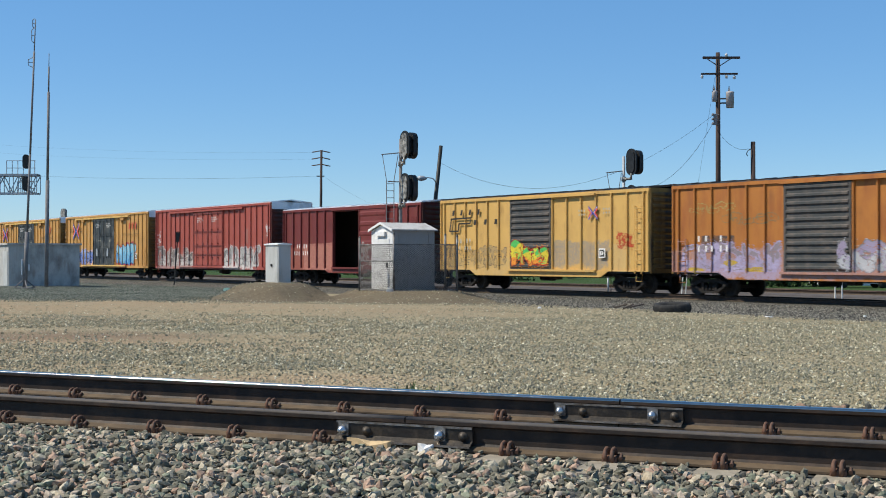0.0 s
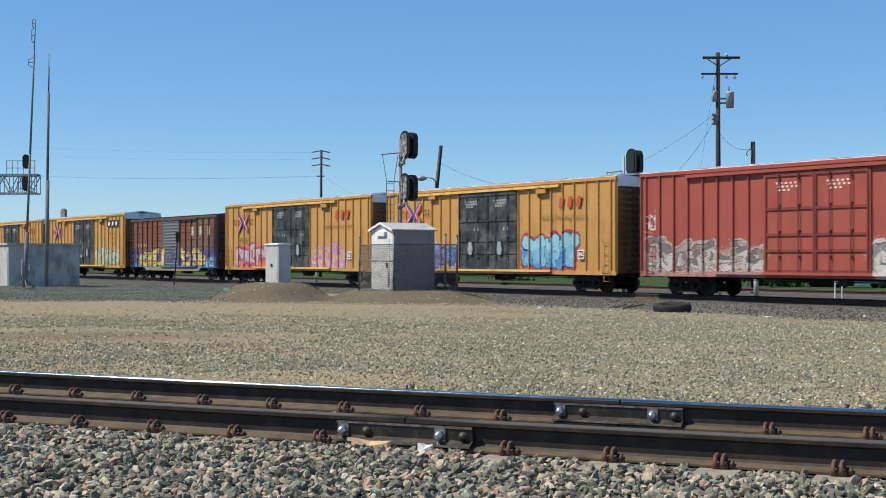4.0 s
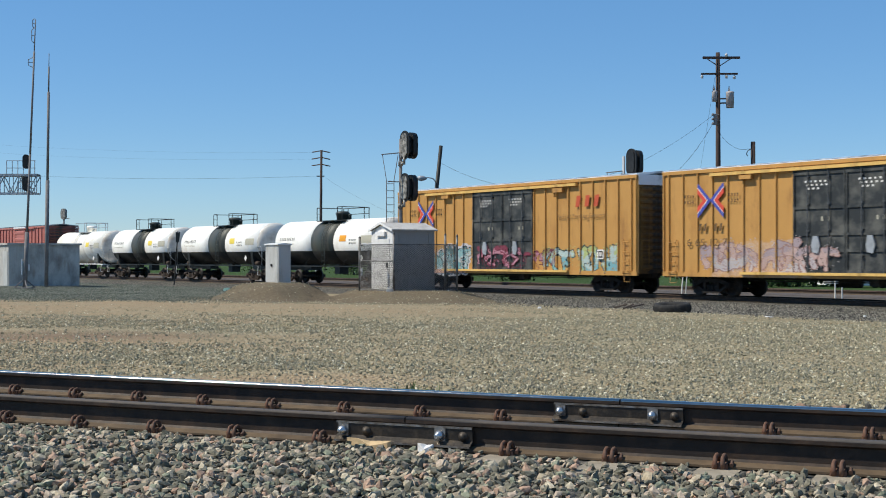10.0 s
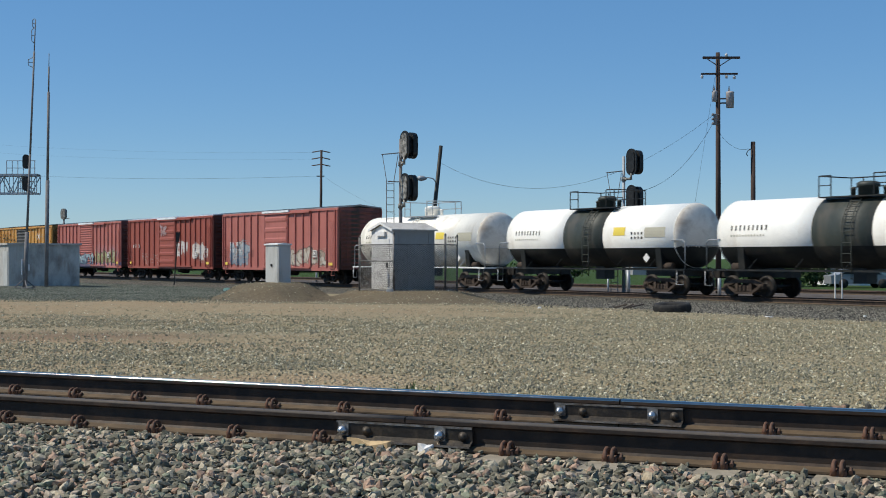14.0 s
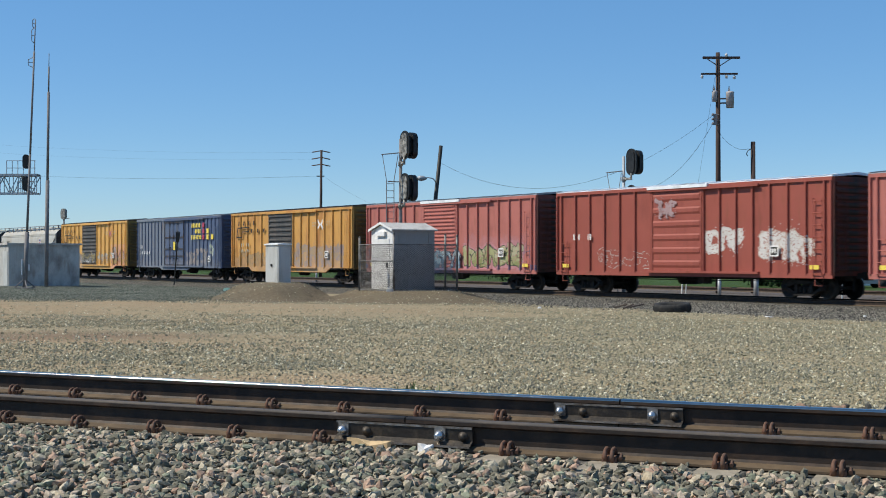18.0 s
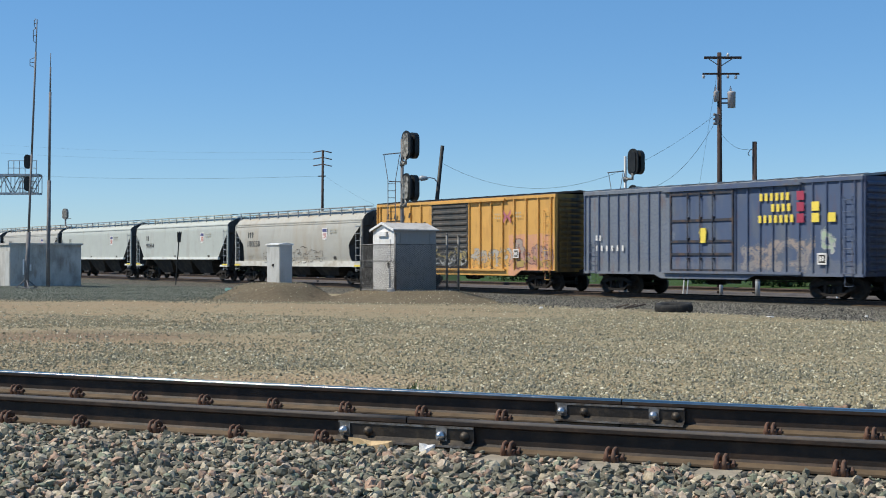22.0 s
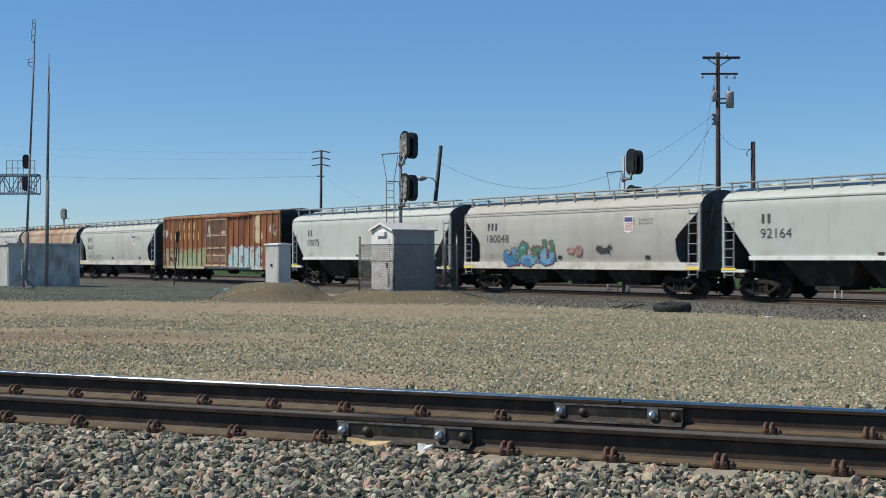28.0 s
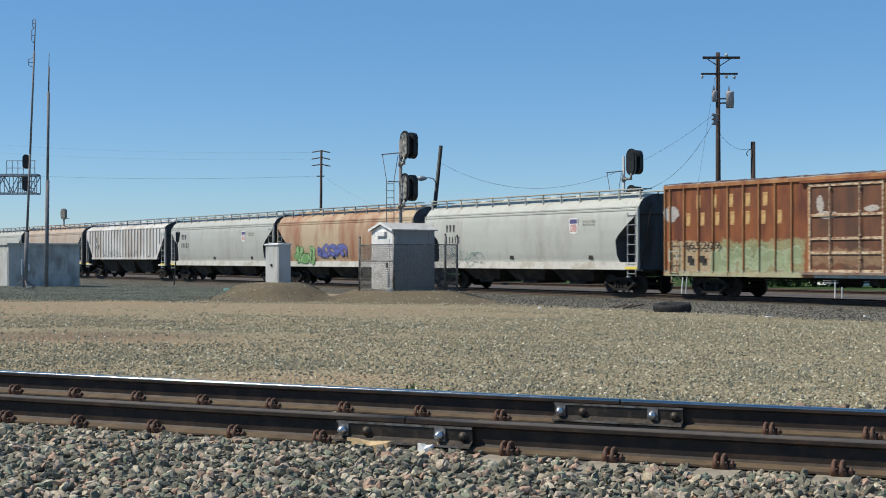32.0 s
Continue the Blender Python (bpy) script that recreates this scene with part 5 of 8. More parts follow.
    graffiti(car, d1 + 0.1, hl - 1.4, 0.8, 2.5, 6, [(0.62, 0.59, 0.55), (0.26, 0.25, 0.24), (0.45, 0.43, 0.41)], (0.1, 0.09, 0.09), 32, dr, halo=(0.6, 0.55, 0.52), label="grey and white spray-painted graffiti", thick=0.09, line=0.035, mist=0.55)
    graffiti(car, hl - 0.9, hl - 0.15, 2.7, 4.0, 1, [(0.75, 0.72, 0.7)], (0.7, 0.66, 0.62), 33, dr, label="white tag", thick=0.03, line=0.02)
    graffiti(car, -hl + 0.1, -hl + 0.9, 2.6, 3.6, 1, [(0.75, 0.72, 0.7)], (0.7, 0.66, 0.62), 34, dr, label="white tag", thick=0.03, line=0.02)


def part_inside(car, hl, P):
    b = bmesh.new()
    box(b, -hl + 0.06, hl - 0.06, P - 0.1, P - 0.084, 1.0, 4.4)
    return part("lining", b, M_int, car)


def high_doors(car, d0, d1, P, paint, rods=2, rib_paint=None):
    m = (d0 + d1) / 2
    for a, b_ in ((d0, m - 0.015), (m + 0.015, d1)):
        plug_door(car, a, b_, 1.0, 4.78, P, paint, rods, rib_paint=rib_paint)
        for j, f in enumerate((0.88, 0.845, 0.81)):
            bars(car, a + 0.5 + 0.06 * j, 1.0 + 3.78 * f, 5 - (j == 2) * 2, 0.17, 0.07, 0.05, M_letter_white, lambda x: P + 0.062)
        if paint is M_door_black:
            bars(car, a + 1.25, 2.9, 2, 0.16, 0.16, 0.12, M_letter_grey, lambda x: P + 0.062)
            b = bmesh.new()
            prism(b, [(a + 0.95, 1.75), (a + 1.2, 1.7), (a + 1.3, 2.0), (a + 1.18, 2.35), (a + 0.98, 2.35), (a + 0.9, 2.0)], -P - 0.17, -P - 0.1)
            part("door_latch", b, M_galv, car, "pale worn door latch")
    for z, h in ((0.9, 0.1), (4.8, 0.12)):
        b = bmesh.new()
        box(b, d0 - 4.2 if z > 2 else d0 - 2.6, d1 + 3.2 if z > 2 else d1 + 2.6, -P - 0.17, -P - 0.02, z, z + h)
        part("door_track", b, paint if paint is not M_door_black else car_track_paint(), car)


def car_track_paint():
    if "track" not in PAINTS:
        PAINTS["track"] = paint_of("tall_yellow_track_paint", (0.7, 0.45, 0.14))
    return PAINTS["track"]


def tall_yellow(label, left, right, zones, mark, seed_paint, number=""):
    pt = paint_of("tall_yellow_paint", (0.5, 0.27, 0.08), (0.4, 0.2, 0.058), zones, 0.35, scale=1.2 + 0.1 * seed_paint)
    car, hl, dr, d0, d1, P = boxcar(label, left, right, pt, M_roof_white, darkened((0.63, 0.35, 0.095)), (6.97, 11.76), M_door_black, eave=5.1, sill=0.84, step=0.86, rib=(0.075, 0.07), end_top=M_roof_white, truck=7.05, group="tall yellow boxcars")
    high_doors(car, d0, d1, P, M_door_black, 2)
    f = lambda x: P + 0.074
    crossed_emblem(car, -hl + 2.75, 3.85, 1.45, 1.35, M_em_red, M_em_blue, -P - 0.082)
    for x in (-hl + 1.3, -hl + 3.7):
        for z in (3.98, 3.75):
            bars(car, x, z, 4, 0.1, 0.12, 0.05, M_letter, f)
    bars(car, -hl + 2.05, 2.62, 5, 0.2, 0.3, 0.08, M_letter_worn, f, 0.2, (2,), label="dark lettering bars")
    if number:
        lettering(car, number, -hl + 1.45, 2.02, 0.3, M_letter_worn, -P - 0.08, 1.25, "dark painted number")
    x = d1 + 3.0
    if mark == "red":
        bars(car, x, 3.85, 3, 0.5, 0.5, 0.12, M_letter_red, f, 0.2, name="trade_mark", label="faded red trade-mark blocks")
        lettering(car, "Railcar Pooling Experts", x - 1.15, 3.28, 0.26, M_letter_tan, -P - 0.08, 1.12, "faded brown painted words")
    else:
        b = bmesh.new()
        prism(b, [(x + 0.1, 4.1), (x + 2.75, 4.1), (x + 2.85, 4.62), (x + 0.2, 4.62)], -P - 0.082, -P - 0.075)
        part("trade_mark_panel", b, M_letter, car, "black trade-mark panel with white blocks")
        for i in range(3):
            bars(car, x + 0.3 + 0.8 * i, 4.2, 1, 0.62, 0.3, 0.1, M_letter_white, lambda q: P + 0.08, 0.25, name="trade_mark")
        lettering(car, "Railcar Pooling", x + 0.3, 3.45, 0.26, M_letter_tan, -P - 0.08, 1.1, "faded brown painted words")
        lettering(car, "Experts", x + 0.95, 3.05, 0.26, M_letter_tan, -P - 0.08, 1.1)
        bars(car, x + 0.95, 2.75, 6, 0.12, 0.14, 0.08, M_letter_tan, f, 0.1)
    b = bmesh.new()
    box(b, d1 + 1.6, d1 + 2.3, -P - 0.2, -P - 0.05, 4.55, 4.75)
    box(b, d1 + 1.6, d1 + 1.66, -P - 0.14, -P - 0.05, 4.35, 4.55)
    part("door_stop", b, pt, car)
    b = bmesh.new()
    box(b, d0 - 2.6, d0 - 2.0, -P - 0.2, -P - 0.05, 4.6, 4.76)
    part("door_stop", b, pt, car)
    data_plate(car, hl - 2.5, 1.5, P)
    return car, hl, dr, d0, d1, P


def middle_part():
    # blue graffiti
    car, hl, dr, d0, d1, P = tall_yellow("tall yellow boxcar with black doors and blue graffiti", 10.73, 9.31, [(3.2, 5.2, 0.7, 2.6, (0.42, 0.05, 0.05), 0.4, 0.8)], "red", 1, "667 184")
    graffiti(car, -hl + 0.6, d0 - 0.2, 0.85, 2.5, 5, [(0.1, 0.16, 0.45), (0.18, 0.27, 0.6), (0.3, 0.4, 0.68)], (0.01, 0.012, 0.04), 41, dr, halo=(0.6, 0.45, 0.5), label="blue and white spray-painted block graffiti", thick=0.15)
    graffiti(car, d1 + 0.2, hl - 2.4, 0.85, 3.0, 4, [(0.08, 0.3, 0.6), (0.2, 0.5, 0.72), (0.3, 0.6, 0.75)], (0.012, 0.03, 0.09), 42, dr, halo=(0.45, 0.05, 0.06), label="bright blue spray-painted block graffiti", thick=0.16)
    # pink graffiti
    car, hl, dr, d0, d1, P = tall_yellow("tall yellow boxcar with black doors and pink graffiti", 12.28, 10.85, [(-h_(18.8) + 2.6, -2.0, 0.7, 2.5, (0.6, 0.08, 0.1), 0.3, 0.7)], "red", 2)
    dd = lambda x: (P + 0.11 if d0 < x < d1 else dr(x))
    graffiti(car, -hl + 1.5, d0 + 1.6, 0.9, 2.6, 5, [(0.46, 0.44, 0.5), (0.56, 0.46, 0.52), (0.62, 0.5, 0.54)], (0.5, 0.07, 0.12), 51, dd, halo=(0.55, 0.05, 0.16), label="grey and crimson spray-painted block graffiti", thick=0.14)
    graffiti(car, d1 + 0.15, hl - 2.6, 0.85, 2.65, 4, [(0.6, 0.5, 0.5), (0.6, 0.26, 0.36), (0.64, 0.42, 0.2), (0.52, 0.2, 0.32)], (0.64, 0.6, 0.58), 52, dr, halo=(0.56, 0.24, 0.34), label="pink spray-painted block graffiti", thick=0.12, line=0.03)
    # brown car with grey door and blue band
    h = 7.85
    pt = paint_of("brown_red_paint", (0.2, 0.063, 0.031), (0.155, 0.05, 0.027), [(-h, h, 0.6, 2.15, (0.03, 0.06, 0.27), 0.08, 0.9), (-h, h, 0.6, 1.3, (0.12, 0.3, 0.46), 0.25, 0.75), (-h, h, 2.15, 2.75, (0.14, 0.085, 0.06), 0.1, 0.7),
                  (3.1, 6.9, 2.1, 4.4, (0.16, 0.11, 0.09), 0.15, 0.75)], 0.35)
    post = surface("brown_grey_post_paint", (0.1, 0.062, 0.045), 0.6, zones=[(-h, h, 0.6, 2.15, (0.03, 0.06, 0.24), 0.08, 0.8), (-h, h, 0.5, 1.0, (0.24, 0.27, 0.22), 0.25, 0.9), (-h + 3.0, h - 3.0, 0.5, 0.85, (0.34, 0.24, 0.09), 0.2, 0.8)])
    dp = surface("blue_grey_door_paint", (0.13, 0.15, 0.17), 0.55, alt=(0.2, 0.12, 0.08), scale=2, amount=0.3, zones=[(-h, h, 0.6, 1.9, (0.05, 0.1, 0.3), 0.2, 0.9)])
    car, hl, dr, d0, d1, P = boxcar("brown steel boxcar with a grey door and blue graffiti", 13.57, 12.38, pt, M_roof_dark, post, (6.24, 9.35), dp, sill_kind="deep", eave=4.5, sill=0.8, step=0.95, post_paint=post)
    louvred_door(car, d0, d1, 1.0, 4.3, P, dp, 15, 0.04, label="blue-grey louvred sliding door")
    door_track(car, d0 - 0.2, d1 + 3.1, 0.92, 4.31, P, post)
    b = bmesh.new()
    prism(b, [(0.01, -0.045), (-0.03, -0.02), (-0.03, 0.02), (0.01, 0.045)], -hl + 0.1, d0 - 0.02, "x")
    left_ridge = mesh_of("panel_ridge", b, pt)
    b = bmesh.new()
    prism(b, [(0.01, -0.045), (-0.03, -0.02), (-0.03, 0.02), (0.01, 0.045)], d1 + 0.02, hl - 0.1, "x")
    right_ridge = mesh_of("panel_ridge", b, pt)
    for i in range(6):
        for me in (left_ridge, right_ridge):
            piece("panel_ridge", me, car, (0, -P, 1.35 + 0.52 * i))
    bars(car, hl - 4.35, 3.15, 3, 0.62, 0.62, 0.72, M_letter_cream, lambda x: P + 0.034, 0.0, name="trade_mark", label="worn cream trade-mark blocks")
    for x in (-hl + 1.0,):
        bars(car, x, 2.4, 6, 0.22, 0.25, 0.15, M_letter_grey, dr, 0, (2,))
        bars(car, x + 0.3, 1.55, 6, 0.2, 0.25, 0.15, M_letter_grey, dr)
    graffiti(car, -hl + 1.6, d0 + 0.6, 0.75, 2.4, 5, [(0.76, 0.55, 0.12), (0.74, 0.64, 0.34), (0.78, 0.46, 0.08)], (0.1, 0.06, 0.03), 61, lambda x: (P + 0.12 if x > d0 else dr(x)), label="gold spray-painted block graffiti", thick=0.13)
    graffiti(car, d1 + 0.1, hl - 1.9, 0.85, 2.5, 4, [(0.78, 0.56, 0.08), (0.76, 0.66, 0.32), (0.74, 0.46, 0.07)], (0.06, 0.05, 0.05), 62, dr, label="gold spray-painted block graffiti", thick=0.14)
    graffiti(car, d0 + 0.5, d1 - 0.1, 1.2, 2.6, 3, [(0.42, 0.22, 0.15), (0.15, 0.2, 0.4), None], (0.06, 0.06, 0.1), 67, lambda x: P + 0.12, label="dull brown and blue spray-painted shapes", thick=0.11)
    graffiti(car, hl - 1.9, hl - 0.15, 0.75, 1.9, 2, [(0.3, 0.62, 0.8)], (0.1, 0.25, 0.5), 64, dr, label="sky-blue spray paint", thick=0.1)
    # pale green graffiti
    car, hl, dr, d0, d1, P = tall_yellow("tall yellow boxcar with black doors and pale green graffiti", 15.092, 13.67, [(-6.6, -1.5, 0.75, 2.2, (0.55, 0.42, 0.34), 0.35, 0.6)], "black", 3, "6 65 12 7")
    dd = lambda x: (P + 0.11 if d0 < x < d1 else dr(x))
    graffiti(car, -hl + 2.1, d0 + 2.2, 0.85, 2.4, 5, [(0.55, 0.5, 0.5), (0.56, 0.4, 0.36), (0.42, 0.34, 0.36)], (0.36, 0.22, 0.2), 71, dd, label="pale grey and pink faded graffiti", thick=0.12)
    graffiti(car, d1 + 0.3, hl - 1.1, 0.7, 2.7, 5, [(0.4, 0.5, 0.33), (0.48, 0.56, 0.4), (0.54, 0.62, 0.48)], (0.06, 0.09, 0.045), 72, dr, label="pale green spray-painted block graffiti", thick=0.14, line=0.05)
    # turquoise graffiti
    car, hl, dr, d0, d1, P = tall_yellow("tall yellow boxcar with black doors and turquoise graffiti", 16.639, 15.21, [(-h_(18.8) + 1.2, -3.0, 0.7, 2.0, (0.62, 0.42, 0.48), 0.3, 0.6)], "red", 4)
    dd = lambda x: (P + 0.11 if d0 < x < d1 else dr(x))
    graffiti(car, -hl + 1.9, d0 - 0.2, 0.6, 2.3, 5, [(0.16, 0.38, 0.42), (0.5, 0.6, 0.6), (0.26, 0.46, 0.48), (0.12, 0.2, 0.2)], (0.03, 0.05, 0.06), 81, dr, halo=(0.62, 0.6, 0.62), label="turquoise and grey block graffiti", thick=0.14)
    graffiti(car, d0 + 0.4, d1 + 1.6, 0.9, 2.3, 6, [None, (0.5, 0.24, 0.3), (0.24, 0.05, 0.08)], (0.16, 0.03, 0.05), 82, dd, label="dark red and pink graffiti", thick=0.08, line=0.03)
    graffiti(car, d1 + 0.6, hl - 1.2, 0.75, 2.3, 5, [(0.22, 0.45, 0.5), (0.5, 0.62, 0.6), (0.5, 0.58, 0.24)], (0.03, 0.06, 0.07), 83, dr, label="turquoise block graffiti", thick=0.12)


def h_(length):
    return length / 2


def red_fifty(label, left, right, base, door, zones, ridges, seed, number=()):
    pt = paint_of("brown_red_boxcar_paint", base, tuple(c * 0.75 for c in base), zones, 0.3, scale=1.3 + 0.1 * seed)
    car, hl, dr, d0, d1, P = boxcar(label, left, right, pt, M_roof_white if seed == 2 else M_roof_grey, darkened(base), door, pt, sill_kind="straight", eave=4.5, sill=0.84, step=0.93, rib=(0.1, 0.09), group="red boxcars")
    louvred_door(car, d0, d1, 1.02, 4.3, P, pt, ridges, 0.05 if ridges > 8 else 0.035, label="red ridged sliding door")
    door_track(car, d0 - 0.2, d1 + 3.0, 0.93, 4.31, P, pt)
    b = bmesh.new()
    box(b, d0 - 0.15, d1 + 0.35, -P - 0.18, -P - 0.02, 4.4, 4.53)
    part("door_hood", b, M_roof_white, car, "pale worn strip above the door")
    bars(car, -hl + 1.22, 2.35, 2, 0.17, 0.26, 0.06, M_letter_white, dr)
    bars(car, -hl + 2.1, 2.35, 2, 0.17, 0.26, 0.06, M_letter_white, dr)
    for k, txt in enumerate(number):
        lettering(car, txt, -hl + 1.1 + 0.92 * k, 1.9, 0.26, M_letter_white, -P - 0.012, 1.2, "white painted number")
    data_plate(car, hl - 2.9, 1.6, P)
    b = bmesh.new()
    for x in (-hl + 0.5, hl - 1.0):
        box(b, x, x + 0.42, -P - 0.1, -P - 0.088, 1.12, 1.28)
    part("reflector", b, M_letter_yellow, car, "yellow reflector strips")
    return car, hl, dr, d0, d1, P


def rear_part():
    salmon, deep = (0.42, 0.145, 0.12), (0.31, 0.083, 0.06)
    car, hl, dr, d0, d1, P = red_fifty("faded red boxcar with grey and cream graffiti", 22.31, 21.13, salmon, (6.24, 9.3), [(-3.8, -3.2, 1.6, 2.1, (0.18, 0.07, 0.06), 0.05, 0.8)], 5, 1, ("151", "279"))
    graffiti(car, -hl + 1.0, -hl + 4.3, 0.9, 2.9, 3, [(0.26, 0.33, 0.4), (0.4, 0.45, 0.48), (0.5, 0.44, 0.38)], (0.14, 0.15, 0.18), 91, dr, label="blue-grey spray-painted figure", thick=0.19)
    graffiti(car, d1 - 0.6, hl - 1.0, 1.0, 2.5, 6, [(0.6, 0.55, 0.46), (0.42, 0.36, 0.28)], (0.1, 0.07, 0.06), 92, lambda x: (P + 0.11 if x < d1 else dr(x)), label="cream spray-painted block graffiti", thick=0.12)
    car, hl, dr, d0, d1, P = red_fifty("brownish red boxcar with white tags", 23.617, 22.43, deep, (6.28, 9.2), [], 6, 2)
    graffiti(car, d1 + 0.1, d1 + 2.2, 1.6, 2.9, 2, [(0.72, 0.68, 0.64)], (0.66, 0.6, 0.56), 93, dr, label="white spray-painted tag", thick=0.13)
    graffiti(car, d1 + 2.9, hl - 0.8, 1.2, 3.0, 3, [(0.72, 0.68, 0.64)], (0.62, 0.5, 0.42), 94, dr, label="white spray-painted tag", thick=0.11)
    graffiti(car, -hl + 2.4, d0 + 0.1, 0.9, 2.2, 4, [None], (0.56, 0.48, 0.44), 95, dr, label="thin white spray-painted outlines", thick=0.1, line=0.025)
    graffiti(car, d0 + 0.2, d0 + 1.6, 3.1, 4.1, 2, [(0.45, 0.3, 0.3)], (0.45, 0.32, 0.32), 96, lambda x: P + 0.11, label="faded pale tag", thick=0.05)
    car, hl, dr, d0, d1, P = red_fifty("faded red boxcar with blue and green graffiti", 24.887, 23.73, salmon, (5.8, 8.8), [(-5.5, 0.9, 0.7, 1.3, (0.08, 0.14, 0.25), 0.25, 0.85), (d1 + 0.3, 6.9, 0.7, 2.7, (0.42, 0.2, 0.21), 0.4, 0.6)], 17, 3, ("152", "161"))
    graffiti(car, -hl + 2.2, -hl + 5.9, 0.85, 2.35, 4, [(0.3, 0.42, 0.58), (0.6, 0.62, 0.64), (0.45, 0.54, 0.62)], (0.04, 0.1, 0.28), 97, dr, halo=(0.5, 0.26, 0.14), label="pale blue and white block graffiti", thick=0.17)
    graffiti(car, d0 - 0.3, d1 + 0.5, 0.85, 2.2, 3, [(0.1, 0.16, 0.22), (0.26, 0.36, 0.42), (0.46, 0.52, 0.52)], (0.03, 0.05, 0.1), 98, lambda x: P + 0.125, label="steel-blue graffiti on the door", thick=0.15)
    graffiti(car, d1 + 0.5, hl - 0.8, 0.95, 2.45, 5, [(0.3, 0.32, 0.13), (0.4, 0.4, 0.2), (0.5, 0.46, 0.3)], (0.05, 0.07, 0.04), 99, dr, halo=(0.55, 0.26, 0.28), label="olive green block graffiti", thick=0.14)
    # yellow, worn
    pt = paint_of("worn_yellow_paint", (0.56, 0.3, 0.085), (0.38, 0.17, 0.055), [(-7.9, -1.9, 0.6, 1.7, (0.4, 0.27, 0.16), 0.4, 0.7), (1.2, 7.0, 0.6, 2.3, (0.42, 0.32, 0.24), 0.5, 0.6)], 0.5)
    car, hl, dr, d0, d1, P = yellow_fifty("worn golden yellow boxcar with a dark louvred door", 26.207, 25.004, pt, M_roof_dark, (5.5, 8.65), (M_letter_white, M_letter_white), 12.2)
    graffiti(car, d1 + 0.1, d1 + 6.2, 0.9, 2.6, 5, [(0.4, 0.31, 0.26), (0.44, 0.32, 0.2), (0.38, 0.3, 0.28)], (0.36, 0.29, 0.28), 101, dr, label="faded mauve-grey graffiti", thick=0.12, line=0.03)
    graffiti(car, -hl + 0.7, d0 - 0.2, 0.85, 2.2, 5, [None, (0.46, 0.31, 0.16)], (0.32, 0.22, 0.13), 102, dr, label="faded brown spray-painted outlines", thick=0.12, line=0.03)
    # blue
    pt = paint_of("dull_blue_paint", (0.078, 0.108, 0.185), (0.12, 0.14, 0.18), [(-7.6, -1.9, 0.6, 4.6, (0.19, 0.213, 0.245), 0.3, 0.85), (-7.6, 7.6, 0.6, 1.5, (0.19, 0.2, 0.22), 0.4, 0.5)], 0.5)
    car, hl, dr, d0, d1, P = boxcar("dull blue steel boxcar with one flush door", 27.479, 26.333, pt, M_roof_grey, pt, (5.5, 9.0), pt, sill_kind="step", eave=4.46, sill=0.84, step=0.62, rib=(0.07, 0.06))
    door = plug_door(car, d0, d1, 1.0, 4.25, P, pt, 3, rib_paint=surface("dark_blue_frame", (0.04, 0.045, 0.06), 0.6, alt=(0.12, 0.08, 0.06), scale=3, amount=0.5))
    b = bmesh.new()
    prism(b, [(d0 + 1.75, 2.15), (d0 + 2.05, 2.15), (d0 + 2.1, 2.6), (d0 + 2.05, 2.75), (d0 + 1.8, 2.75), (d0 + 1.7, 2.6)], -P - 0.15, -P - 0.11)
    part("door_handle", b, M_letter_yellow, door, "yellow door handle plate")
    door_track(car, d0 - 0.4, d1 + 3.4, 0.92, 4.27, P, pt)
    f = lambda x: P + 0.062
    for j, (x, n) in enumerate(((d1 + 1.28, 6), (d1 + 1.86, 4), (d1 + 1.22, 7))):
        bars(car, x, 3.72 - 0.42 * j, n, 0.26, 0.29, 0.0, M_letter_yellow, f, name="trade_mark", label="yellow trade-mark bars")
    flat_shape(car, "trade_mark", [([(d1 + x, z), (d1 + x + 0.34, z), (d1 + x + 0.34, z + 0.34), (d1 + x, z + 0.34)], m) for x, z, m in
               ((3.15, 2.86, 0), (3.15, 3.28, 0), (3.15, 3.7, 0), (3.85, 2.86, 1), (3.85, 3.28, 1), (4.6, 2.86, 1))],
               [plain("block_red", (0.36, 0.05, 0.09)), M_letter_yellow], -P - 0.07, "red and yellow squares")
    bars(car, -hl + 0.8, 2.3, 2, 0.16, 0.24, 0.08, M_letter_white, f)
    bars(car, -hl + 0.8, 1.85, 6, 0.18, 0.24, 0.16, M_letter_white, f)
    graffiti(car, d1 + 0.3, d1 + 4.0, 0.95, 2.4, 4, [(0.3, 0.28, 0.28), (0.36, 0.3, 0.27)], (0.2, 0.2, 0.23), 111, dr, label="faded grey block graffiti", thick=0.11)
    graffiti(car, hl - 1.9, hl - 1.2, 1.5, 3.0, 1, [(0.45, 0.55, 0.4)], (0.5, 0.5, 0.5), 112, dr, label="pale green tag", thick=0.06)
    data_plate(car, hl - 2.0, 1.3, P)
    # yellow with pink panel
    pt = paint_of("bright_yellow_paint", (0.62, 0.35, 0.1), (0.48, 0.25, 0.075), [(-5.2, -1.9, 0.6, 1.9, (0.32, 0.26, 0.22), 0.3, 0.5), (4.2, 7.6, 0.6, 2.7, (0.6, 0.3, 0.24), 0.12, 0.75)], 0.28)
    car, hl, dr, d0, d1, P = yellow_fifty("yellow boxcar with a dark louvred door and pink graffiti", 28.814, 27.629, pt, M_roof_dark, (5.5, 8.75), (M_em_dull, M_em_dull), 12.0)
    graffiti(car, d1 + 0.1, d1 + 3.6, 0.95, 2.3, 7, [None, (0.52, 0.48, 0.42)], (0.16, 0.14, 0.12), 121, dr, label="thin grey spray-painted strokes", thick=0.08, line=0.025)
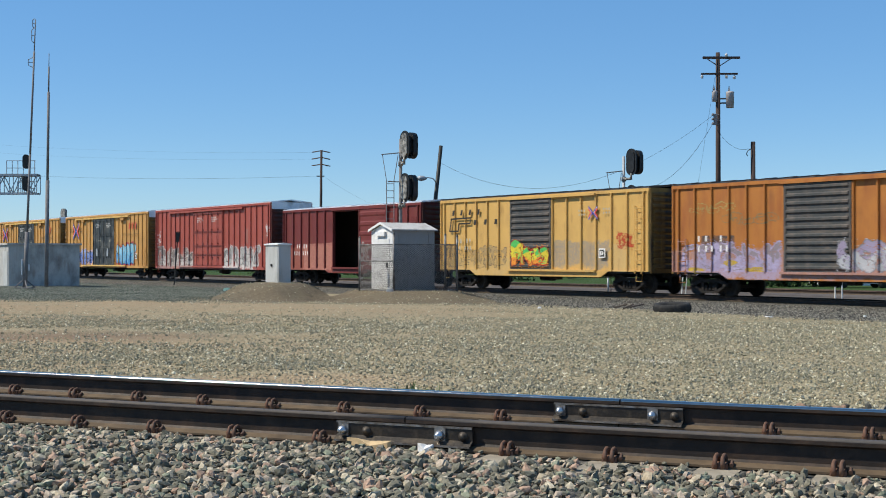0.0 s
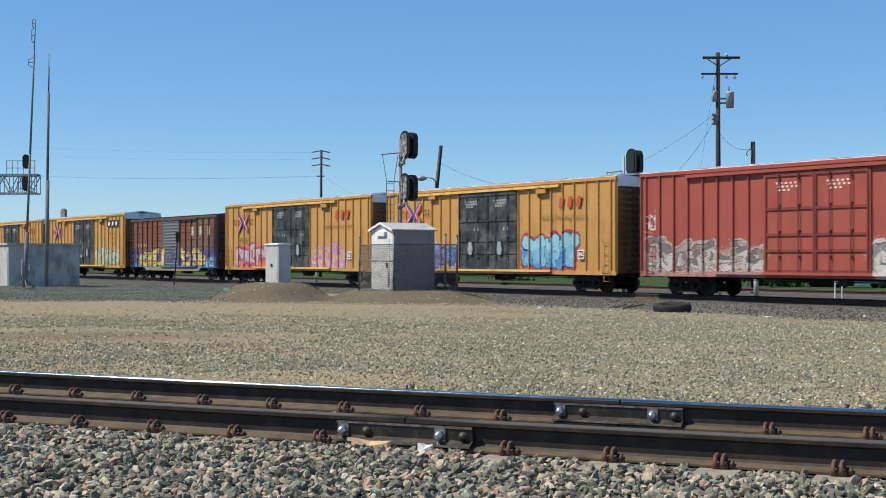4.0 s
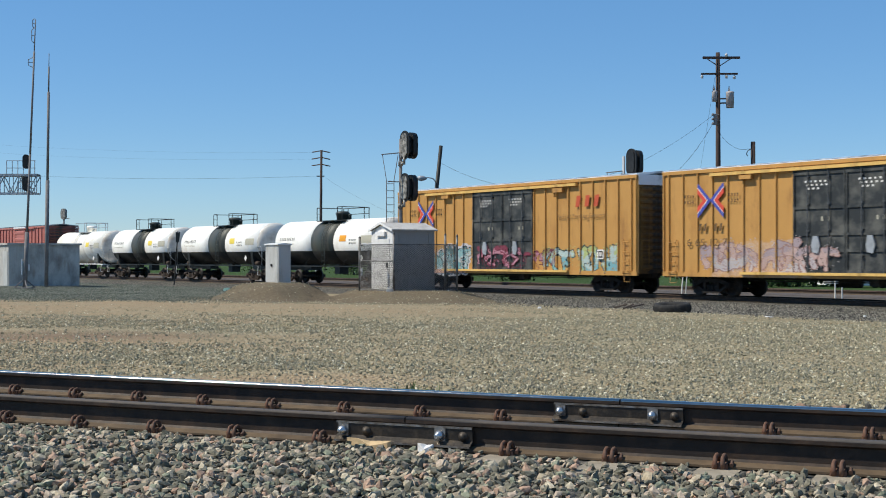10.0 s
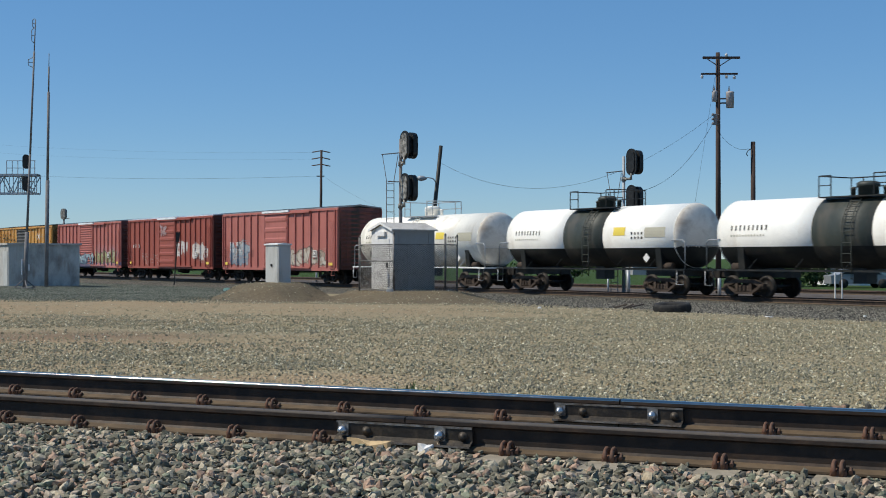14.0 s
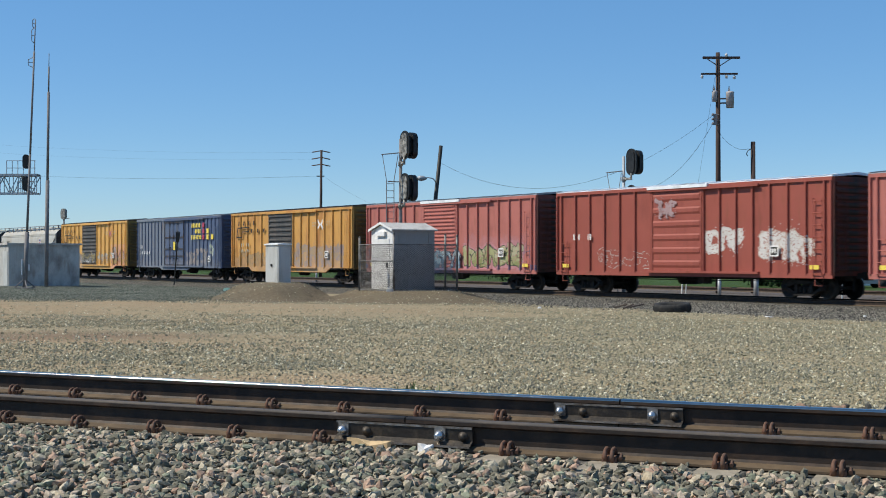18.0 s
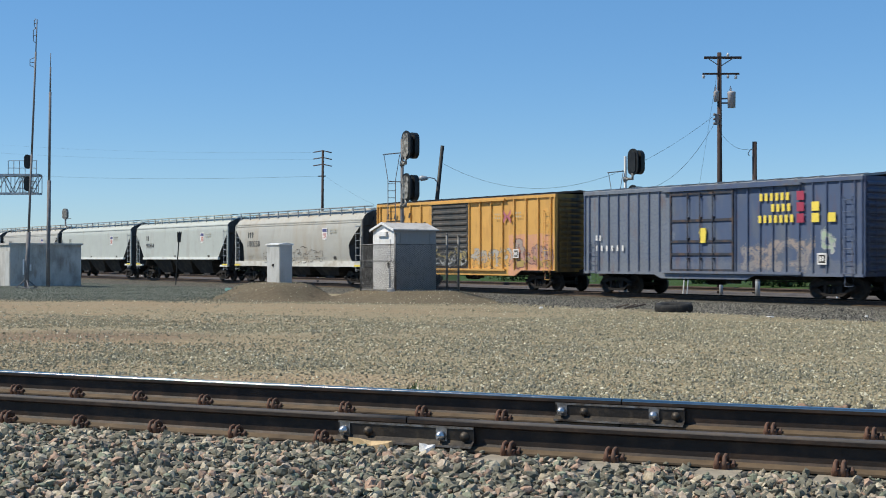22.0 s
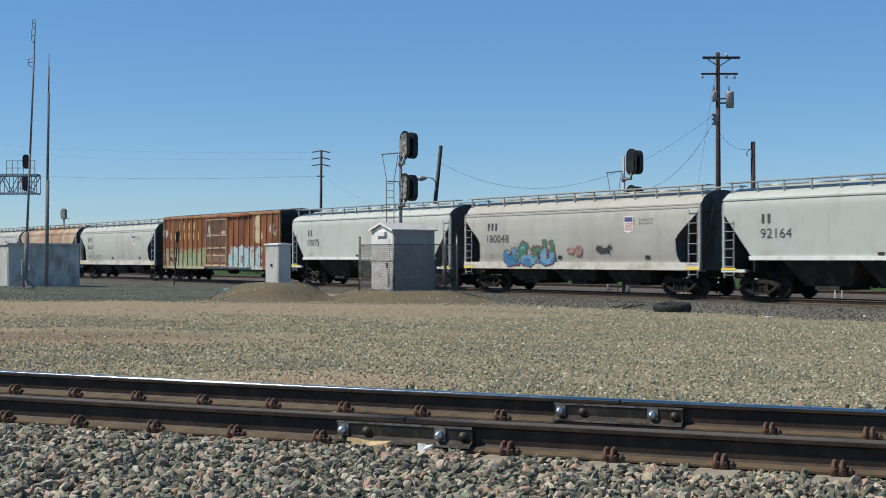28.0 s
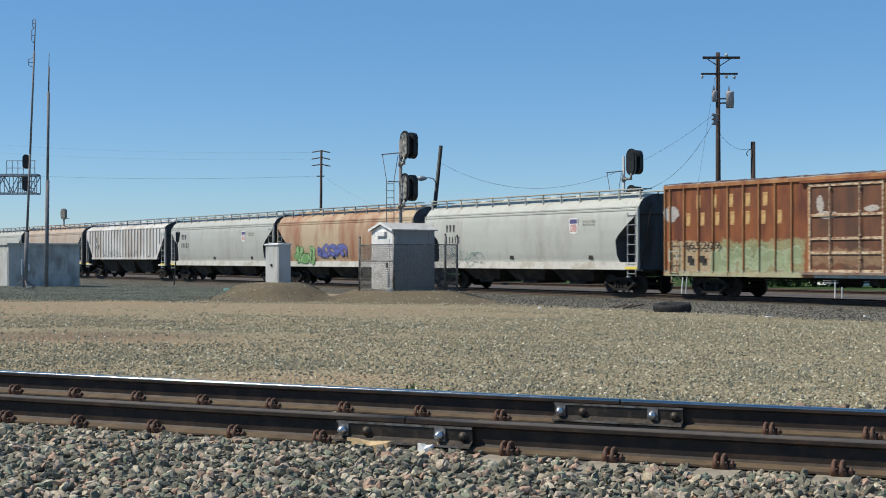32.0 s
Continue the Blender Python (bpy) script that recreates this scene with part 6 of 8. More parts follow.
    graffiti(car, d1 + 3.7, hl - 0.2, 0.9, 2.6, 4, [(0.52, 0.28, 0.22), (0.45, 0.33, 0.12), (0.5, 0.3, 0.26), (0.42, 0.34, 0.3)], (0.2, 0.1, 0.09), 122, dr, label="pink, ochre and green graffiti", thick=0.1)
    graffiti(car, d0, d1, 1.1, 2.2, 5, [(0.5, 0.5, 0.48), (0.4, 0.32, 0.14)], (0.1, 0.1, 0.09), 123, lambda x: P + 0.135, label="pale spray-painted strokes on the door", thick=0.06)
    graffiti(car, -hl + 3.2, d0 - 0.1, 0.95, 2.1, 3, [(0.35, 0.32, 0.3)], (0.2, 0.15, 0.12), 124, dr, label="grey patched paint", thick=0.14)
    # rusty brown car further back
    h = 9.31
    pt = paint_of("rusty_orange_brown_paint", (0.27, 0.096, 0.036), (0.12, 0.042, 0.026), [(-h + 2.6, -h + 7.4, 0.6, 2.25, (0.33, 0.37, 0.2), 0.35, 0.8), (-h + 0.2, -h + 3.1, 0.95, 2.25, (0.5, 0.42, 0.27), 0.12, 0.8), (-h + 3.2, -h + 5.6, 1.3, 2.1, (0.13, 0.2, 0.1), 0.4, 0.6), (1.9, 6.6, 0.6, 2.3, (0.5, 0.6, 0.58), 0.45, 0.9),
                  (-h, h, 0.6, 1.1, (0.3, 0.3, 0.26), 0.3, 0.6), (7.6, h, 0.6, 2.1, (0.45, 0.25, 0.22), 0.3, 0.6)], 0.75)
    dp = paint_of("rusty_door_paint", (0.17, 0.075, 0.04), (0.09, 0.05, 0.035), [(-1.6, 1.7, 1.2, 1.9, (0.36, 0.24, 0.14), 0.3, 0.6)], 0.75)
    # the post paint is lightened: highlights of the posts' lit edges are in it
    car, hl, dr, d0, d1, P = boxcar("rusty orange-brown boxcar with green and blue graffiti", 37.087, 35.676, pt, surface("roof_flaking_white", (0.55, 0.5, 0.45), 0.7, alt=(0.24, 0.1, 0.05), scale=2.5, amount=0.8), M_black, (7.64, 10.93), dp, sill_kind="straight", eave=4.52, sill=0.86, step=0.82, rib=(0.08, 0.07), truck=7.05, post_paint=paint_of("rust_post_paint_lit", (0.42, 0.22, 0.095), (0.24, 0.085, 0.038), [(-h + 0.2, -h + 7.4, 0.6, 2.2, (0.4, 0.42, 0.27), 0.2, 0.7), (1.9, 6.9, 0.6, 2.4, (0.45, 0.55, 0.55), 0.3, 0.6), (-1.5, 6.9, 0.5, 1.08, (0.48, 0.6, 0.58), 0.2, 0.85), (-9.3, -2.0, 0.5, 1.08, (0.4, 0.42, 0.28), 0.25, 0.7)], 0.7))
    door = plug_door(car, d0, d1, 1.02, 4.3, P, dp, 2, "rust-stained flush door with flaking white paint", rib_paint=surface("flaking_pale_frame", (0.62, 0.5, 0.34), 0.7, alt=(0.24, 0.1, 0.05), scale=5, amount=0.7, streak=0.4))
    door_track(car, d0 - 0.4, d1 + 3.6, 0.93, 4.31, P, pt)
    f = lambda x: P + 0.072
    bars(car, -hl + 1.75, 3.55, 5, 0.42, 0.52, 0.46, M_letter_ochre, lambda x: P + 0.002, name="trade_mark", label="worn ochre trade-mark blocks")
    bars(car, -hl + 1.2, 2.85, 7, 0.38, 0.52, 0.42, M_letter_ochre, lambda x: P + 0.002, name="trade_mark")
    lettering(car, "465209", -hl + 1.15, 1.9, 0.3, M_letter, -P - 0.08, 1.5, "dark painted number")
    bars(car, -hl + 1.3, 1.35, 2, 0.5, 0.28, 0.2, M_letter, f)
    graffiti(car, d1 + 0.1, hl - 2.5, 0.75, 2.6, 6, [(0.44, 0.6, 0.6), (0.56, 0.66, 0.62), (0.52, 0.62, 0.68)], (0.3, 0.42, 0.44), 131, dr, halo=(0.33, 0.07, 0.05), label="sky-blue block graffiti edged in red", thick=0.13, line=0.03)
    daub(car, [(hl - 3.2, 3.05, 0.62, 0.5), (hl - 3.25, 3.85, 0.42, 0.5)], (0.72, 0.56, 0.36), 135, dr, "cream patch of old paint")
    daub(car, [(-hl + 0.4, 3.35, 0.45, 0.32)], (0.5, 0.47, 0.44), 136, dr, "pale patch of old paint")
    daub(car, [(d0 + 0.5, 3.5, 0.16, 0.34), (d0 + 0.85, 3.12, 0.5, 0.13), (d1 - 0.5, 3.3, 0.3, 0.12)], (0.56, 0.5, 0.44), 137, lambda x: P + 0.062, "flaking white paint on the door")
    graffiti(car, -hl + 2.6, d0 - 0.4, 0.8, 2.2, 4, [(0.4, 0.46, 0.28), (0.32, 0.38, 0.22)], (0.46, 0.5, 0.34), 132, dr, label="pale green faded graffiti", thick=0.2)
    graffiti(car, hl - 1.6, hl - 0.4, 2.9, 3.9, 2, [(0.55, 0.5, 0.48), None], (0.6, 0.56, 0.52), 133, dr, label="white tag", thick=0.06, line=0.02)


front_part()
middle_part()
rear_part()


# ---- tank cars ----
M_tank_white = surface("tank_white", (0.97, 0.95, 0.89), 0.35, alt=(0.8, 0.75, 0.66), scale=0.8, amount=0.15, streak=3, spec=0.4)
# Stained white, with the right heads' shade put into its colour.
M_tank_end = surface("tank_white_stained_shaded", (0.66, 0.62, 0.56), 0.5, alt=(0.4, 0.34, 0.28), scale=1.2, amount=0.55)
M_tank_grey = surface("tank_white_grimy", (0.9, 0.87, 0.79), 0.4, alt=(0.66, 0.58, 0.47), scale=0.9, amount=0.3, streak=4)
M_band = surface("tank_band_dark", (0.042, 0.05, 0.044), 0.5, alt=(0.09, 0.085, 0.07), scale=1.5, amount=0.5, streak=4)
M_tank_black = surface("tank_black", (0.016, 0.018, 0.018), 0.45, alt=(0.04, 0.036, 0.03), scale=1.5, amount=0.5)


def tank_car(label, left, right, kind, tone, seed):
    car, hl = car_at("tank_car", label, left, right, "tank cars")
    R, zc = 1.36, 2.5
    hd = 0.46
    n = 80
    banded = kind == "banded"
    bw = 1.35
    bx = -0.1

    def shell(name, prof, mats, label=""):
        b = bmesh.new()
        low = lambda k, i: 1 if 0.5 * (prof[k][1] + prof[min(k + 1, len(prof) - 1)][1]) * math.sin(6.2832 * (i + 0.5) / n) < -0.36 * R else 0
        lathe(b, prof, n, "x", low if banded else None, (0, 0, zc))
        return part(name, b, mats, car, label)

    head = [(hd * math.sin(a), R * math.cos(a)) for a in np.linspace(0, 1.5707, 22)]
    xe = hl - hd
    white = M_tank_white if banded else M_tank_grey
    if banded:
        shell("tank_shell", [(-xe, R), (-xe * 0.5, R), (bx - bw, R)], [white, M_tank_black], "white upper and black lower shell")
        shell("tank_shell", [(bx + bw, R), (xe * 0.5, R), (xe, R)], [white, M_tank_black], "white upper and black lower shell")
        shell("tank_band", [(bx - bw, R + 0.006), (bx, R + 0.006), (bx + bw, R + 0.006)], [M_band, M_tank_black], "dark grey spill band round the middle")
    else:
        shell("tank_shell", [(-xe, R), (0, R), (xe, R)], [white, white])
    # only the right head takes the darker, shade-toned white
    for sx in (-1, 1):
        shell("tank_head", [(sx * (xe + a), max(r, 0.0)) for a, r in head], [M_tank_end if sx > 0 else white, M_tank_black if banded else white], "stained domed end; the right one also toned for shade")
    for x in (-xe, xe):
        b = bmesh.new()
        lathe(b, [(x - 0.012, R), (x - 0.012, R + 0.01), (x + 0.012, R + 0.01), (x + 0.012, R)], n, "x", None, (0, 0, zc))
        part("weld_seam", b, white, car)
    # manway and platform
    b = bmesh.new()
    mx = bx + (0.15 if banded else -0.2)
    lathe(b, [(zc + R - 0.1, 0.38), (zc + R + 0.28, 0.38), (zc + R + 0.3, 0.43), (zc + R + 0.42, 0.43), (zc + R + 0.5, 0.3), (zc + R + 0.52, 0.0)], 16, "z", None, (mx, 0, 0))
    for dx in (-0.75, 0.7):
        lathe(b, [(zc + R - 0.1, 0.09), (zc + R + 0.22, 0.09), (zc + R + 0.24, 0.12), (zc + R + 0.3, 0.1), (zc + R + 0.34, 0.0)], 10, "z", None, (mx + dx, 0.1, 0))
    part("manway", b, M_band if banded else white, car)
    b = bmesh.new()
    pl = 1.5 if banded else 1.35
    rail_mat = M_black if banded else M_galv
    box(b, mx - pl, mx + pl, -0.95, -0.55, zc + R - 0.1, zc + R - 0.05)
    box(b, mx - pl, mx + pl, 0.55, 0.95, zc + R - 0.1, zc + R - 0.05)
    part("platform", b, rail_mat, car)
    b = bmesh.new()
    zt = zc + R + 0.72
    for sy in (-0.93, 0.93):
        for x in (mx - pl, mx - pl + 0.55, mx + pl - 0.55, mx + pl):
            tube(b, (x, sy, zc + R - 0.1), (x, sy, zt), 0.025, n=5)
        for x0, x1 in (((mx - pl, mx - pl + 0.55), (mx + pl - 0.55, mx + pl)) if sy < 0 else ((mx - pl, mx + pl),)):
            tube(b, (x0, sy, zt), (x1, sy, zt), 0.025, n=5)
            tube(b, (x0, sy, zt - 0.36), (x1, sy, zt - 0.36), 0.02, n=5)
    for x in (mx - pl, mx + pl):
        tube(b, (x, -0.93, zt), (x, 0.93, zt), 0.025, n=5)
    part("platform_railing", b, rail_mat, car)
    # ladder bent over the shell
    b = bmesh.new()
    lx = mx - (0.05 if banded else 0.35)
    arc = [(-(R + 0.1) * math.sin(a), zc + (R + 0.1) * math.cos(a)) for a in np.linspace(0.55, 1.57, 8)] + [(-(R + 0.1), 1.7), (-(R + 0.08), 0.75)]
    for dx in (0, 0.42):
        path_tube(b, [(lx + dx, y, z) for y, z in arc], 0.022, 5)
    for (y0, z0), (y1, z1) in zip(arc[:-1], arc[1:]):
        k = max(1, int(math.hypot(y1 - y0, z1 - z0) / 0.3))
        for i in range(k):
            t = i / k
            tube(b, (lx, y0 + (y1 - y0) * t, z0 + (z1 - z0) * t), (lx + 0.42, y0 + (y1 - y0) * t, z0 + (z1 - z0) * t), 0.015, n=5)
    part("ladder", b, M_band if banded else M_white, car)
    # sills, saddles, end platforms
    trim = M_tank_black if banded else M_white
    for sx in (-1, 1):
        b = bmesh.new()
        x0, x1 = sorted((sx * (hl - 3.2), sx * (hl + 0.25)))
        box(b, x0, x1, -0.3, 0.3, 0.78, 1.08)
        xs = sx * (hl - 1.5)
        prism(b, [(-1.15, 1.05), (1.15, 1.05), (1.25, 1.95), (-1.25, 1.95)], xs - 0.16, xs + 0.16, "x")
        part("saddle", b, M_tank_black, car)
        b = bmesh.new()
        xa, xb = sorted((sx * (hl - 0.35), sx * (hl + 0.28)))
        box(b, xa, xb, -1.45, 1.45, 1.02, 1.08)
        part("end_platform", b, trim, car)
        b = bmesh.new()
        xr = sx * (hl + 0.2)
        for sy in (-1.35, 1.35):
            path_tube(b, [(xr, sy, 1.08), (xr, sy, 2.15), (xr - sx * 0.12, sy, 2.28), (xr - sx * 0.75, sy, 2.28)], 0.025, 5)
        tube(b, (xr, -1.35, 2.05), (xr, 1.35, 2.05), 0.022, n=5)
        path_tube(b, [(xr, -1.42, 1.05), (xr, -1.45, 0.45), (xr - sx * 0.4, -1.45, 0.45), (xr - sx * 0.4, -1.42, 1.05)], 0.02, 5)
        part("handrail", b, M_galv if not banded else M_lamp_grey, car)
        b = bmesh.new()
        lathe(b, [(-0.3, 0.0), (-0.3, 0.16), (0.3, 0.16), (0.3, 0.0)], 10, "x", None, (sx * (hl - 1.2), -0.95, 1.2))
        part("brake_reservoir", b, M_truck_dusty, car)
    for sy in (-1, 1):
        b = bmesh.new()
        ya, yb = sorted((sy * 1.36, sy * 1.42))
        box(b, -hl + 0.2, hl - 0.2, ya, yb, 1.03, 1.1)
        for x in np.linspace(-hl + 2.0, hl - 2.0, 5):
            tube(b, (x, sy * 1.39, 1.06), (x + 0.3, sy * 1.2, 1.5), 0.02, n=5)
        part("side_rail", b, M_tank_black if banded else M_white, car)
    # stencils, placards
    def on(x0, z0, n_, w, h, gap, mat, label=""):
        y = -math.sqrt(max(0.05, R * R - (z0 + h / 2 - zc) ** 2))
        for i in range(n_):
            b = bmesh.new()
            xa = x0 + i * (w + gap) + (0.2 * w if n_ > 1 else 0)
            for k in range(3):
                za, zb = z0 + h * k / 3, z0 + h * (k + 1) / 3
                ya = -math.sqrt(max(0.05, R * R - (za - zc) ** 2)) - 0.012
                yb = -math.sqrt(max(0.05, R * R - (zb - zc) ** 2)) - 0.012
                b.faces.new([b.verts.new(q) for q in ((xa, ya, za), (xa + w * (0.55 if n_ > 1 else 1), ya, za), (xa + w * (0.55 if n_ > 1 else 1), yb, zb), (xa, yb, zb))])
            part("stencil", b, mat, car, label)
    on(-hl + 1.1, 2.62, 9, 0.12, 0.2, 0.1, M_letter, "black number bars")
    on(-hl + 1.1, 2.38, 12, 0.1, 0.08, 0.05, M_letter_grey)
    on(bx + bw + 0.7, 2.52, 1, 0.75, 0.36, 0.1, M_letter_yellow if seed != 0 else plain("orange_stencil", (0.8, 0.35, 0.03)), "yellow stencil panel")
    on(bx + bw + 1.8, 2.55, 4, 0.16, 0.1, 0.05, M_letter)
    on(bx + bw + 1.8, 2.36, 4, 0.16, 0.1, 0.05, M_letter)
    on(hl - hd - 1.75, 2.42, 1, 1.25, 0.42, 0.1, M_letter_grey, "grey stencil panel")
    b = bmesh.new()
    px, pz = hl - 2.0, 1.55
    prism(b, [(px - 0.2, pz), (px, pz - 0.2), (px + 0.2, pz), (px, pz + 0.2)], -1.44, -1.42)
    part("placard", b, M_letter_white, car, "white diamond placard")
    b = bmesh.new()
    box(b, bx - 0.3, bx + 0.3, -0.3, 0.3, 0.6, 1.25)
    part("outlet", b, M_tank_black, car)
    running_gear(car, hl, hl - 1.5, tone, coupler=0.55)


tank_car("white tank car with a dark middle band and black belly", 17.78, 16.79, "banded", "dusty", 0)
tank_car("white tank car with a dark middle band and black belly", 18.898, 17.905, "banded", "dusty", 1)
tank_car("white tank car with a dark middle band and black belly", 19.947, 19.02, "banded", "dusty", 2)
tank_car("grimy plain white tank car with pale sills", 20.99, 20.066, "plain", "dusty", 3)


# ---- covered hoppers ----
# Dark grey with the shade of the hopper ends put into it.
M_hopper_end = surface("hopper_end_shade_grey", (0.1, 0.105, 0.11), 0.7, alt=(0.05, 0.048, 0.045), scale=1.2, amount=0.6, streak=3)


def hopper(label, left, right, base, alt, style, seed, text=True, emblem=True, sill_paint=None, amount=0.4, tags=(), number=""):
    car, hl = car_at("covered_hopper", label, left, right, "covered hoppers")
    pt = surface("hopper_paint", base, 0.5, rust=0.22, alt=alt, scale=0.8, amount=amount, streak=5, grain=0.07, bump=0.04)
    sp = sill_paint or pt
    low = 1.3 if style == "round" else 1.5
    # half section: upright lower side, rounding in to the roof
    if style == "round":
        sec = [(1.42, low), (1.5, 1.7), (1.55, 2.3), (1.555, 2.9), (1.5, 3.45), (1.4, 3.75), (1.28, 3.95), (1.12, 4.1), (0.6, 4.3), (0.0, 4.34)]
    else:
        sec = [(1.5, low), (1.5, 1.8), (1.5, 2.3), (1.5, 2.9), (1.5, 3.5), (1.47, 3.85), (1.36, 3.97), (1.15, 4.1), (0.6, 4.3), (0.0, 4.34)]

    def inset(z):
        if style == "round":
            return float(np.interp(z, [1.3, 1.5, 1.75, 2.3, 2.45, 3.45], [1.12, 1.28, 1.34, 1.36, 1.28, 0.05]))
        return float(np.interp(z, [1.5, 3.3], [1.6, 0.05]))
    zs = []
    for (y0, z0), (y1, z1) in zip(sec[:-1], sec[1:]):
        k = 3 if z1 < 3.6 else 1
        zs += [(y0 + (y1 - y0) * i / k, z0 + (z1 - z0) * i / k) for i in range(k)]
    zs.append(sec[-1])
    ring = [(-y, z) for y, z in zs] + [(y, z) for y, z in zs[-2::-1]]
    b = bmesh.new()
    cols = []
    for f in (-1, -0.75, -0.5, -0.25, 0, 0.25, 0.5, 0.75, 1):
        cols.append([b.verts.new((f * (hl - inset(z)), y, z)) for y, z in ring])
    for c0, c1 in zip(cols[:-1], cols[1:]):
        for i in range(len(ring) - 1):
            b.faces.new((c0[i], c1[i], c1[i + 1], c0[i + 1])).smooth = True
    m = len(ring)
    for c in (cols[0], cols[-1]):
        for i in range(m // 2):
            f = b.faces.new((c[i], c[i + 1], c[m - 2 - i], c[m - 1 - i])) if i < m // 2 - 1 else b.faces.new((c[i], c[i + 1], c[i + 2]))
            f.material_index = 1
    for e in b.edges:
        if len({f.material_index for f in e.link_faces}) > 1:
            e.smooth = False
    part("body", b, [pt, M_hopper_end], car)

    def side_y(z):
        return float(np.interp(z, [s[1] for s in sec], [s[0] for s in sec]))
    # upright weld seams or pressed ribs
    if style == "ribbed":
        for x in np.arange(-hl + 0.9, hl - 0.5, 0.62):
            lo = max(1.5, 3.7 - (hl - abs(x) - 0.1) * 1.2)
            b = bmesh.new()
            prism(b, [(x - 0.05, -1.49), (x - 0.03, -1.57), (x + 0.03, -1.57), (x + 0.05, -1.49)], lo, 3.8, "z")
            part("rib", b, pt, car)
    else:
        b = bmesh.new()
        for x in np.linspace(-hl * 0.72, hl * 0.72, 5):
            for (z0, z1) in ((1.4, 2.0), (2.0, 2.6), (2.6, 3.2), (3.2, 3.7)):
                if hl - inset(z0) > abs(x):
                    ya, yb = side_y(z0) + 0.006, side_y(z1) + 0.006
                    b.faces.new([b.verts.new(q) for q in ((x - 0.012, -ya, z0), (x + 0.012, -ya, z0), (x + 0.012, -yb, z1), (x - 0.012, -yb, z1))])
        part("weld_seam", b, pt, car)
    # roof edge moulding
    b = bmesh.new()
    for sy in (-1, 1):
        for z in ((3.62, 3.74) if style == "round" else (3.82,)):
            y = side_y(z)
            ya, yb = sorted((sy * (y - 0.02), sy * (y + 0.035)))
            box(b, -hl + 0.03, hl - 0.03, ya, yb, z - 0.03, z + 0.03)
    part("side_moulding", b, pt, car)
    # running board on brackets, hatches
    b = bmesh.new()
    for sy in (-1, 1):
        ya, yb = sorted((sy * 0.72, sy * 1.22))
        box(b, -hl - 0.05, hl + 0.05, ya, yb, 4.5, 4.54)
        for x in np.linspace(-hl + 0.2, hl - 0.2, 13):
            prism(b, [(sy * 1.2, 4.5), (sy * 1.14, 4.5), (sy * 1.1, 4.08), (sy * 1.18, 4.05)], x - 0.02, x + 0.02, "x")
    part("running_board", b, M_galv if seed % 2 else pt, car)
    b = bmesh.new()
    lathe(b, [(4.28, 0.3), (4.44, 0.3), (4.48, 0.2), (4.49, 0.0)], 12, "z")
    hatch = mesh_of("roof_hatch", b, pt)
    for x in np.linspace(-hl + 1.6, hl - 1.6, 8):
        piece("roof_hatch", hatch, car, (x, 0, 0))
    b = bmesh.new()
    box(b, -hl + 0.8, hl - 0.8, -0.4, 0.4, 4.28, 4.38)
    part("hatch_trough", b, pt, car)
    # side sill, end posts, ladders, platforms
    full = style == "round"
    for sy in (-1, 1):
        b = bmesh.new()
        ya, yb = sorted((sy * 1.38, sy * 1.53))
        if full:
            box(b, -hl, hl, ya, yb, 1.04, 1.36)
        else:
            box(b, -hl + 1.45, hl - 1.45, ya - 0.03 * (sy < 0), yb, 1.46, 1.62)
            box(b, -hl - 0.02, -hl + 1.2, ya, yb, 0.98, 1.1)
            box(b, hl - 1.2, hl + 0.02, ya, yb, 0.98, 1.1)
        part("side_sill", b, sp, car, "pale side sill")
        for sx in (-1, 1):
            b = bmesh.new()
            x0, x1 = sorted((sx * hl, sx * (hl - 0.09)))
            ya, yb = sorted((sy * 1.4, sy * 1.5))
            box(b, x0, x1, ya, yb, 1.0, 3.7)
            part("end_post", b, pt, car)
            if sy < 0:
                lad = part("ladder", ladder_mesh(0.5, 2.75 if sx > 0 else 2.3, 7), M_galv, car)
                lad.location = (sx * hl - (0.62 if sx > 0 else -0.12), -1.46, 0.75)
                b = bmesh.new()
                box(b, min(sx * hl, sx * (hl - 0.75)), max(sx * hl, sx * (hl - 0.75)), -1.545, -1.53, 1.06, 1.16)
                part("reflector", b, M_letter_yellow, car, "yellow reflector strip")
    for sx in (-1, 1):
        b = bmesh.new()
        x0, x1 = sorted((sx * (hl - 1.3), sx * (hl + 0.2)))
        box(b, x0, x1, -1.4, 1.4, 0.98, 1.06)
        for sy in (-1, 1):
            path_tube(b, [(sx * hl, sy * 1.3, 1.05), (sx * hl, sy * 0.7, 3.9)], 0.03, 5)
        lathe(b, [(-0.3, 0.0), (-0.3, 0.17), (0.3, 0.17), (0.3, 0.0)], 10, "y", None, (sx * (hl - 0.6), 0.3, 1.35))
        box(b, *sorted((sx * (hl - 0.2), sx * (hl - 2.6))), -0.28, 0.28, 0.74, 1.0)
        # dark plate added to fill the open end
        x0, x1 = sorted((sx * (hl - 1.5), sx * (hl - 1.45)))
        box(b, x0, x1, -1.3, 1.3, 1.0, 2.3)
        part("end_platform", b, M_under, car)
        # added dark web and sheet close the open end and stand for its shade
        b = bmesh.new()
        prism(b, [(sx * (hl - 1.5), 1.06), (sx * (hl - 0.07), 1.06), (sx * (hl - 0.07), 3.3)], -0.02, 0.02)
        part("end_shade_web", b, M_hopper_end, car)
        b = bmesh.new()
        box(b, *sorted((sx * (hl - 0.16), sx * (hl - 0.12))), -1.38, 1.38, 1.06, 3.6)
        part("end_shade_sheet", b, M_hopper_end, car)
    # hopper bays
    nb = 3
    span = 2 * (hl - 2.9)
    w = span / nb
    for i in range(nb):
        b = bmesh.new()
        xc = -span / 2 + (i + 0.5) * w
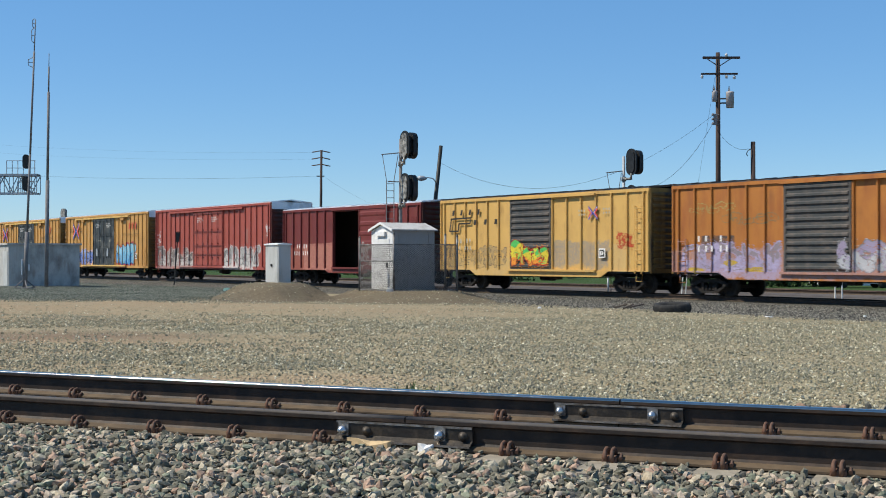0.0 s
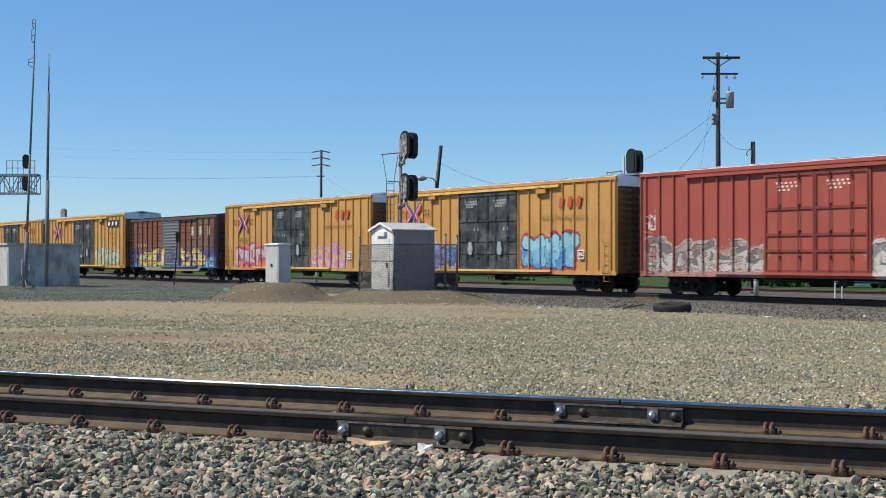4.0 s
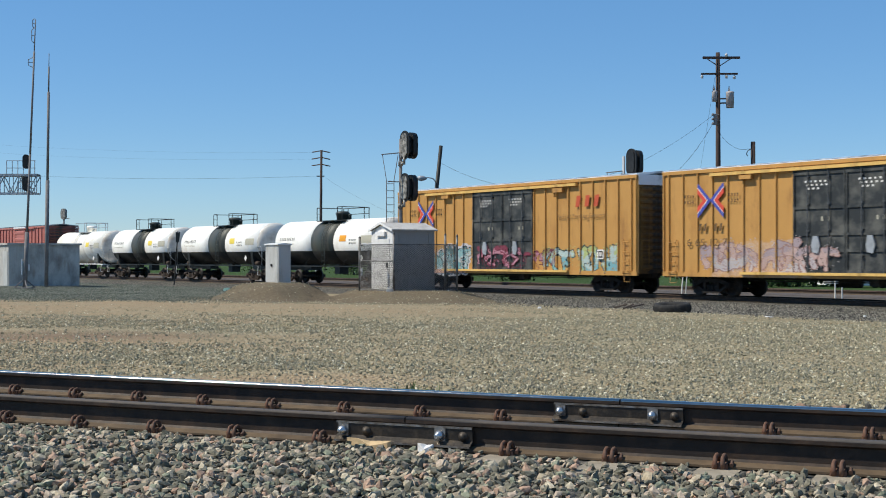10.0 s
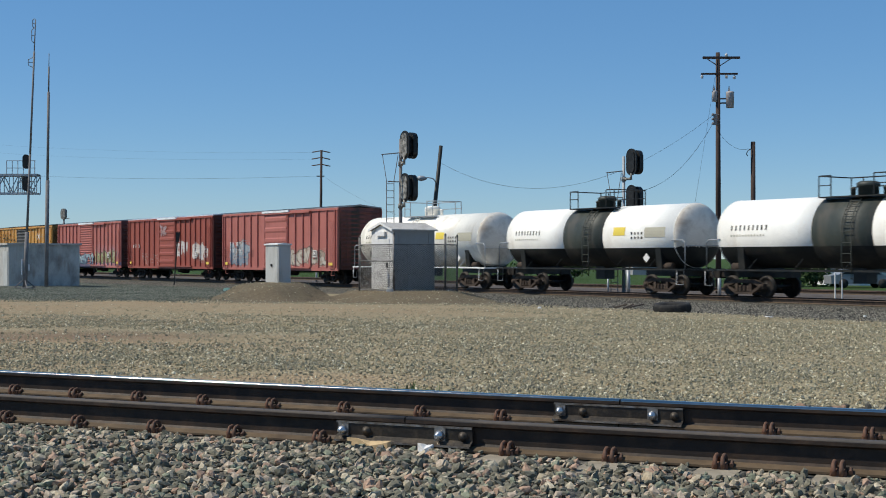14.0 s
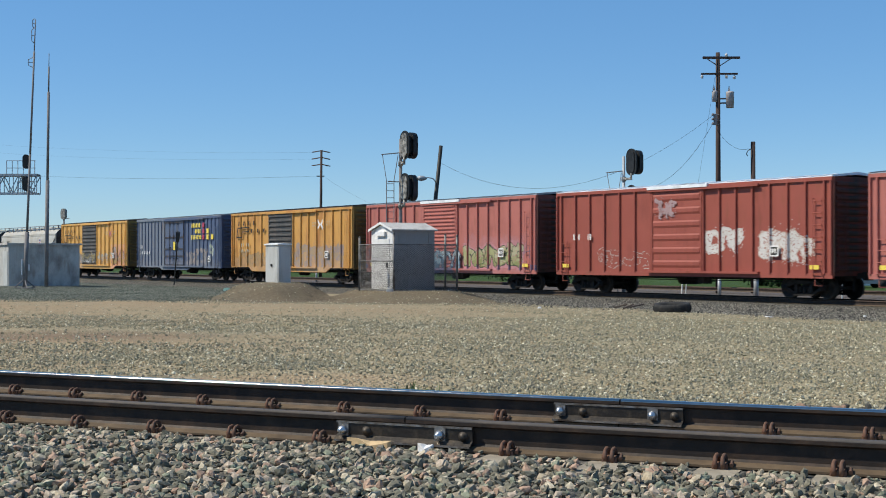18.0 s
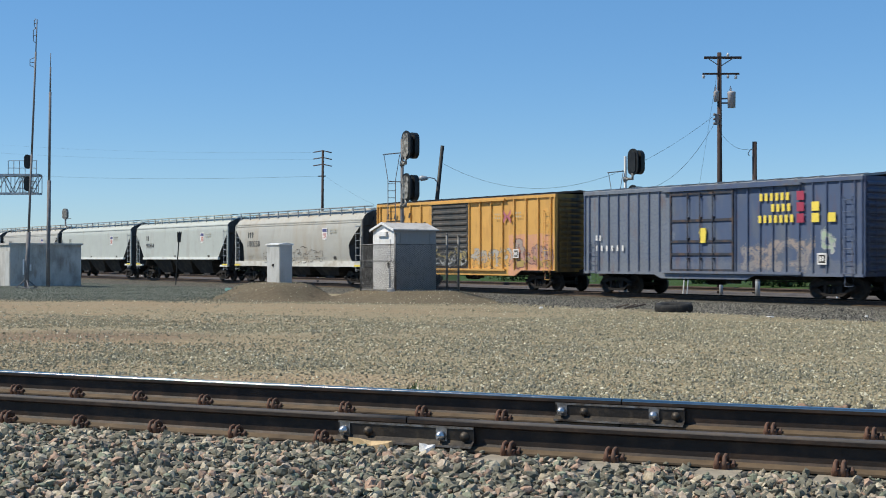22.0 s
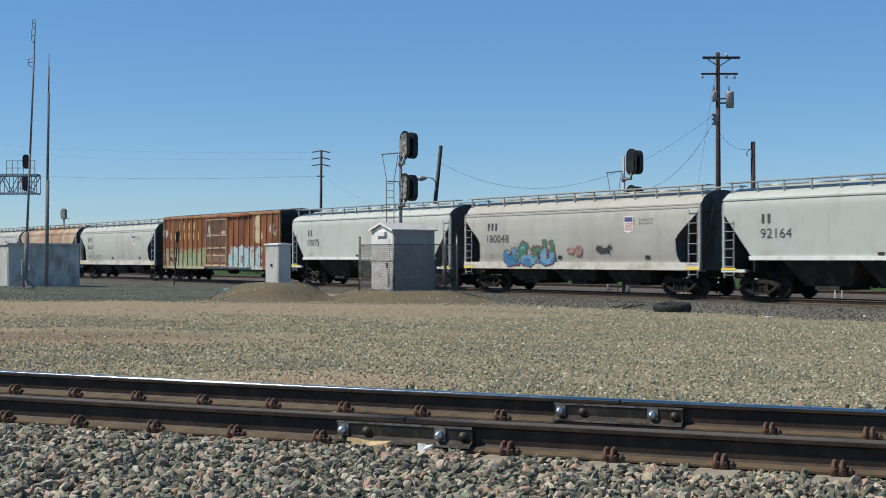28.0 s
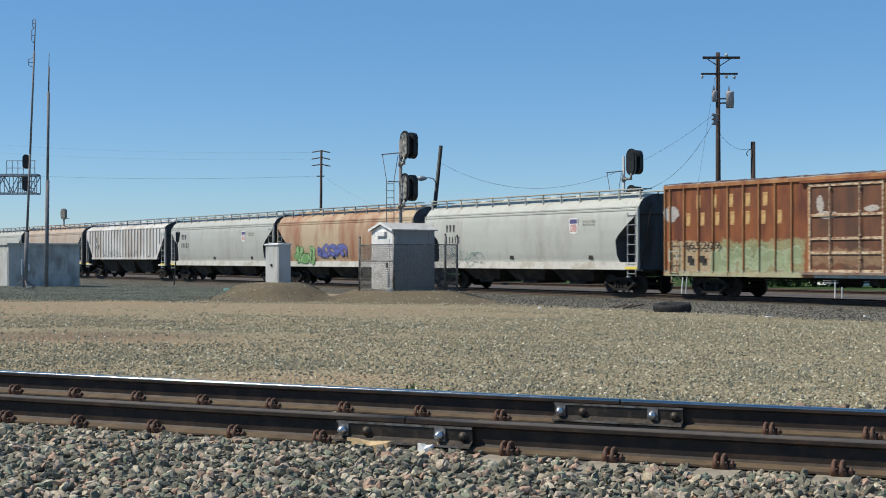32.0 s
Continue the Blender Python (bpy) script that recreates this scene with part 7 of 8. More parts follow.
        a = [(xc - w / 2 + 0.02, low), (xc + w / 2 - 0.02, low), (xc + w * 0.3, 0.5), (xc - w * 0.3, 0.5)]
        v0 = [b.verts.new((x, -1.4 if z > 1 else -0.85, z)) for x, z in a]
        v1 = [b.verts.new((x, 1.4 if z > 1 else 0.85, z)) for x, z in a]
        b.faces.new(v0)
        b.faces.new(v1[::-1])
        for k in range(4):
            b.faces.new((v0[k], v1[k], v1[(k + 1) % 4], v0[(k + 1) % 4]))
        box(b, xc - 0.55, xc + 0.55, -0.9, 0.9, 0.36, 0.5)
        part("hopper_bay", b, M_under, car)
    # writing and emblem
    dr = lambda x, z=2.6: side_y(z)
    if text:
        y = side_y(3.0) + 0.004
        bars(car, -hl + 2.0, 2.86, 3 if style == "round" else 2, 0.24, 0.37, 0.06, M_letter_soft, lambda x: y)
        if number:
            lettering(car, number, -hl + 2.0, 2.3, 0.37, M_letter_soft, -side_y(2.48) - 0.014, 1.1, "dark painted number")
        else:
            bars(car, -hl + 2.0, 2.3, 5, 0.18, 0.34, 0.09, M_letter_soft, lambda x: side_y(2.48) + 0.004)
        for k in range(3):
            bars(car, -hl + 2.0, 1.78 - 0.09 * k, 9 - 2 * k, 0.07, 0.05, 0.05, M_letter_grey, lambda x: side_y(1.75) + 0.004)
    if emblem:
        x = hl - 4.4
        y = -(side_y(2.75) + 0.012)
        flat_shape(car, "emblem", [([(x, 2.68), (x + 0.25, 2.62), (x + 0.5, 2.68), (x + 0.56, 3.1), (x + 0.53, 3.34), (x - 0.03, 3.34), (x - 0.06, 3.1)], 2)], [None, None, M_letter_white], y + 0.004, "faded shield emblem")
        flat_shape(car, "emblem", [([(x + 0.05 + 0.09 * i, 2.72), (x + 0.1 + 0.09 * i, 2.72), (x + 0.1 + 0.09 * i, 3.06), (x + 0.05 + 0.09 * i, 3.06)], 0) for i in range(5)] + [([(x - 0.01, 3.1), (x + 0.51, 3.1), (x + 0.49, 3.29), (x + 0.01, 3.29)], 1)],
                   [M_shield_red, M_shield_blue], y)
        for z in (3.16, 3.0):
            bars(car, x + 0.85, z, 6, 0.1, 0.1, 0.05, M_letter_grey, lambda q: -y)
    b = bmesh.new()
    for x in (hl - 3.2, -hl * 0.1):
        box(b, x, x + 0.3, -side_y(1.6) - 0.012, -side_y(1.6) + 0.05, 1.5, 1.75)
    part("stencil_plate", b, M_letter, car)
    for (x0, x1, z0, z1, n_, fills, edge, tlabel, thick) in tags:
        graffiti(car, x0 - hl, x1 - hl, z0, z1, n_, fills, edge, seed * 7 + int(x0 * 3), lambda x: 1.545 if style == "round" else 1.52, label=tlabel, thick=thick, line=0.03 if fills[0] is None else 0.045)
    running_gear(car, hl, hl - 1.55, coupler=0.15)
    return car


GREY, PALEGREY, TAN = (0.44, 0.44, 0.4), (0.45, 0.475, 0.44), (0.47, 0.36, 0.24)
SILL_W = surface("pale_sill_paint", (0.62, 0.6, 0.54), 0.5, alt=(0.42, 0.37, 0.29), scale=1.5, amount=0.5, grain=0.1)
SILL_B = surface("bright_sill_paint", (0.74, 0.76, 0.72), 0.45, alt=(0.55, 0.53, 0.48), scale=1.5, amount=0.35, grain=0.1)
WARM = (0.42, 0.41, 0.37)


def hoppers():
    dim = (0.36, 0.34, 0.31)
    hopper("weathered grey covered hopper with outlined graffiti", 30.18, 28.94, WARM, (0.38, 0.33, 0.26), "round", 1, sill_paint=SILL_W,
           tags=[(4.1, 7.2, 1.06, 2.2, 5, [None], (0.2, 0.17, 0.14), "thin dark outlined graffiti", 0.13), (7.6, 12.0, 1.06, 2.4, 5, [None], (0.13, 0.11, 0.095), "dark outlined graffiti", 0.16)], number="180058")
    hopper("pale grey covered hopper with black bays", 31.506, 30.268, PALEGREY, dim, "flat", 2, sill_paint=SILL_B, amount=0.16, number="99804")
    hopper("pale grey covered hopper with black bays", 32.838, 31.6, PALEGREY, (0.42, 0.43, 0.43), "flat", 3, sill_paint=SILL_B, amount=0.16, number="92164")
    hopper("weathered grey covered hopper with blue graffiti", 34.167, 32.93, WARM, (0.36, 0.34, 0.31), "round", 4, sill_paint=SILL_W,
           tags=[(3.3, 7.2, 1.02, 2.55, 4, [(0.06, 0.22, 0.42), (0.17, 0.36, 0.52), (0.07, 0.22, 0.14)], (0.2, 0.04, 0.05), "blue, green and red block graffiti", 0.13), (8.0, 9.2, 1.6, 2.2, 3, [(0.4, 0.24, 0.21), None], (0.4, 0.2, 0.17), "faint red tag", 0.07),
                 (10.0, 11.2, 1.7, 2.2, 5, [(0.05, 0.05, 0.05)], (0.06, 0.06, 0.06), "small black tag", 0.04)], number="180048")
    hopper("pale grey covered hopper with black bays", 35.555, 34.263, (0.49, 0.51, 0.475), dim, "flat", 5, sill_paint=SILL_B, amount=0.2, number="10075")
    hopper("pale grey covered hopper with teal graffiti", 38.44, 37.206, (0.46, 0.47, 0.43), dim, "round", 6, sill_paint=SILL_W, amount=0.3,
           tags=[(2.3, 5.2, 1.05, 2.3, 4, [None], (0.12, 0.24, 0.24), "thin teal outlined graffiti", 0.14)])
    hopper("rust-stained tan covered hopper with green and blue graffiti", 39.705, 38.53, TAN, (0.3, 0.13, 0.07), "round", 7, False, False, SILL_W, 0.55,
           tags=[(1.7, 5.0, 1.05, 2.5, 3, [(0.2, 0.4, 0.14), (0.3, 0.5, 0.22)], (0.05, 0.1, 0.04), "green block graffiti", 0.15), (5.2, 8.8, 1.5, 2.6, 4, [(0.14, 0.16, 0.42)], (0.08, 0.09, 0.25), "dark blue graffiti", 0.1)])
    hopper("grey covered hopper with a long pale sill", 40.975, 39.746, (0.43, 0.435, 0.4), dim, "round", 8, sill_paint=SILL_W, amount=0.35)
    hopper("dirty white ribbed covered hopper", 42.33, 41.06, (0.6, 0.58, 0.55), (0.38, 0.32, 0.27), "ribbed", 9, True, False, None, 0.5,
           tags=[(4.0, 8.0, 1.4, 2.3, 6, [None], (0.18, 0.15, 0.14), "dark scrawled graffiti", 0.1), (8.4, 11.5, 1.4, 2.2, 4, [None], (0.3, 0.24, 0.2), "faded scrawled graffiti", 0.12)])
    hopper("faded tan covered hopper", 43.6, 42.42, (0.44, 0.36, 0.285), (0.36, 0.25, 0.18), "round", 10, False, False, SILL_W, 0.4)
    hopper("plain weathered grey covered hopper", 44.93, 43.7, GREY, dim, "round", 11, False, False, SILL_W, 0.35)


hoppers()


# ---- lineside things ----
def spot(px, depth):
    """X of a place that far ahead, from its bearing in thousandths of the half width."""
    return (px - 784.0) / 2352.0 * depth


def up(py, depth):
    return 1.52 - (py - 458.0) / 2352.0 * depth


# Dark wall, pale front: the hut's shaded and sunlit sides are put into colour.
M_bung_shaded = surface("bungalow_wall_shaded", (0.33, 0.322, 0.3), 0.6, metal=0.1, alt=(0.28, 0.265, 0.24), scale=1.6, amount=0.5, streak=3)
M_front_lit = surface("bungalow_front_lit", (0.74, 0.73, 0.71), 0.5, alt=(0.55, 0.53, 0.5), scale=1.5, amount=0.45, streak=3)
M_shed = surface("shed_grey_steel", (0.5, 0.485, 0.45), 0.6, metal=0.05, alt=(0.3, 0.28, 0.255), scale=1.3, amount=0.6, streak=1.5, grain=0.18, rust=0.35)
M_shed_roof = surface("shed_pale_roof", (0.5, 0.48, 0.45), 0.7, alt=(0.36, 0.33, 0.3), scale=2, amount=0.5)
M_cabinet = surface("cabinet_grey_paint", (0.48, 0.48, 0.46), 0.5, alt=(0.34, 0.33, 0.3), scale=2.5, amount=0.5, streak=3)
M_signal = surface("signal_black", (0.012, 0.013, 0.014), 0.45, alt=(0.03, 0.03, 0.03), scale=4)
M_housing = surface("signal_housing_grey", (0.4, 0.385, 0.35), 0.5, metal=0.1, alt=(0.07, 0.067, 0.06), scale=7, amount=0.85)
M_mast = surface("mast_grey", (0.17, 0.16, 0.16), 0.8, alt=(0.25, 0.24, 0.235), scale=4, amount=0.5)
M_fence = surface("fence_dull_steel", (0.13, 0.127, 0.12), 0.6, metal=0.4, alt=(0.26, 0.25, 0.24), scale=5, amount=0.5)
M_concrete_pale = surface("concrete_pale", (0.5, 0.47, 0.42), 0.9, alt=(0.4, 0.37, 0.33), scale=5, amount=0.5)
M_transformer = surface("transformer_grey", (0.42, 0.4, 0.4), 0.5, alt=(0.34, 0.3, 0.28), scale=3, amount=0.4)
M_porcelain = plain("porcelain_pale", (0.6, 0.58, 0.56), 0.3)
TURNED = Matrix.Rotation(radians(TURN), 4, "Z")     # square with the train's track


def slab(bm, corner, a, b, za, zb, mat=0):
    """An upright-sided block on a corner with two edges a and b."""
    ps = [corner, corner + a, corner + a + b, corner + b]
    lo = [bm.verts.new((p.x, p.y, za)) for p in ps]
    hi = [bm.verts.new((p.x, p.y, zb)) for p in ps]
    bm.faces.new(lo[::-1]).material_index = mat
    bm.faces.new(hi).material_index = mat
    for i in range(4):
        bm.faces.new((lo[i], lo[(i + 1) % 4], hi[(i + 1) % 4], hi[i])).material_index = mat


def bungalow():
    """A signal hut: gabled, its door in the sunlit end. Built in its own space: x along the track, y away."""
    W, L, H = 1.63, 2.05, 2.48
    c = Vector((-2.04, 54.0, 0)) - DIR * (W / 2)
    base = 0.2
    hut = thing("signal_hut", None, None, Matrix.Translation((c.x, c.y, base)) @ TURNED, "grey metal signal hut with a shallow gabled roof on a mound", "hut")
    b = bmesh.new()
    prism(b, [(-W / 2, 0), (W / 2, 0), (W / 2, H), (0, H + 0.26), (-W / 2, H)], 0, L, "y")
    part("wall", b, M_bung_shaded, hut)
    for sx in (-1, 1):
        b = bmesh.new()
        prism(b, [(0, H + 0.275), (sx * (W / 2 + 0.1), H - 0.015), (sx * (W / 2 + 0.1), H + 0.035), (0, H + 0.33)], -0.1, L + 0.1, "y")
        part("roof_sheet", b, M_shed_roof, hut)
        b = bmesh.new()
        prism(b, [(0, H + 0.25), (sx * (W / 2 + 0.11), H - 0.05), (sx * (W / 2 + 0.11), H + 0.04), (0, H + 0.34)], -0.125, -0.103, "y")
        part("gable_trim", b, M_white, hut, "white gable trim")
    # thin panel added to carry the sunlit tone of the front
    b = bmesh.new()
    prism(b, [(-W / 2, 0.02), (W / 2, 0.02), (W / 2, H - 0.02), (0, H + 0.23), (-W / 2, H - 0.02)], -0.012, -0.004, "y")
    part("lit_front_panel", b, M_front_lit, hut, "whitish front panel added for the sunlit tone")
    b = bmesh.new()
    box(b, -0.58, 0.58, -0.035, -0.013, 0.06, 2.14)
    d = part("door", b, M_front_lit, hut, "whitish metal door in the sunlit tone")
    b = bmesh.new()
    box(b, 0.42, 0.5, -0.09, -0.03, 0.95, 1.15)
    part("handle", b, M_black, d)
    b = bmesh.new()
    box(b, -0.66, 0.66, -0.02, 0.02, 1.2, 1.26)
    part("strap", b, M_fence, hut)
    b = bmesh.new()
    box(b, -0.35, 0.35, -0.12, 0.0, 2.24, 2.42)
    part("vent_hood", b, M_front_lit, hut)
    b = bmesh.new()
    for y in (0.3, 1.75):
        box(b, W / 2, W / 2 + 0.03, y - 0.015, y + 0.015, H - 0.5, H - 0.12)
    box(b, W / 2, W / 2 + 0.014, 0.72, 1.5, 0.15, 1.9)
    part("side_plate", b, M_bung_shaded, hut)
    b = bmesh.new()
    box(b, -W / 2 - 0.12, W / 2 + 0.12, -0.15, L + 0.12, -0.25, 0.0)
    part("footing", b, M_concrete_pale, hut)


def fence():
    c = Vector((-1.92, 52.0, 0))
    a, o = DIR * -2.6, OUT * 3.02
    f = thing("chain_link_fence", None, None, Matrix(), "dull steel chain-link fence round the hut", "fence")
    corners = [c, c + a, c + a + o * 1.45, c + o * 1.45, c + o]
    posts = [(c, 2.28), (c + a, 2.2), (c + o * 0.81, 2.28), (c + o, 2.28), (c + a + o, 2.1)]
    for p, h in posts:
        b = bmesh.new()
        z0 = gz(p.x, p.y) - 0.15
        tube(b, (p.x, p.y, z0), (p.x, p.y, z0 + h + 0.1), 0.045, n=8)
        tube(b, (p.x, p.y, z0 + h + 0.1), (p.x, p.y, z0 + h + 0.16), 0.055, 0.02, n=8)
        part("post", b, M_fence, f)
    for p, q in ((c, c + a), (c, c + o)):
        for z in (2.08, 0.25) + ((1.42,) if q == c + a else ()):
            b = bmesh.new()
            tube(b, (p.x, p.y, z), (q.x, q.y, z), 0.022, n=6)
            part("fence_rail", b, M_fence, f)
        b = bmesh.new()
        n = int((q - p).length / 0.075)
        h = 1.83
        for i in range(-24, n):
            for s in (-1, 1):
                t0, t1 = i / n, (i + 24.4) / n
                z0, z1 = (0.25, 0.25 + h) if s > 0 else (0.25 + h, 0.25)
                ta, tb = max(0.0, t0), min(1.0, t1)
                if tb <= ta:
                    continue
                za, zb = z0 + (z1 - z0) * (ta - t0) / (t1 - t0), z0 + (z1 - z0) * (tb - t0) / (t1 - t0)
                A, B = p + (q - p) * ta, p + (q - p) * tb
                tube(b, (A.x, A.y, za), (B.x, B.y, zb), 0.0066, n=3)
        tagged(part("wire_mesh", b, M_fence, f), kind="stuff")


def cabinet():
    W, L, H = 1.15, 0.55, 1.6
    c = Vector((spot(493, 54), 54.0, 0)) - DIR * (W / 2)
    cab = thing("relay_cabinet", None, None, Matrix.Translation((c.x, c.y, 0.47)) @ TURNED, "pale grey steel relay cabinet standing on a dirt mound", "cabinet")
    b = bmesh.new()
    box(b, -W / 2, W / 2, 0, L, 0, H)
    part("body", b, M_cabinet, cab)
    b = bmesh.new()
    prism(b, [(-0.06, H), (L + 0.05, H), (L + 0.05, H + 0.05), (L / 2, H + 0.09), (-0.06, H + 0.05)], -W / 2 - 0.04, W / 2 + 0.04, "x")
    part("lid", b, M_white, cab, "white lid")
    b = bmesh.new()
    box(b, -W / 2 + 0.05, W / 2 - 0.05, -0.02, 0.0, 0.06, H - 0.06)
    d = part("door", b, M_cabinet, cab)
    b = bmesh.new()
    lathe(b, [(-0.07, 0.0), (-0.07, 0.05), (-0.02, 0.06)], 10, "y", None, (0.02, 0, 0.78))
    part("handle", b, M_black, d)
    b = bmesh.new()
    box(b, -W / 2 - 0.08, W / 2 + 0.08, -0.1, L + 0.08, -0.3, 0.0)
    part("footing", b, M_concrete_pale, cab)


def shed():
    L, D, H = 4.1, 6.0, 2.36
    Y = 75.0
    corner = Vector((spot(15, Y), Y, 0))
    z0 = gz(corner.x + 1, corner.y) - 0.02
    sh = thing("long_shed", None, None, Matrix.Translation((corner.x, corner.y, z0)) @ TURNED, "low grey metal shed with a flat pale roof", "shed")
    b = bmesh.new()
    box(b, -D, 0, 0, L, 0, H)
    part("wall", b, M_shed, sh)
    b = bmesh.new()
    box(b, -D - 0.1, 0.1, -0.1, L + 0.1, H + 0.004, H + 0.1)
    part("roof", b, M_shed_roof, sh)
    for y in np.arange(0.5, L, 0.5):
        b = bmesh.new()
        box(b, 0.0, 0.008, y - 0.012, y + 0.012, 0.02, H - 0.02)
        part("wall_seam", b, M_shed, sh)
    b = bmesh.new()
    box(b, -0.9, -0.1, -0.03, 0.0, 0.05, 2.0)
    part("door", b, M_cabinet, sh)
    b = bmesh.new()
    box(b, 0.0, 0.02, 1.1, 1.2, 0.9, 1.25)
    part("notice", b, M_white, sh, "small white notice plate")


def antennas():
    Y = 67.8
    x = spot(44, Y)
    z0 = gz(x, Y)
    a = thing("antenna_mast", None, None, Matrix.Translation((x, Y, z0)), "tall thin leaning radio mast with folded dipoles", "antenna")
    lean = Vector((spot(62, Y) - x, 0, 13.75))
    pts = [Vector((0, 0, -0.1)), lean * 0.21, lean * 0.5, lean * 0.88]
    for i, (p, q, r) in enumerate(((pts[0], pts[1], 0.12), (pts[1], pts[2], 0.065), (pts[2], pts[3], 0.055), (pts[3], lean, 0.03))):
        b = bmesh.new()
        tube(b, p, q, r, r * 0.9, 8)
        part("tube", b, M_mast, a)
    for f, w, h in ((0.94, 0.16, 0.75), (0.985, 0.14, 0.5), (0.84, 0.28, 0.5)):
        b = bmesh.new()
        c = lean * f
        ring = [(c.x - 0.05, 0, c.z - h / 2), (c.x - w, 0, c.z - h / 2 + 0.1), (c.x - w, 0, c.z + h / 2 - 0.1), (c.x - 0.05, 0, c.z + h / 2)]
        path_tube(b, ring, 0.02, 5)
        tube(b, (c.x - w, 0, c.z), (c.x, 0, c.z), 0.018, n=5)
        part("dipole", b, M_mast, a)
    b = bmesh.new()
    for i in range(4):
        an = i * 1.57 + 0.5
        tube(b, (0, 0, 0.5), (0.55 * math.cos(an), 0.55 * math.sin(an), 0.02), 0.035, n=5)
    box(b, -0.35, 0.35, -0.35, 0.35, -0.1, 0.06)
    part("foot", b, M_mast, a)
    b = bmesh.new()
    box(b, -0.16, -0.1, -0.1, 0.1, 0.7, 1.5)
    part("notice", b, M_white, a, "narrow white notice")
    Y = 73.5
    x = spot(82, Y)
    m = thing("antenna_mast", None, None, Matrix.Translation((x, Y, gz(x, Y))), "tall slim grey whip mast beside the shed", "antenna")
    dx = (spot(86, Y) - x)
    hs = [-0.1, 5.9, 10.8, 12.2, 12.95]
    for k, r in enumerate((0.11, 0.075, 0.045, 0.02)):
        b = bmesh.new()
        tube(b, (dx * hs[k] / 12.7, 0, hs[k]), (dx * hs[k + 1] / 12.7, 0, hs[k + 1]), r, n=8)
        part("tube", b, M_mast, m)


def stadium(w, h, n=10):
    r = w / 2
    pts = []
    for i in range(n + 1):
        a = math.pi * i / n
        pts.append((r * math.cos(a), h / 2 - r + r * math.sin(a)))
    for i in range(n + 1):
        a = math.pi + math.pi * i / n
        pts.append((r * math.cos(a), -h / 2 + r + r * math.sin(a)))
    return pts


def signal_head(sig, z, off=(0.3, 0.0), w=0.66, h=1.25, back=None):
    """Facing local +y, with a grey housing behind and hooded lenses in front."""
    x, y = off
    b = bmesh.new()
    prism(b, [(px + x, pz + z) for px, pz in stadium(w, h)], y - 0.02, y + 0.02, "y")
    bk = part("backboard", b, M_signal, sig)
    b = bmesh.new()
    prism(b, [(px + x, pz + z) for px, pz in stadium(w * 0.66, h * 0.82)], y - 0.06, y - 0.021, "y")
    part("housing", b, back or M_housing, bk, "black housing" if back else "weathered grey housing")
    b = bmesh.new()
    prism(b, [(px + x, pz + z) for px, pz in stadium(w * 0.5, h * 0.7)], y + 0.021, y + 0.26, "y")
    prism(b, [(px + x, pz + z) for px, pz in stadium(w * 0.86, h * 0.9)], y + 0.261, y + 0.5, "y")
    part("hood", b, M_signal, bk)
    for k in (-1, 0, 1):
        b = bmesh.new()
        lathe(b, [(y + 0.49, 0.0), (y + 0.49, 0.115), (y + 0.56, 0.12), (y + 0.56, 0.1), (y + 0.51, 0.1)], 14, "y", None, (x, 0, z + k * 0.34))
        part("lens_hood", b, M_signal, bk)
    b = bmesh.new()
    tube(b, (0, 0, z - h / 2 - 0.15), (x, y - 0.02, z - h / 2 - 0.15), 0.06, n=8)
    tube(b, (x, y - 0.02, z - h / 2 - 0.2), (x, y - 0.02, z - h / 2 + 0.1), 0.05, n=8)
    lathe(b, [(-0.1, 0.11), (0.1, 0.11)], 10, "z", None, (0, 0, z - h / 2 - 0.15))
    part("bracket", b, M_housing, sig)


def signal(px, Y, top_py, heads, ladder_px, label, facing, ladder_top, lean=0.0):
    x = spot(px, Y)
    z0 = gz(x, Y)
    top = up(top_py, Y) - z0
    s = thing("railway_signal", None, None, Matrix.Translation((x, Y, z0)) @ Matrix.Rotation(facing, 4, "Z"), label, "signal", "railway signals")
    b = bmesh.new()
    tube(b, (0, 0, -0.2), (lean, 0, top), 0.085, 0.065, 12)
    part("mast", b, M_lamp_grey if px > 1000 else M_mast, s)
    b = bmesh.new()
    box(b, -0.3, 0.3, -0.3, 0.3, -0.2, 0.12)
    part("footing", b, M_concrete_pale, s)
    for py in heads:
        signal_head(s, up(py, Y) - z0, (0.5, 0.0) if px > 1000 else (0.3, 0.0), back=M_signal if px > 1000 else None)
    # ladder leaning beside the mast with a small stand at its head
    inv = Matrix.Rotation(-facing, 3, "Z")
    lx = Vector((spot(ladder_px, Y) - x, -0.25, 0))
    zt = up(ladder_top, Y) - z0
    lad = bmesh.new()
    for dx in (-0.16, 0.16):
        p0, p1 = inv @ (lx + Vector((dx, 0, 0))), inv @ (lx * 1.0 + Vector((dx * (1.0), 0, zt - 0.8)))
        tube(lad, (p0.x, p0.y, 0.0), (p1.x, p1.y, zt - 0.8), 0.02, n=5)
        p2 = inv @ (lx + Vector((dx * 2.1 + 0.0, 0, zt)))
        tube(lad, (p1.x, p1.y, zt - 0.8), (p2.x, p2.y, zt + 0.3), 0.016, n=5)
    z = 0.3
    while z < zt - 0.7:
        a, c = inv @ (lx + Vector((-0.16, 0, 0))), inv @ (lx + Vector((0.16, 0, 0)))
        tube(lad, (a.x, a.y, z), (c.x, c.y, z), 0.014, n=5)
        z += 0.3
    part("ladder", lad, M_mast, s)
    b = bmesh.new()
    for zz in (zt + 0.3, zt - 0.85, 2.6):
        a, c = inv @ (lx + Vector((-0.38 if zz > zt else -0.1, 0, 0))), Vector((0, 0, 0))
        tube(b, (a.x, a.y, zz), (c.x, c.y, zz + (0.1 if zz > zt else 0)), 0.025, n=5)
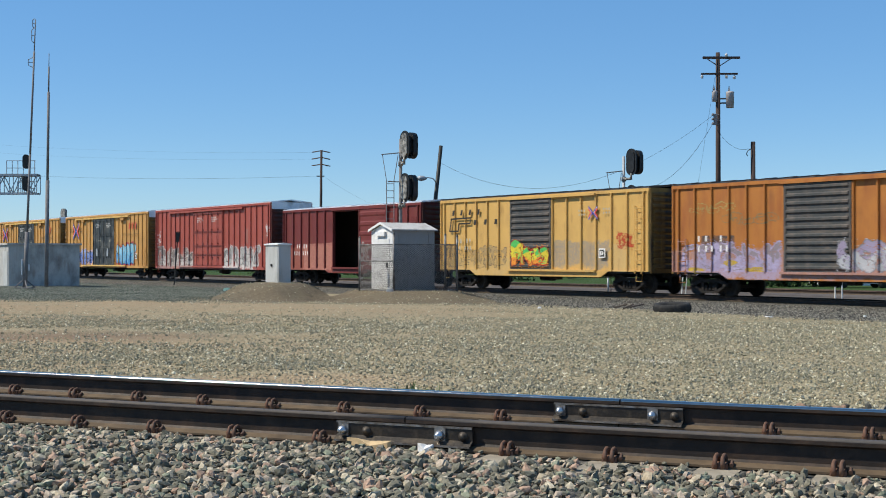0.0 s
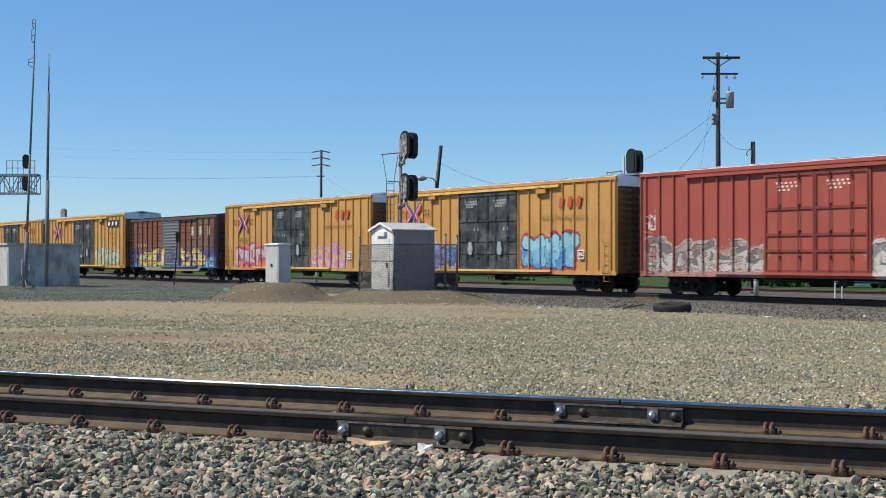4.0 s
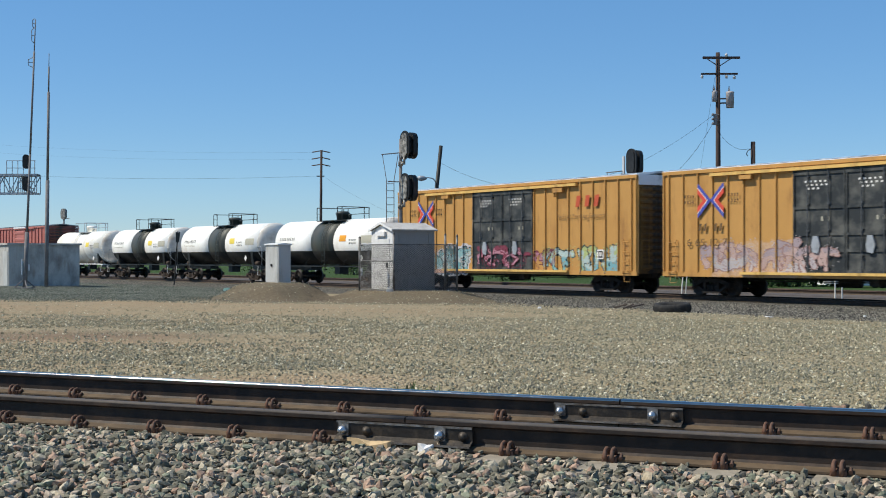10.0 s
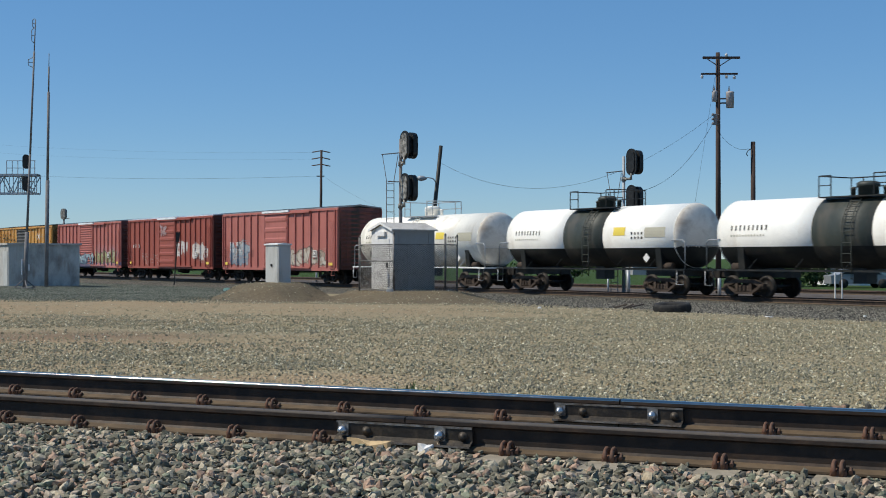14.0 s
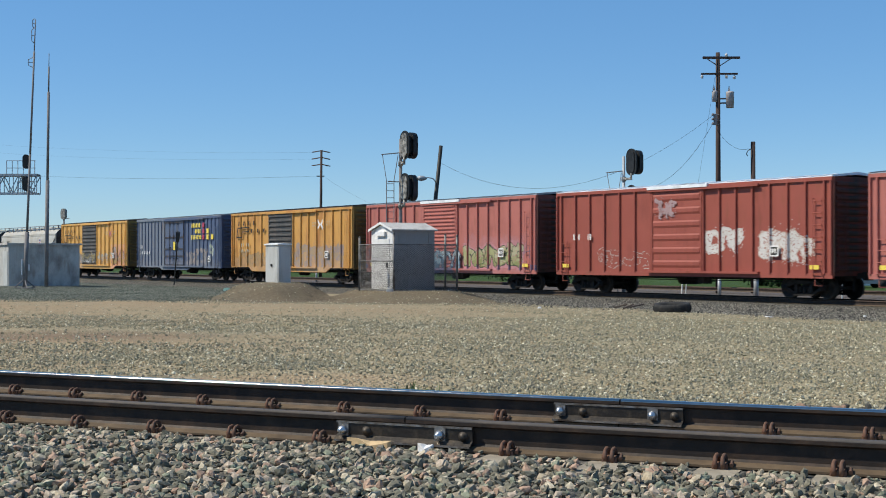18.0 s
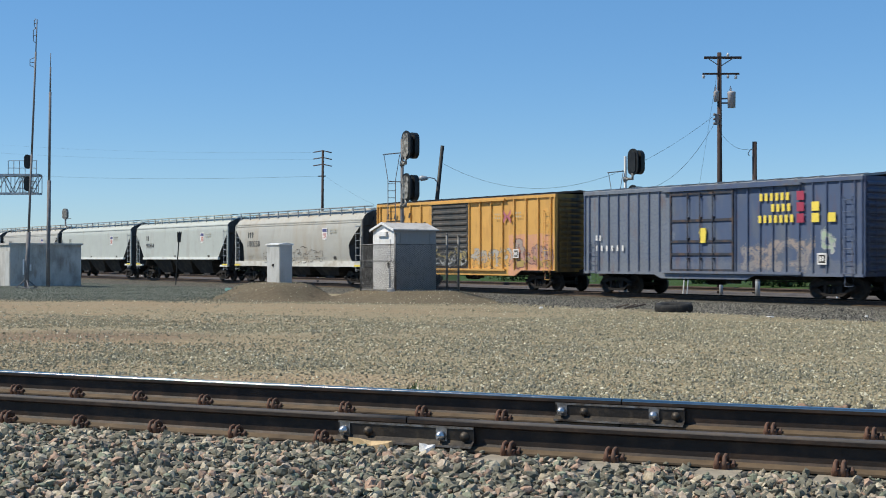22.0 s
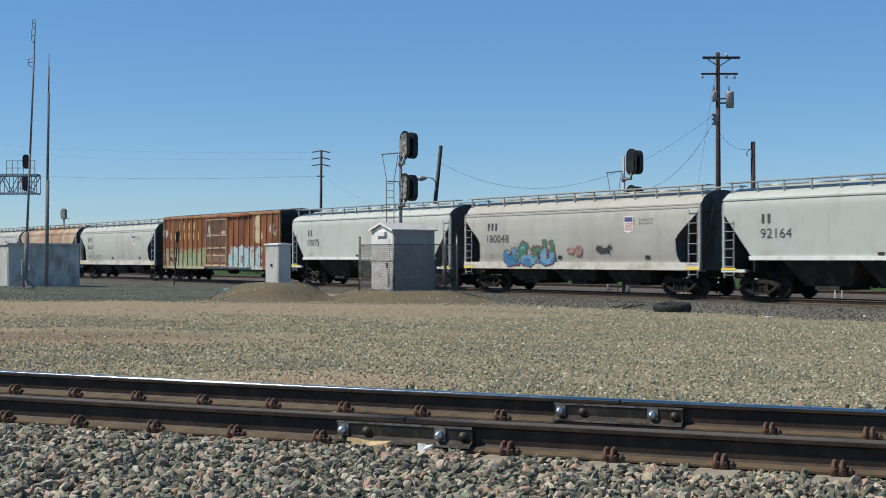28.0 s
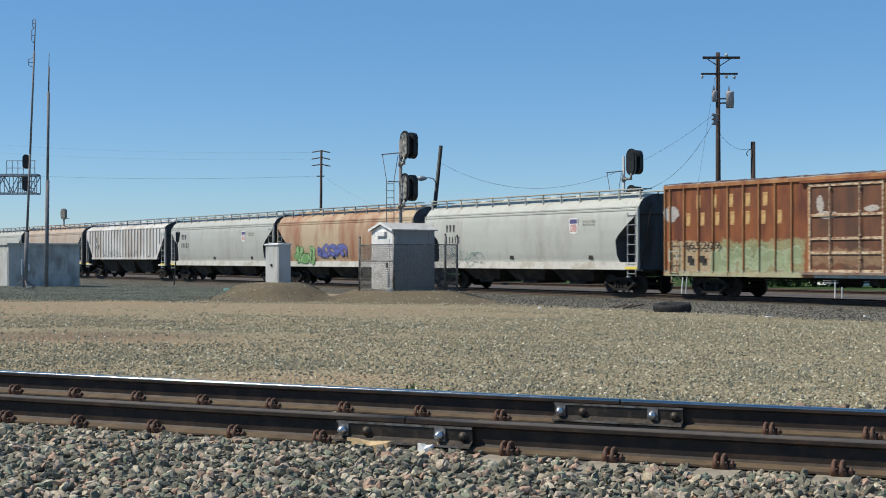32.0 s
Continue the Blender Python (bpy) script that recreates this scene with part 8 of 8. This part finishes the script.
    part("ladder_stay", b, M_mast, s)
    return s


def signals():
    face = math.atan2(0.6, 0.8) - math.pi / 2
    signal(709, 57.0, 246, (258, 333), 691, "twin-headed black railway signal on a grey mast", face, 287)
    signal(1104, 62.0, 277, (288, 352), 1086, "twin-headed black railway signal behind the train", face, 318)
    Y = 128.0
    x = spot(113, Y)
    z0 = gz(x, Y)
    s = thing("railway_signal", None, None, Matrix.Translation((x, Y, z0)) @ Matrix.Rotation(-0.5, 4, "Z"), "far grey railway signal with an oval back plate", "signal", "railway signals")
    b = bmesh.new()
    tube(b, (0, 0, -0.2), (0, 0, up(372, Y) - z0), 0.08, n=8)
    part("mast", b, M_mast, s)
    b = bmesh.new()
    prism(b, [(px, pz + up(379, Y) - z0) for px, pz in stadium(0.6, 1.05)], -0.15, 0.1, "y")
    part("backboard", b, M_housing, s)
    b = bmesh.new()
    tube(b, (0, 0, up(388, Y) - z0), (0.7, 0, up(387, Y) - z0), 0.03, n=5)
    part("bracket", b, M_mast, s)
    # a slim post with a small arrow-shaped marker
    Y = 92.0
    x = spot(312, Y)
    z0 = gz(x, Y)
    m = thing("marker_post", None, None, Matrix.Translation((x, Y, z0)), "slim dark marker post with a narrow board", "marker")
    b = bmesh.new()
    tube(b, (-0.16, 0, -0.2), (0.12, 0, up(410, Y) - z0), 0.045, n=6)
    part("post", b, M_black, m)
    b = bmesh.new()
    zt = up(410, Y) - z0
    prism(b, [(-0.02, zt - 0.75), (0.2, zt - 0.75), (0.28, zt), (0.12, zt - 0.12), (-0.04, zt)], -0.06, -0.03, "y")
    part("board", b, M_black, m)


def gantry():
    Y = 150.0
    g = thing("signal_gantry", None, None, Matrix(), "pale steel lattice signal gantry reaching over the track", "gantry")
    x0, x1 = spot(-125, Y), spot(68, Y)
    zt, zb = up(311, Y), up(343, Y)
    for y in (Y - 0.7, Y + 0.7):
        for z in (zt, zb):
            b = bmesh.new()
            box(b, x0, x1, y - 0.09, y + 0.09, z - 0.1, z + 0.1)
            part("chord", b, M_galv, g)
        n = 12
        for i in range(n):
            xa, xb = x0 + (x1 - x0) * i / n, x0 + (x1 - x0) * (i + 1) / n
            b = bmesh.new()
            tube(b, (xa, y, zb if i % 2 else zt), (xb, y, zt if i % 2 else zb), 0.06, n=5)
            tube(b, (xb, y, zb), (xb, y, zt), 0.05, n=5)
            part("brace", b, M_galv, g)
    b = bmesh.new()
    box(b, x0, x1, Y - 0.7, Y + 0.7, zt + 0.1, zt + 0.16)
    box(b, spot(26, Y), x1, Y - 1.2, Y - 0.7, zb - 0.16, zb - 0.1)
    part("walkway", b, M_galv, g)
    for za, zz, xa in ((zt + 0.1, zt + 1.6, spot(17, Y)), (zb - 0.1, zb + 1.3, spot(36, Y))):
        b = bmesh.new()
        for x in np.linspace(xa, x1 - 0.1, 6):
            tube(b, (x, Y - 1.1, za), (x, Y - 1.1, zz), 0.045, n=5)
        for f in (0.45, 1.0):
            tube(b, (xa, Y - 1.1, za + (zz - za) * f), (x1, Y - 1.1, za + (zz - za) * f), 0.04, n=5)
        part("railing", b, M_galv, g)
    for py in (288, 327):
        b = bmesh.new()
        prism(b, [(px + spot(53, Y), pz + up(py, Y)) for px, pz in stadium(0.75, 1.6)], Y - 1.6, Y - 1.3, "y")
        part("signal_head", b, M_signal, g)
    b = bmesh.new()
    z0 = gz(x0, Y)
    box(b, x0 - 0.35, x0 + 0.35, Y - 0.5, Y + 0.5, z0 - 0.3, zt + 0.1)
    part("column", b, M_galv, g)


def wire(pts_label, a, b_, sag, r=0.013, parent=None, n=24):
    """A hanging cable between two places."""
    a, b_ = Vector(a), Vector(b_)
    b = bmesh.new()
    pts = []
    for i in range(n + 1):
        t = i / n
        p = a.lerp(b_, t)
        p.z -= sag * 4 * t * (1 - t)
        pts.append(p)
    path_tube(b, pts, r * 0.75, 4)
    return thing("overhead_wire", b, M_wire, Matrix(), pts_label, "cable", "overhead wires")


def utility_poles():
    Y = 75.0
    x = spot(1271.5, Y)
    z0 = gz(x, Y)
    H = up(93, Y) - z0
    p = thing("utility_pole", None, None, Matrix.Translation((x, Y, z0)), "brown wooden utility pole with two cross-arms and transformers", "utility pole")
    Z = lambda py: up(py, Y) - z0
    b = bmesh.new()
    tube(b, (0, 0, -0.3), (-0.02, 0, H), 0.17, 0.12, 12)
    part("pole", b, M_pole, p)
    for py, xa, xb, r in ((103, 1243, 1309, 0.07), (131.5, 1240, 1305, 0.05)):
        b = bmesh.new()
        box(b, spot(xa, Y) - x, spot(xb, Y) - x, -0.22, -0.12, Z(py) - r, Z(py) + r)
        part("cross_arm", b, M_pole, p)
    for xa in (-0.45, 0.45):
        b = bmesh.new()
        tube(b, (xa * 1.6, -0.2, Z(104)), (xa * 0.15, -0.16, Z(117)), 0.03, n=5)
        part("arm_brace", b, M_mast, p)
    for ix, py, dn in ((1285, 98, 1), (1242, 136, -1), (1285, 136, -1), (1299, 137, -1)):
        b = bmesh.new()
        zz = Z(py)
        lathe(b, [(zz - 0.12, 0.02), (zz - 0.1, 0.09), (zz - 0.03, 0.06), (zz, 0.1), (zz + 0.06, 0.05), (zz + 0.12, 0.02)], 8, "z", None, (spot(ix, Y) - x, -0.17, 0))
        part("insulator", b, M_porcelain, p)
    for ix, py, r, h in ((1264.5, 172, 0.15, 0.55), (1291.5, 178, 0.23, 0.85)):
        b = bmesh.new()
        cx = spot(ix, Y) - x
        zz = Z(py)
        lathe(b, [(zz - h / 2, 0.0), (zz - h / 2, r * 0.95), (zz + h / 2 - 0.06, r), (zz + h / 2, r * 1.08), (zz + h / 2 + 0.06, r * 0.9), (zz + h / 2 + 0.1, 0.0)], 16, "z", None, (cx, -0.12, 0))
        t = part("transformer", b, M_transformer, p, "grey transformer can")
        b = bmesh.new()
        lathe(b, [(zz + h / 2 + 0.08, 0.05), (zz + h / 2 + 0.2, 0.07), (zz + h / 2 + 0.3, 0.03), (zz + h / 2 + 0.38, 0.03)], 8, "z", None, (cx - 0.05, -0.12, 0))
        part("bushing", b, M_porcelain, t)
        b = bmesh.new()
        tube(b, (cx, -0.1, zz + 0.1), (0, 0, zz + 0.1), 0.05, n=6)
        tube(b, (cx, -0.1, zz - 0.15), (0, 0, zz - 0.15), 0.05, n=6)
        part("bracket", b, M_mast, t)
    b = bmesh.new()
    for zz in (Z(204), Z(212), Z(220)):
        tube(b, (0, -0.15, zz), (-0.38, -0.2, zz + 0.05), 0.04, n=5)
        lathe(b, [(-0.05, 0.06), (0.05, 0.06)], 8, "z", None, (-0.36, -0.2, zz))
    box(b, -0.3, -0.1, -0.25, -0.15, Z(222), Z(203))
    part("service_rack", b, M_mast, p)
    # its short neighbour
    x2 = spot(1333, Y)
    z2 = gz(x2, Y)
    s = thing("utility_pole", None, None, Matrix.Translation((x2, Y, z2)), "short reddish-brown wooden pole stump", "utility pole")
    b = bmesh.new()
    tube(b, (0, 0, -0.3), (0, 0, up(251, Y) - z2), 0.15, 0.13, 12)
    part("pole", b, M_pole, s)
    b = bmesh.new()
    zz = up(268, Y) - z2
    path_tube(b, [(-0.1, -0.1, zz + 0.15), (-0.3, -0.12, zz + 0.05), (-0.4, -0.12, zz - 0.15), (-0.32, -0.12, zz - 0.28)], 0.025, 5)
    part("service_loop", b, M_wire, s)
    # leaning pole with a street lamp
    Y3 = 90.0
    xb, xt = spot(767, Y3), spot(780.5, Y3)
    z3 = gz(xb, Y3)
    h3 = up(258, Y3) - z3
    l = thing("lamp_pole", None, None, Matrix.Translation((xb, Y3, z3)), "leaning dark wooden pole carrying a street lamp", "street lamp")
    dxl = (xt - xb) * (h3 / (up(258, Y3) - up(385, Y3)))
    b = bmesh.new()
    tube(b, (xt - xb - dxl, 0, -0.3), (xt - xb, 0, h3), 0.17, 0.13, 10)
    part("pole", b, M_black, l)
    za = up(322, Y3) - z3
    b = bmesh.new()
    path_tube(b, [(spot(773, Y3) - xb, 0, za - 0.1), (spot(766, Y3) - xb, -0.1, za + 0.22), (spot(757, Y3) - xb, -0.2, za + 0.28), (spot(750, Y3) - xb, -0.3, za + 0.26)], 0.04, 6)
    part("lamp_arm", b, M_galv, l)
    b = bmesh.new()
    c = Vector((spot(747, Y3) - xb, -0.3, za + 0.22))
    lathe(b, [(-0.32, 0.0), (-0.3, 0.12), (-0.1, 0.2), (0.15, 0.15), (0.32, 0.07), (0.34, 0.0)], 10, "x", None, (c.x, c.y, c.z))
    part("lamp_head", b, M_lamp_grey, l)
    # far pole with three arms
    Y4 = 140.0
    x4 = spot(567, Y4)
    z4 = gz(x4, Y4)
    f = thing("utility_pole", None, None, Matrix.Translation((x4, Y4, z4)), "far thin utility pole with three cross-arms", "utility pole")
    b = bmesh.new()
    tube(b, (0, 0, -0.3), (0.1, 0, up(266, Y4) - z4), 0.17, 0.12, 8)
    part("pole", b, M_pole, f)
    for py in (267, 279, 291):
        b = bmesh.new()
        zz = up(py, Y4) - z4
        path_tube(b, [(spot(551, Y4) - x4, 0.6, zz - 0.12), (0.1, 0, zz), (spot(585, Y4) - x4, -0.6, zz - 0.25)], 0.06, 5)
        part("cross_arm", b, M_pole, f)
    b = bmesh.new()
    zz = up(312, Y4) - z4
    tube(b, (-0.4, 0, zz), (0.4, 0, zz), 0.06, n=5)
    part("cable_bracket", b, M_pole, f)
    # cables
    rack = Vector((x - 0.38, Y - 0.2, up(206, Y)))
    wire("black overhead service cable sagging between poles", rack, (spot(782, Y3), Y3, up(290, Y3)), 2.75)
    wire("black overhead service cable", (x - 0.38, Y - 0.2, up(221, Y)), (spot(1118, 62.2), 62.2, up(340, 62.2)), 0.9, 0.014)
    wire("slack black cable between the poles", (x, Y - 0.15, up(235, Y)), (x2 - 0.3, Y - 0.12, up(264, Y)), 0.35, 0.011)
    wire("thin steel guy wire", (x - 0.1, Y, up(120, Y)), (spot(1205, Y + 1), Y + 1, -0.4), 0.0, 0.009)
    wire("far thin overhead wire", (x4 - 0.4, Y4, up(312, Y4)), (spot(-120, 190), 190, up(300, 190)), 0.7, 0.014)
    wire("far thin overhead wire", (x4 - 0.9, Y4, up(282, Y4)), (spot(-120, 190), 190, up(262, 190)), 0.6, 0.006)
    wire("far thin overhead wire", (x4 - 0.9, Y4, up(270, Y4)), (spot(-120, 190), 190, up(247, 190)), 0.6, 0.006)
    wire("far thin overhead wire", (x4 + 0.4, Y4, up(313, Y4)), (spot(760, 110), 110, up(400, 110)), 0.5, 0.007)


def leafy(name, label, centre, rx, ry, rz, n, size, mat, seed, category="bush"):
    """A shrub: stems and many small leaves with an uneven outline."""
    rng = np.random.default_rng(seed)
    ob = thing(name, None, None, Matrix.Translation(centre), label, category, "bushes beyond the train")
    rnd = random.Random(seed)
    for i in range(7):
        b = bmesh.new()
        a = rnd.uniform(0, 6.28)
        tip = (rx * 0.75 * math.cos(a) * rnd.random(), ry * 0.75 * math.sin(a) * rnd.random(), rz * rnd.uniform(0.8, 1.7))
        tube(b, (0.1 * math.cos(a), 0.1 * math.sin(a), -0.1), tip, 0.04, 0.012, 5)
        part("stem", b, M_timber, ob)
    clump = rng.normal(size=(14, 3)) * np.array([rx, ry, rz]) * 0.42 + np.array([0, 0, rz * 0.95])
    pts = clump[rng.integers(0, 14, n)] + rng.normal(size=(n, 3)) * np.array([rx, ry, rz]) * 0.24
    pts[:, 2] = np.maximum(pts[:, 2], 0.06)
    u = rng.normal(size=(n, 3))
    u /= np.linalg.norm(u, axis=1, keepdims=True)
    v = np.cross(u, rng.normal(size=(n, 3)))
    v /= np.linalg.norm(v, axis=1, keepdims=True)
    s = size * rng.uniform(0.6, 1.3, (n, 1))
    quad = np.stack([pts - u * s, pts + v * s * 0.5, pts + u * s, pts - v * s * 0.5], 1).reshape(-1, 3)
    me = sheet("leaves", quad.tolist(), [(4 * i, 4 * i + 1, 4 * i + 2, 4 * i + 3) for i in range(n)], [mat])
    tagged(piece("leaves", me, ob), kind="stuff")


def beyond():
    leaf = island_material("leaf_green", [(0.04, 0.08, 0.024), (0.055, 0.1, 0.03), (0.03, 0.06, 0.02), (0.07, 0.11, 0.04)])
    for i, (px, Y, rx, rz) in enumerate(((1385, 92, 1.6, 0.8), (1412, 94, 1.8, 1.0), (1440, 95, 1.7, 0.9), (1345, 96, 1.5, 0.7), (1010, 128, 2.2, 0.9), (905, 118, 2.0, 0.8), (1225, 104, 1.6, 0.7), (630, 160, 3.0, 1.1), (455, 170, 3.2, 1.2))):
        x = spot(px, Y)
        leafy("bush", "low green leafy bush on the grass beyond the tracks", (x, Y, gz(x, Y)), rx, rx * 0.8, rz, 900, 0.16, leaf, 40 + i)
    # low white building and a pale store, beyond the road
    for px0, px1, Y, h, lab, colour in ((1462, 1690, 98.0, 3.3, "low white building with a flat roof", (0.7, 0.69, 0.66)), (1120, 1210, 160.0, 3.4, "far low grey shed", (0.3, 0.3, 0.31))):
        x0, x1 = spot(px0, Y), spot(px1, Y)
        z0 = gz(x0, Y) - 0.05
        mt = surface("building_wall", colour, 0.8, alt=tuple(c * 0.8 for c in colour), scale=0.8, amount=0.4)
        bl = thing("building", None, None, Matrix.Translation((x0, Y, z0)), lab, "building", "buildings beyond the tracks")
        b = bmesh.new()
        box(b, 0, x1 - x0, 0, 7, 0, h)
        part("wall", b, mt, bl)
        b = bmesh.new()
        box(b, -0.2, x1 - x0 + 0.2, -0.25, 7.2, h + 0.004, h + 0.2)
        part("roof", b, M_shed_roof, bl)
        k = int((x1 - x0) / 2.4)
        for i in range(k):
            xa = 0.7 + i * (x1 - x0 - 1.0) / k
            b = bmesh.new()
            box(b, xa, xa + 1.1, -0.03, 0.02, 1.0, 2.1)
            part("window", b, M_door_grey, bl)
    # parked cars, far off
    for i, (px, Y, col) in enumerate(((975, 150, (0.6, 0.6, 0.6)), (1000, 152, (0.7, 0.7, 0.68)), (1520, 90, (0.25, 0.26, 0.28)), (935, 148, (0.08, 0.08, 0.1)))):
        x = spot(px, Y)
        parked_car(x, Y, col, i)
    # steel posts and a low barrier just behind the train's track
    for i, (px, Y, h, r) in enumerate(((1112, 70, 1.35, 0.1), (1273, 66, 1.0, 0.09), (1338, 64, 1.2, 0.12), (1076, 75, 0.9, 0.06), (640, 108, 1.1, 0.08), (560, 112, 1.0, 0.08))):
        x = spot(px, Y)
        b = bmesh.new()
        z0 = gz(x, Y)
        tube(b, (0, 0, -0.1), (0, 0, h), r, r, 10)
        lathe(b, [(h - 0.001, r), (h + 0.05, r * 0.6), (h + 0.06, 0.0)], 10, "z")
        thing("bollard", b, M_lamp_grey, Matrix.Translation((x, Y, z0)), "short grey steel post beside the track", "post", "steel posts behind the train")
    for i, (px, Y) in enumerate(((1205, 67), (1212, 67), (1478, 63), (1490, 63))):
        x = spot(px, Y)
        b = bmesh.new()
        tube(b, (0, 0, -0.1), (0.12 if i < 2 else 0.0, 0, 1.25), 0.035, n=6)
        thing("stake", b, M_white, Matrix.Translation((x, Y, gz(x, Y))), "thin pale marker stake", "stake", "marker stakes")


def parked_car(x, Y, col, seed):
    z0 = gz(x, Y)
    car = thing("parked_car", None, None, Matrix.Translation((x, Y, z0)), "small far-off parked car", "car", "parked cars")
    mt = surface("car_paint", col, 0.3, spec=0.6, grain=0.03, bump=0)
    b = bmesh.new()
    prism(b, [(-2.1, 0.3), (2.1, 0.3), (2.15, 0.7), (1.4, 0.88), (0.8, 1.4), (-0.9, 1.42), (-1.6, 0.92), (-2.15, 0.85)], -0.85, 0.85, "y")
    part("body", b, mt, car)
    b = bmesh.new()
    prism(b, [(1.25, 0.92), (0.75, 1.34), (-0.85, 1.36), (-1.4, 0.95)], -0.86, 0.86, "y")
    part("windows", b, M_signal, car)
    for dx in (-1.3, 1.35):
        for dy in (-0.8, 0.8):
            b = bmesh.new()
            lathe(b, [(dy - 0.1, 0.0), (dy - 0.1, 0.32), (dy + 0.1, 0.32), (dy + 0.1, 0.0)], 12, "y", None, (dx, 0, 0.32))
            part("wheel", b, M_rubber, car)


def small_things():
    # tyre lying on the gravel
    Y = 41.0
    x = spot(1190, Y)
    b = bmesh.new()
    prof = [(0.36, 0.06), (0.4, 0.02), (0.52, 0.0), (0.57, 0.06), (0.585, 0.15), (0.57, 0.24), (0.52, 0.3), (0.4, 0.28), (0.36, 0.24), (0.34, 0.15)]
    n = 36
    rings = [[b.verts.new((r * math.cos(6.2832 * i / n), r * math.sin(6.2832 * i / n), z)) for r, z in prof] for i in range(n)]
    for i in range(n):
        for k in range(len(prof)):
            f = b.faces.new((rings[i][k], rings[(i + 1) % n][k], rings[(i + 1) % n][(k + 1) % len(prof)], rings[i][(k + 1) % len(prof)]))
            f.smooth = True
    for i in range(48):
        a = 6.2832 * i / 48
        c, s = math.cos(a), math.sin(a)
        p = [((0.575 + dr) * c - dt * s, (0.575 + dr) * s + dt * c, z) for dr, dt, z in ((0, -0.02, 0.08), (0, 0.02, 0.08), (0.01, 0.02, 0.1), (0.01, -0.02, 0.1), (0, -0.02, 0.22), (0, 0.02, 0.22), (0.01, 0.02, 0.2), (0.01, -0.02, 0.2))]
        v = [b.verts.new(q) for q in p]
        for q in ((0, 1, 2, 3), (4, 5, 6, 7), (2, 3, 7, 6), (0, 3, 7, 4), (1, 2, 6, 5)):
            b.faces.new([v[j] for j in q])
    thing("tyre", b, M_rubber, Matrix.Translation((x, Y, gz(x, Y) - 0.02)) @ pose(0, 0, 0, 3, -2, 0), "worn black truck tyre lying flat on the gravel", "tyre")
    # pale blocks and scraps
    for i, (px, Y, w, h, lab, mt) in enumerate(((1360, 38, 0.3, 0.03, "flat white scrap on the gravel", M_white), (1530, 40, 0.12, 0.08, "small white stone on gravel", M_white), (689, 51.3, 0.34, 0.12, "pale concrete block at the foot of the fence", M_concrete_pale),
                                                (402, 67, 0.5, 0.16, "crumpled pale green plastic litter", plain("litter_green", (0.35, 0.55, 0.45))), (800, 11.4, 0.12, 0.05, "pale grey stone lump", M_concrete_pale), (955, 44, 0.14, 0.06, "small white stone on gravel", M_white))):
        x = spot(px, Y)
        rnd = random.Random(60 + i)
        b = bmesh.new()
        lo, hi = [], []
        m = 8
        for k in range(m):
            a = 6.2832 * k / m
            r = w / 2 * rnd.uniform(0.75, 1.15)
            lo.append(b.verts.new((r * math.cos(a), r * 0.7 * math.sin(a), -0.03)))
            hi.append(b.verts.new((r * 0.8 * math.cos(a), r * 0.55 * math.sin(a), h * rnd.uniform(0.7, 1.2))))
        b.faces.new(hi)
        for k in range(m):
            b.faces.new((lo[k], lo[(k + 1) % m], hi[(k + 1) % m], hi[k]))
        thing("stone" if "stone" in lab else "block" if "block" in lab else "scrap", b, mt, Matrix.Translation((x, Y, gz(x, Y))), lab, "debris")
    for i, (px, Y, an, ln) in enumerate(((1112, 44, 0.9, 0.7), (1098, 44.5, -0.7, 0.5), (1125, 45, 0.3, 0.6))):
        x = spot(px, Y)
        b = bmesh.new()
        tube(b, (-ln / 2, 0, 0.02), (ln / 2, 0, 0.14), 0.03, n=5)
        thing("stick", b, M_timber, Matrix.Translation((x, Y, gz(x, Y))) @ Matrix.Rotation(an, 4, "Z"), "dark broken stick on the gravel", "debris")
    # weeds behind the rail
    rng = np.random.default_rng(5)
    green = island_material("weed_green", [(0.1, 0.15, 0.05), (0.14, 0.19, 0.07), (0.17, 0.2, 0.09), (0.08, 0.12, 0.04)])
    for px, Y, w, n, lab in ((690, 12.1, 0.75, 620, "sparse green weeds growing behind the rail"), (640, 12.6, 0.6, 240, "sparse green weeds in the gravel"), (735, 11.3, 0.2, 160, "low dark green weeds by the rail")):
        x = spot(px, Y)
        base = np.stack([rng.normal(0, w * 0.5, n), rng.normal(0, 0.3, n), np.zeros(n)], -1)
        tip = base + np.stack([rng.normal(0, 0.05, n), rng.normal(0, 0.05, n), rng.uniform(0.03, 0.14, n)], -1)
        side = rng.normal(size=(n, 3)) * np.array([1, 1, 0.1])
        side *= 0.004 / np.linalg.norm(side, axis=1, keepdims=True)
        v = np.stack([base - side, base + side, (base + tip) / 2 + side * 1.4, tip, (base + tip) / 2 - side * 1.4], 1).reshape(-1, 3)
        me = sheet("weeds", v.tolist(), [tuple(5 * i + k for k in range(5)) for i in range(n)], [green])
        ob = new("weeds", me)
        ob.location = (x, Y, gz(x, Y) - 0.005)
        tagged(ob, lab, "weeds", kind="stuff")


bungalow()
fence()
cabinet()
shed()
antennas()
signals()
gantry()
utility_poles()
beyond()
small_things()


# ---- motion ----
def motions():
    turn = math.degrees(SPEED / WHEEL_R)
    for car, mid in TRAIN:
        rows = []
        for t in (0.0, 32.0):
            c = BASE + DIR * (SPEED * (t - mid))
            rows.append((t, pose(c.x, c.y, 0, 0, 0, TURN)))
        walk(car, rows)
    n = 32 * FPS
    spin = [(k / FPS, Matrix.Rotation(radians(turn * k / FPS), 4, "Y")) for k in range(n + 1)]
    for ws in WHEELSETS:
        at = Matrix.Translation(ws.location)
        walk(ws, [(t, at @ m) for t, m in spin])


motions()
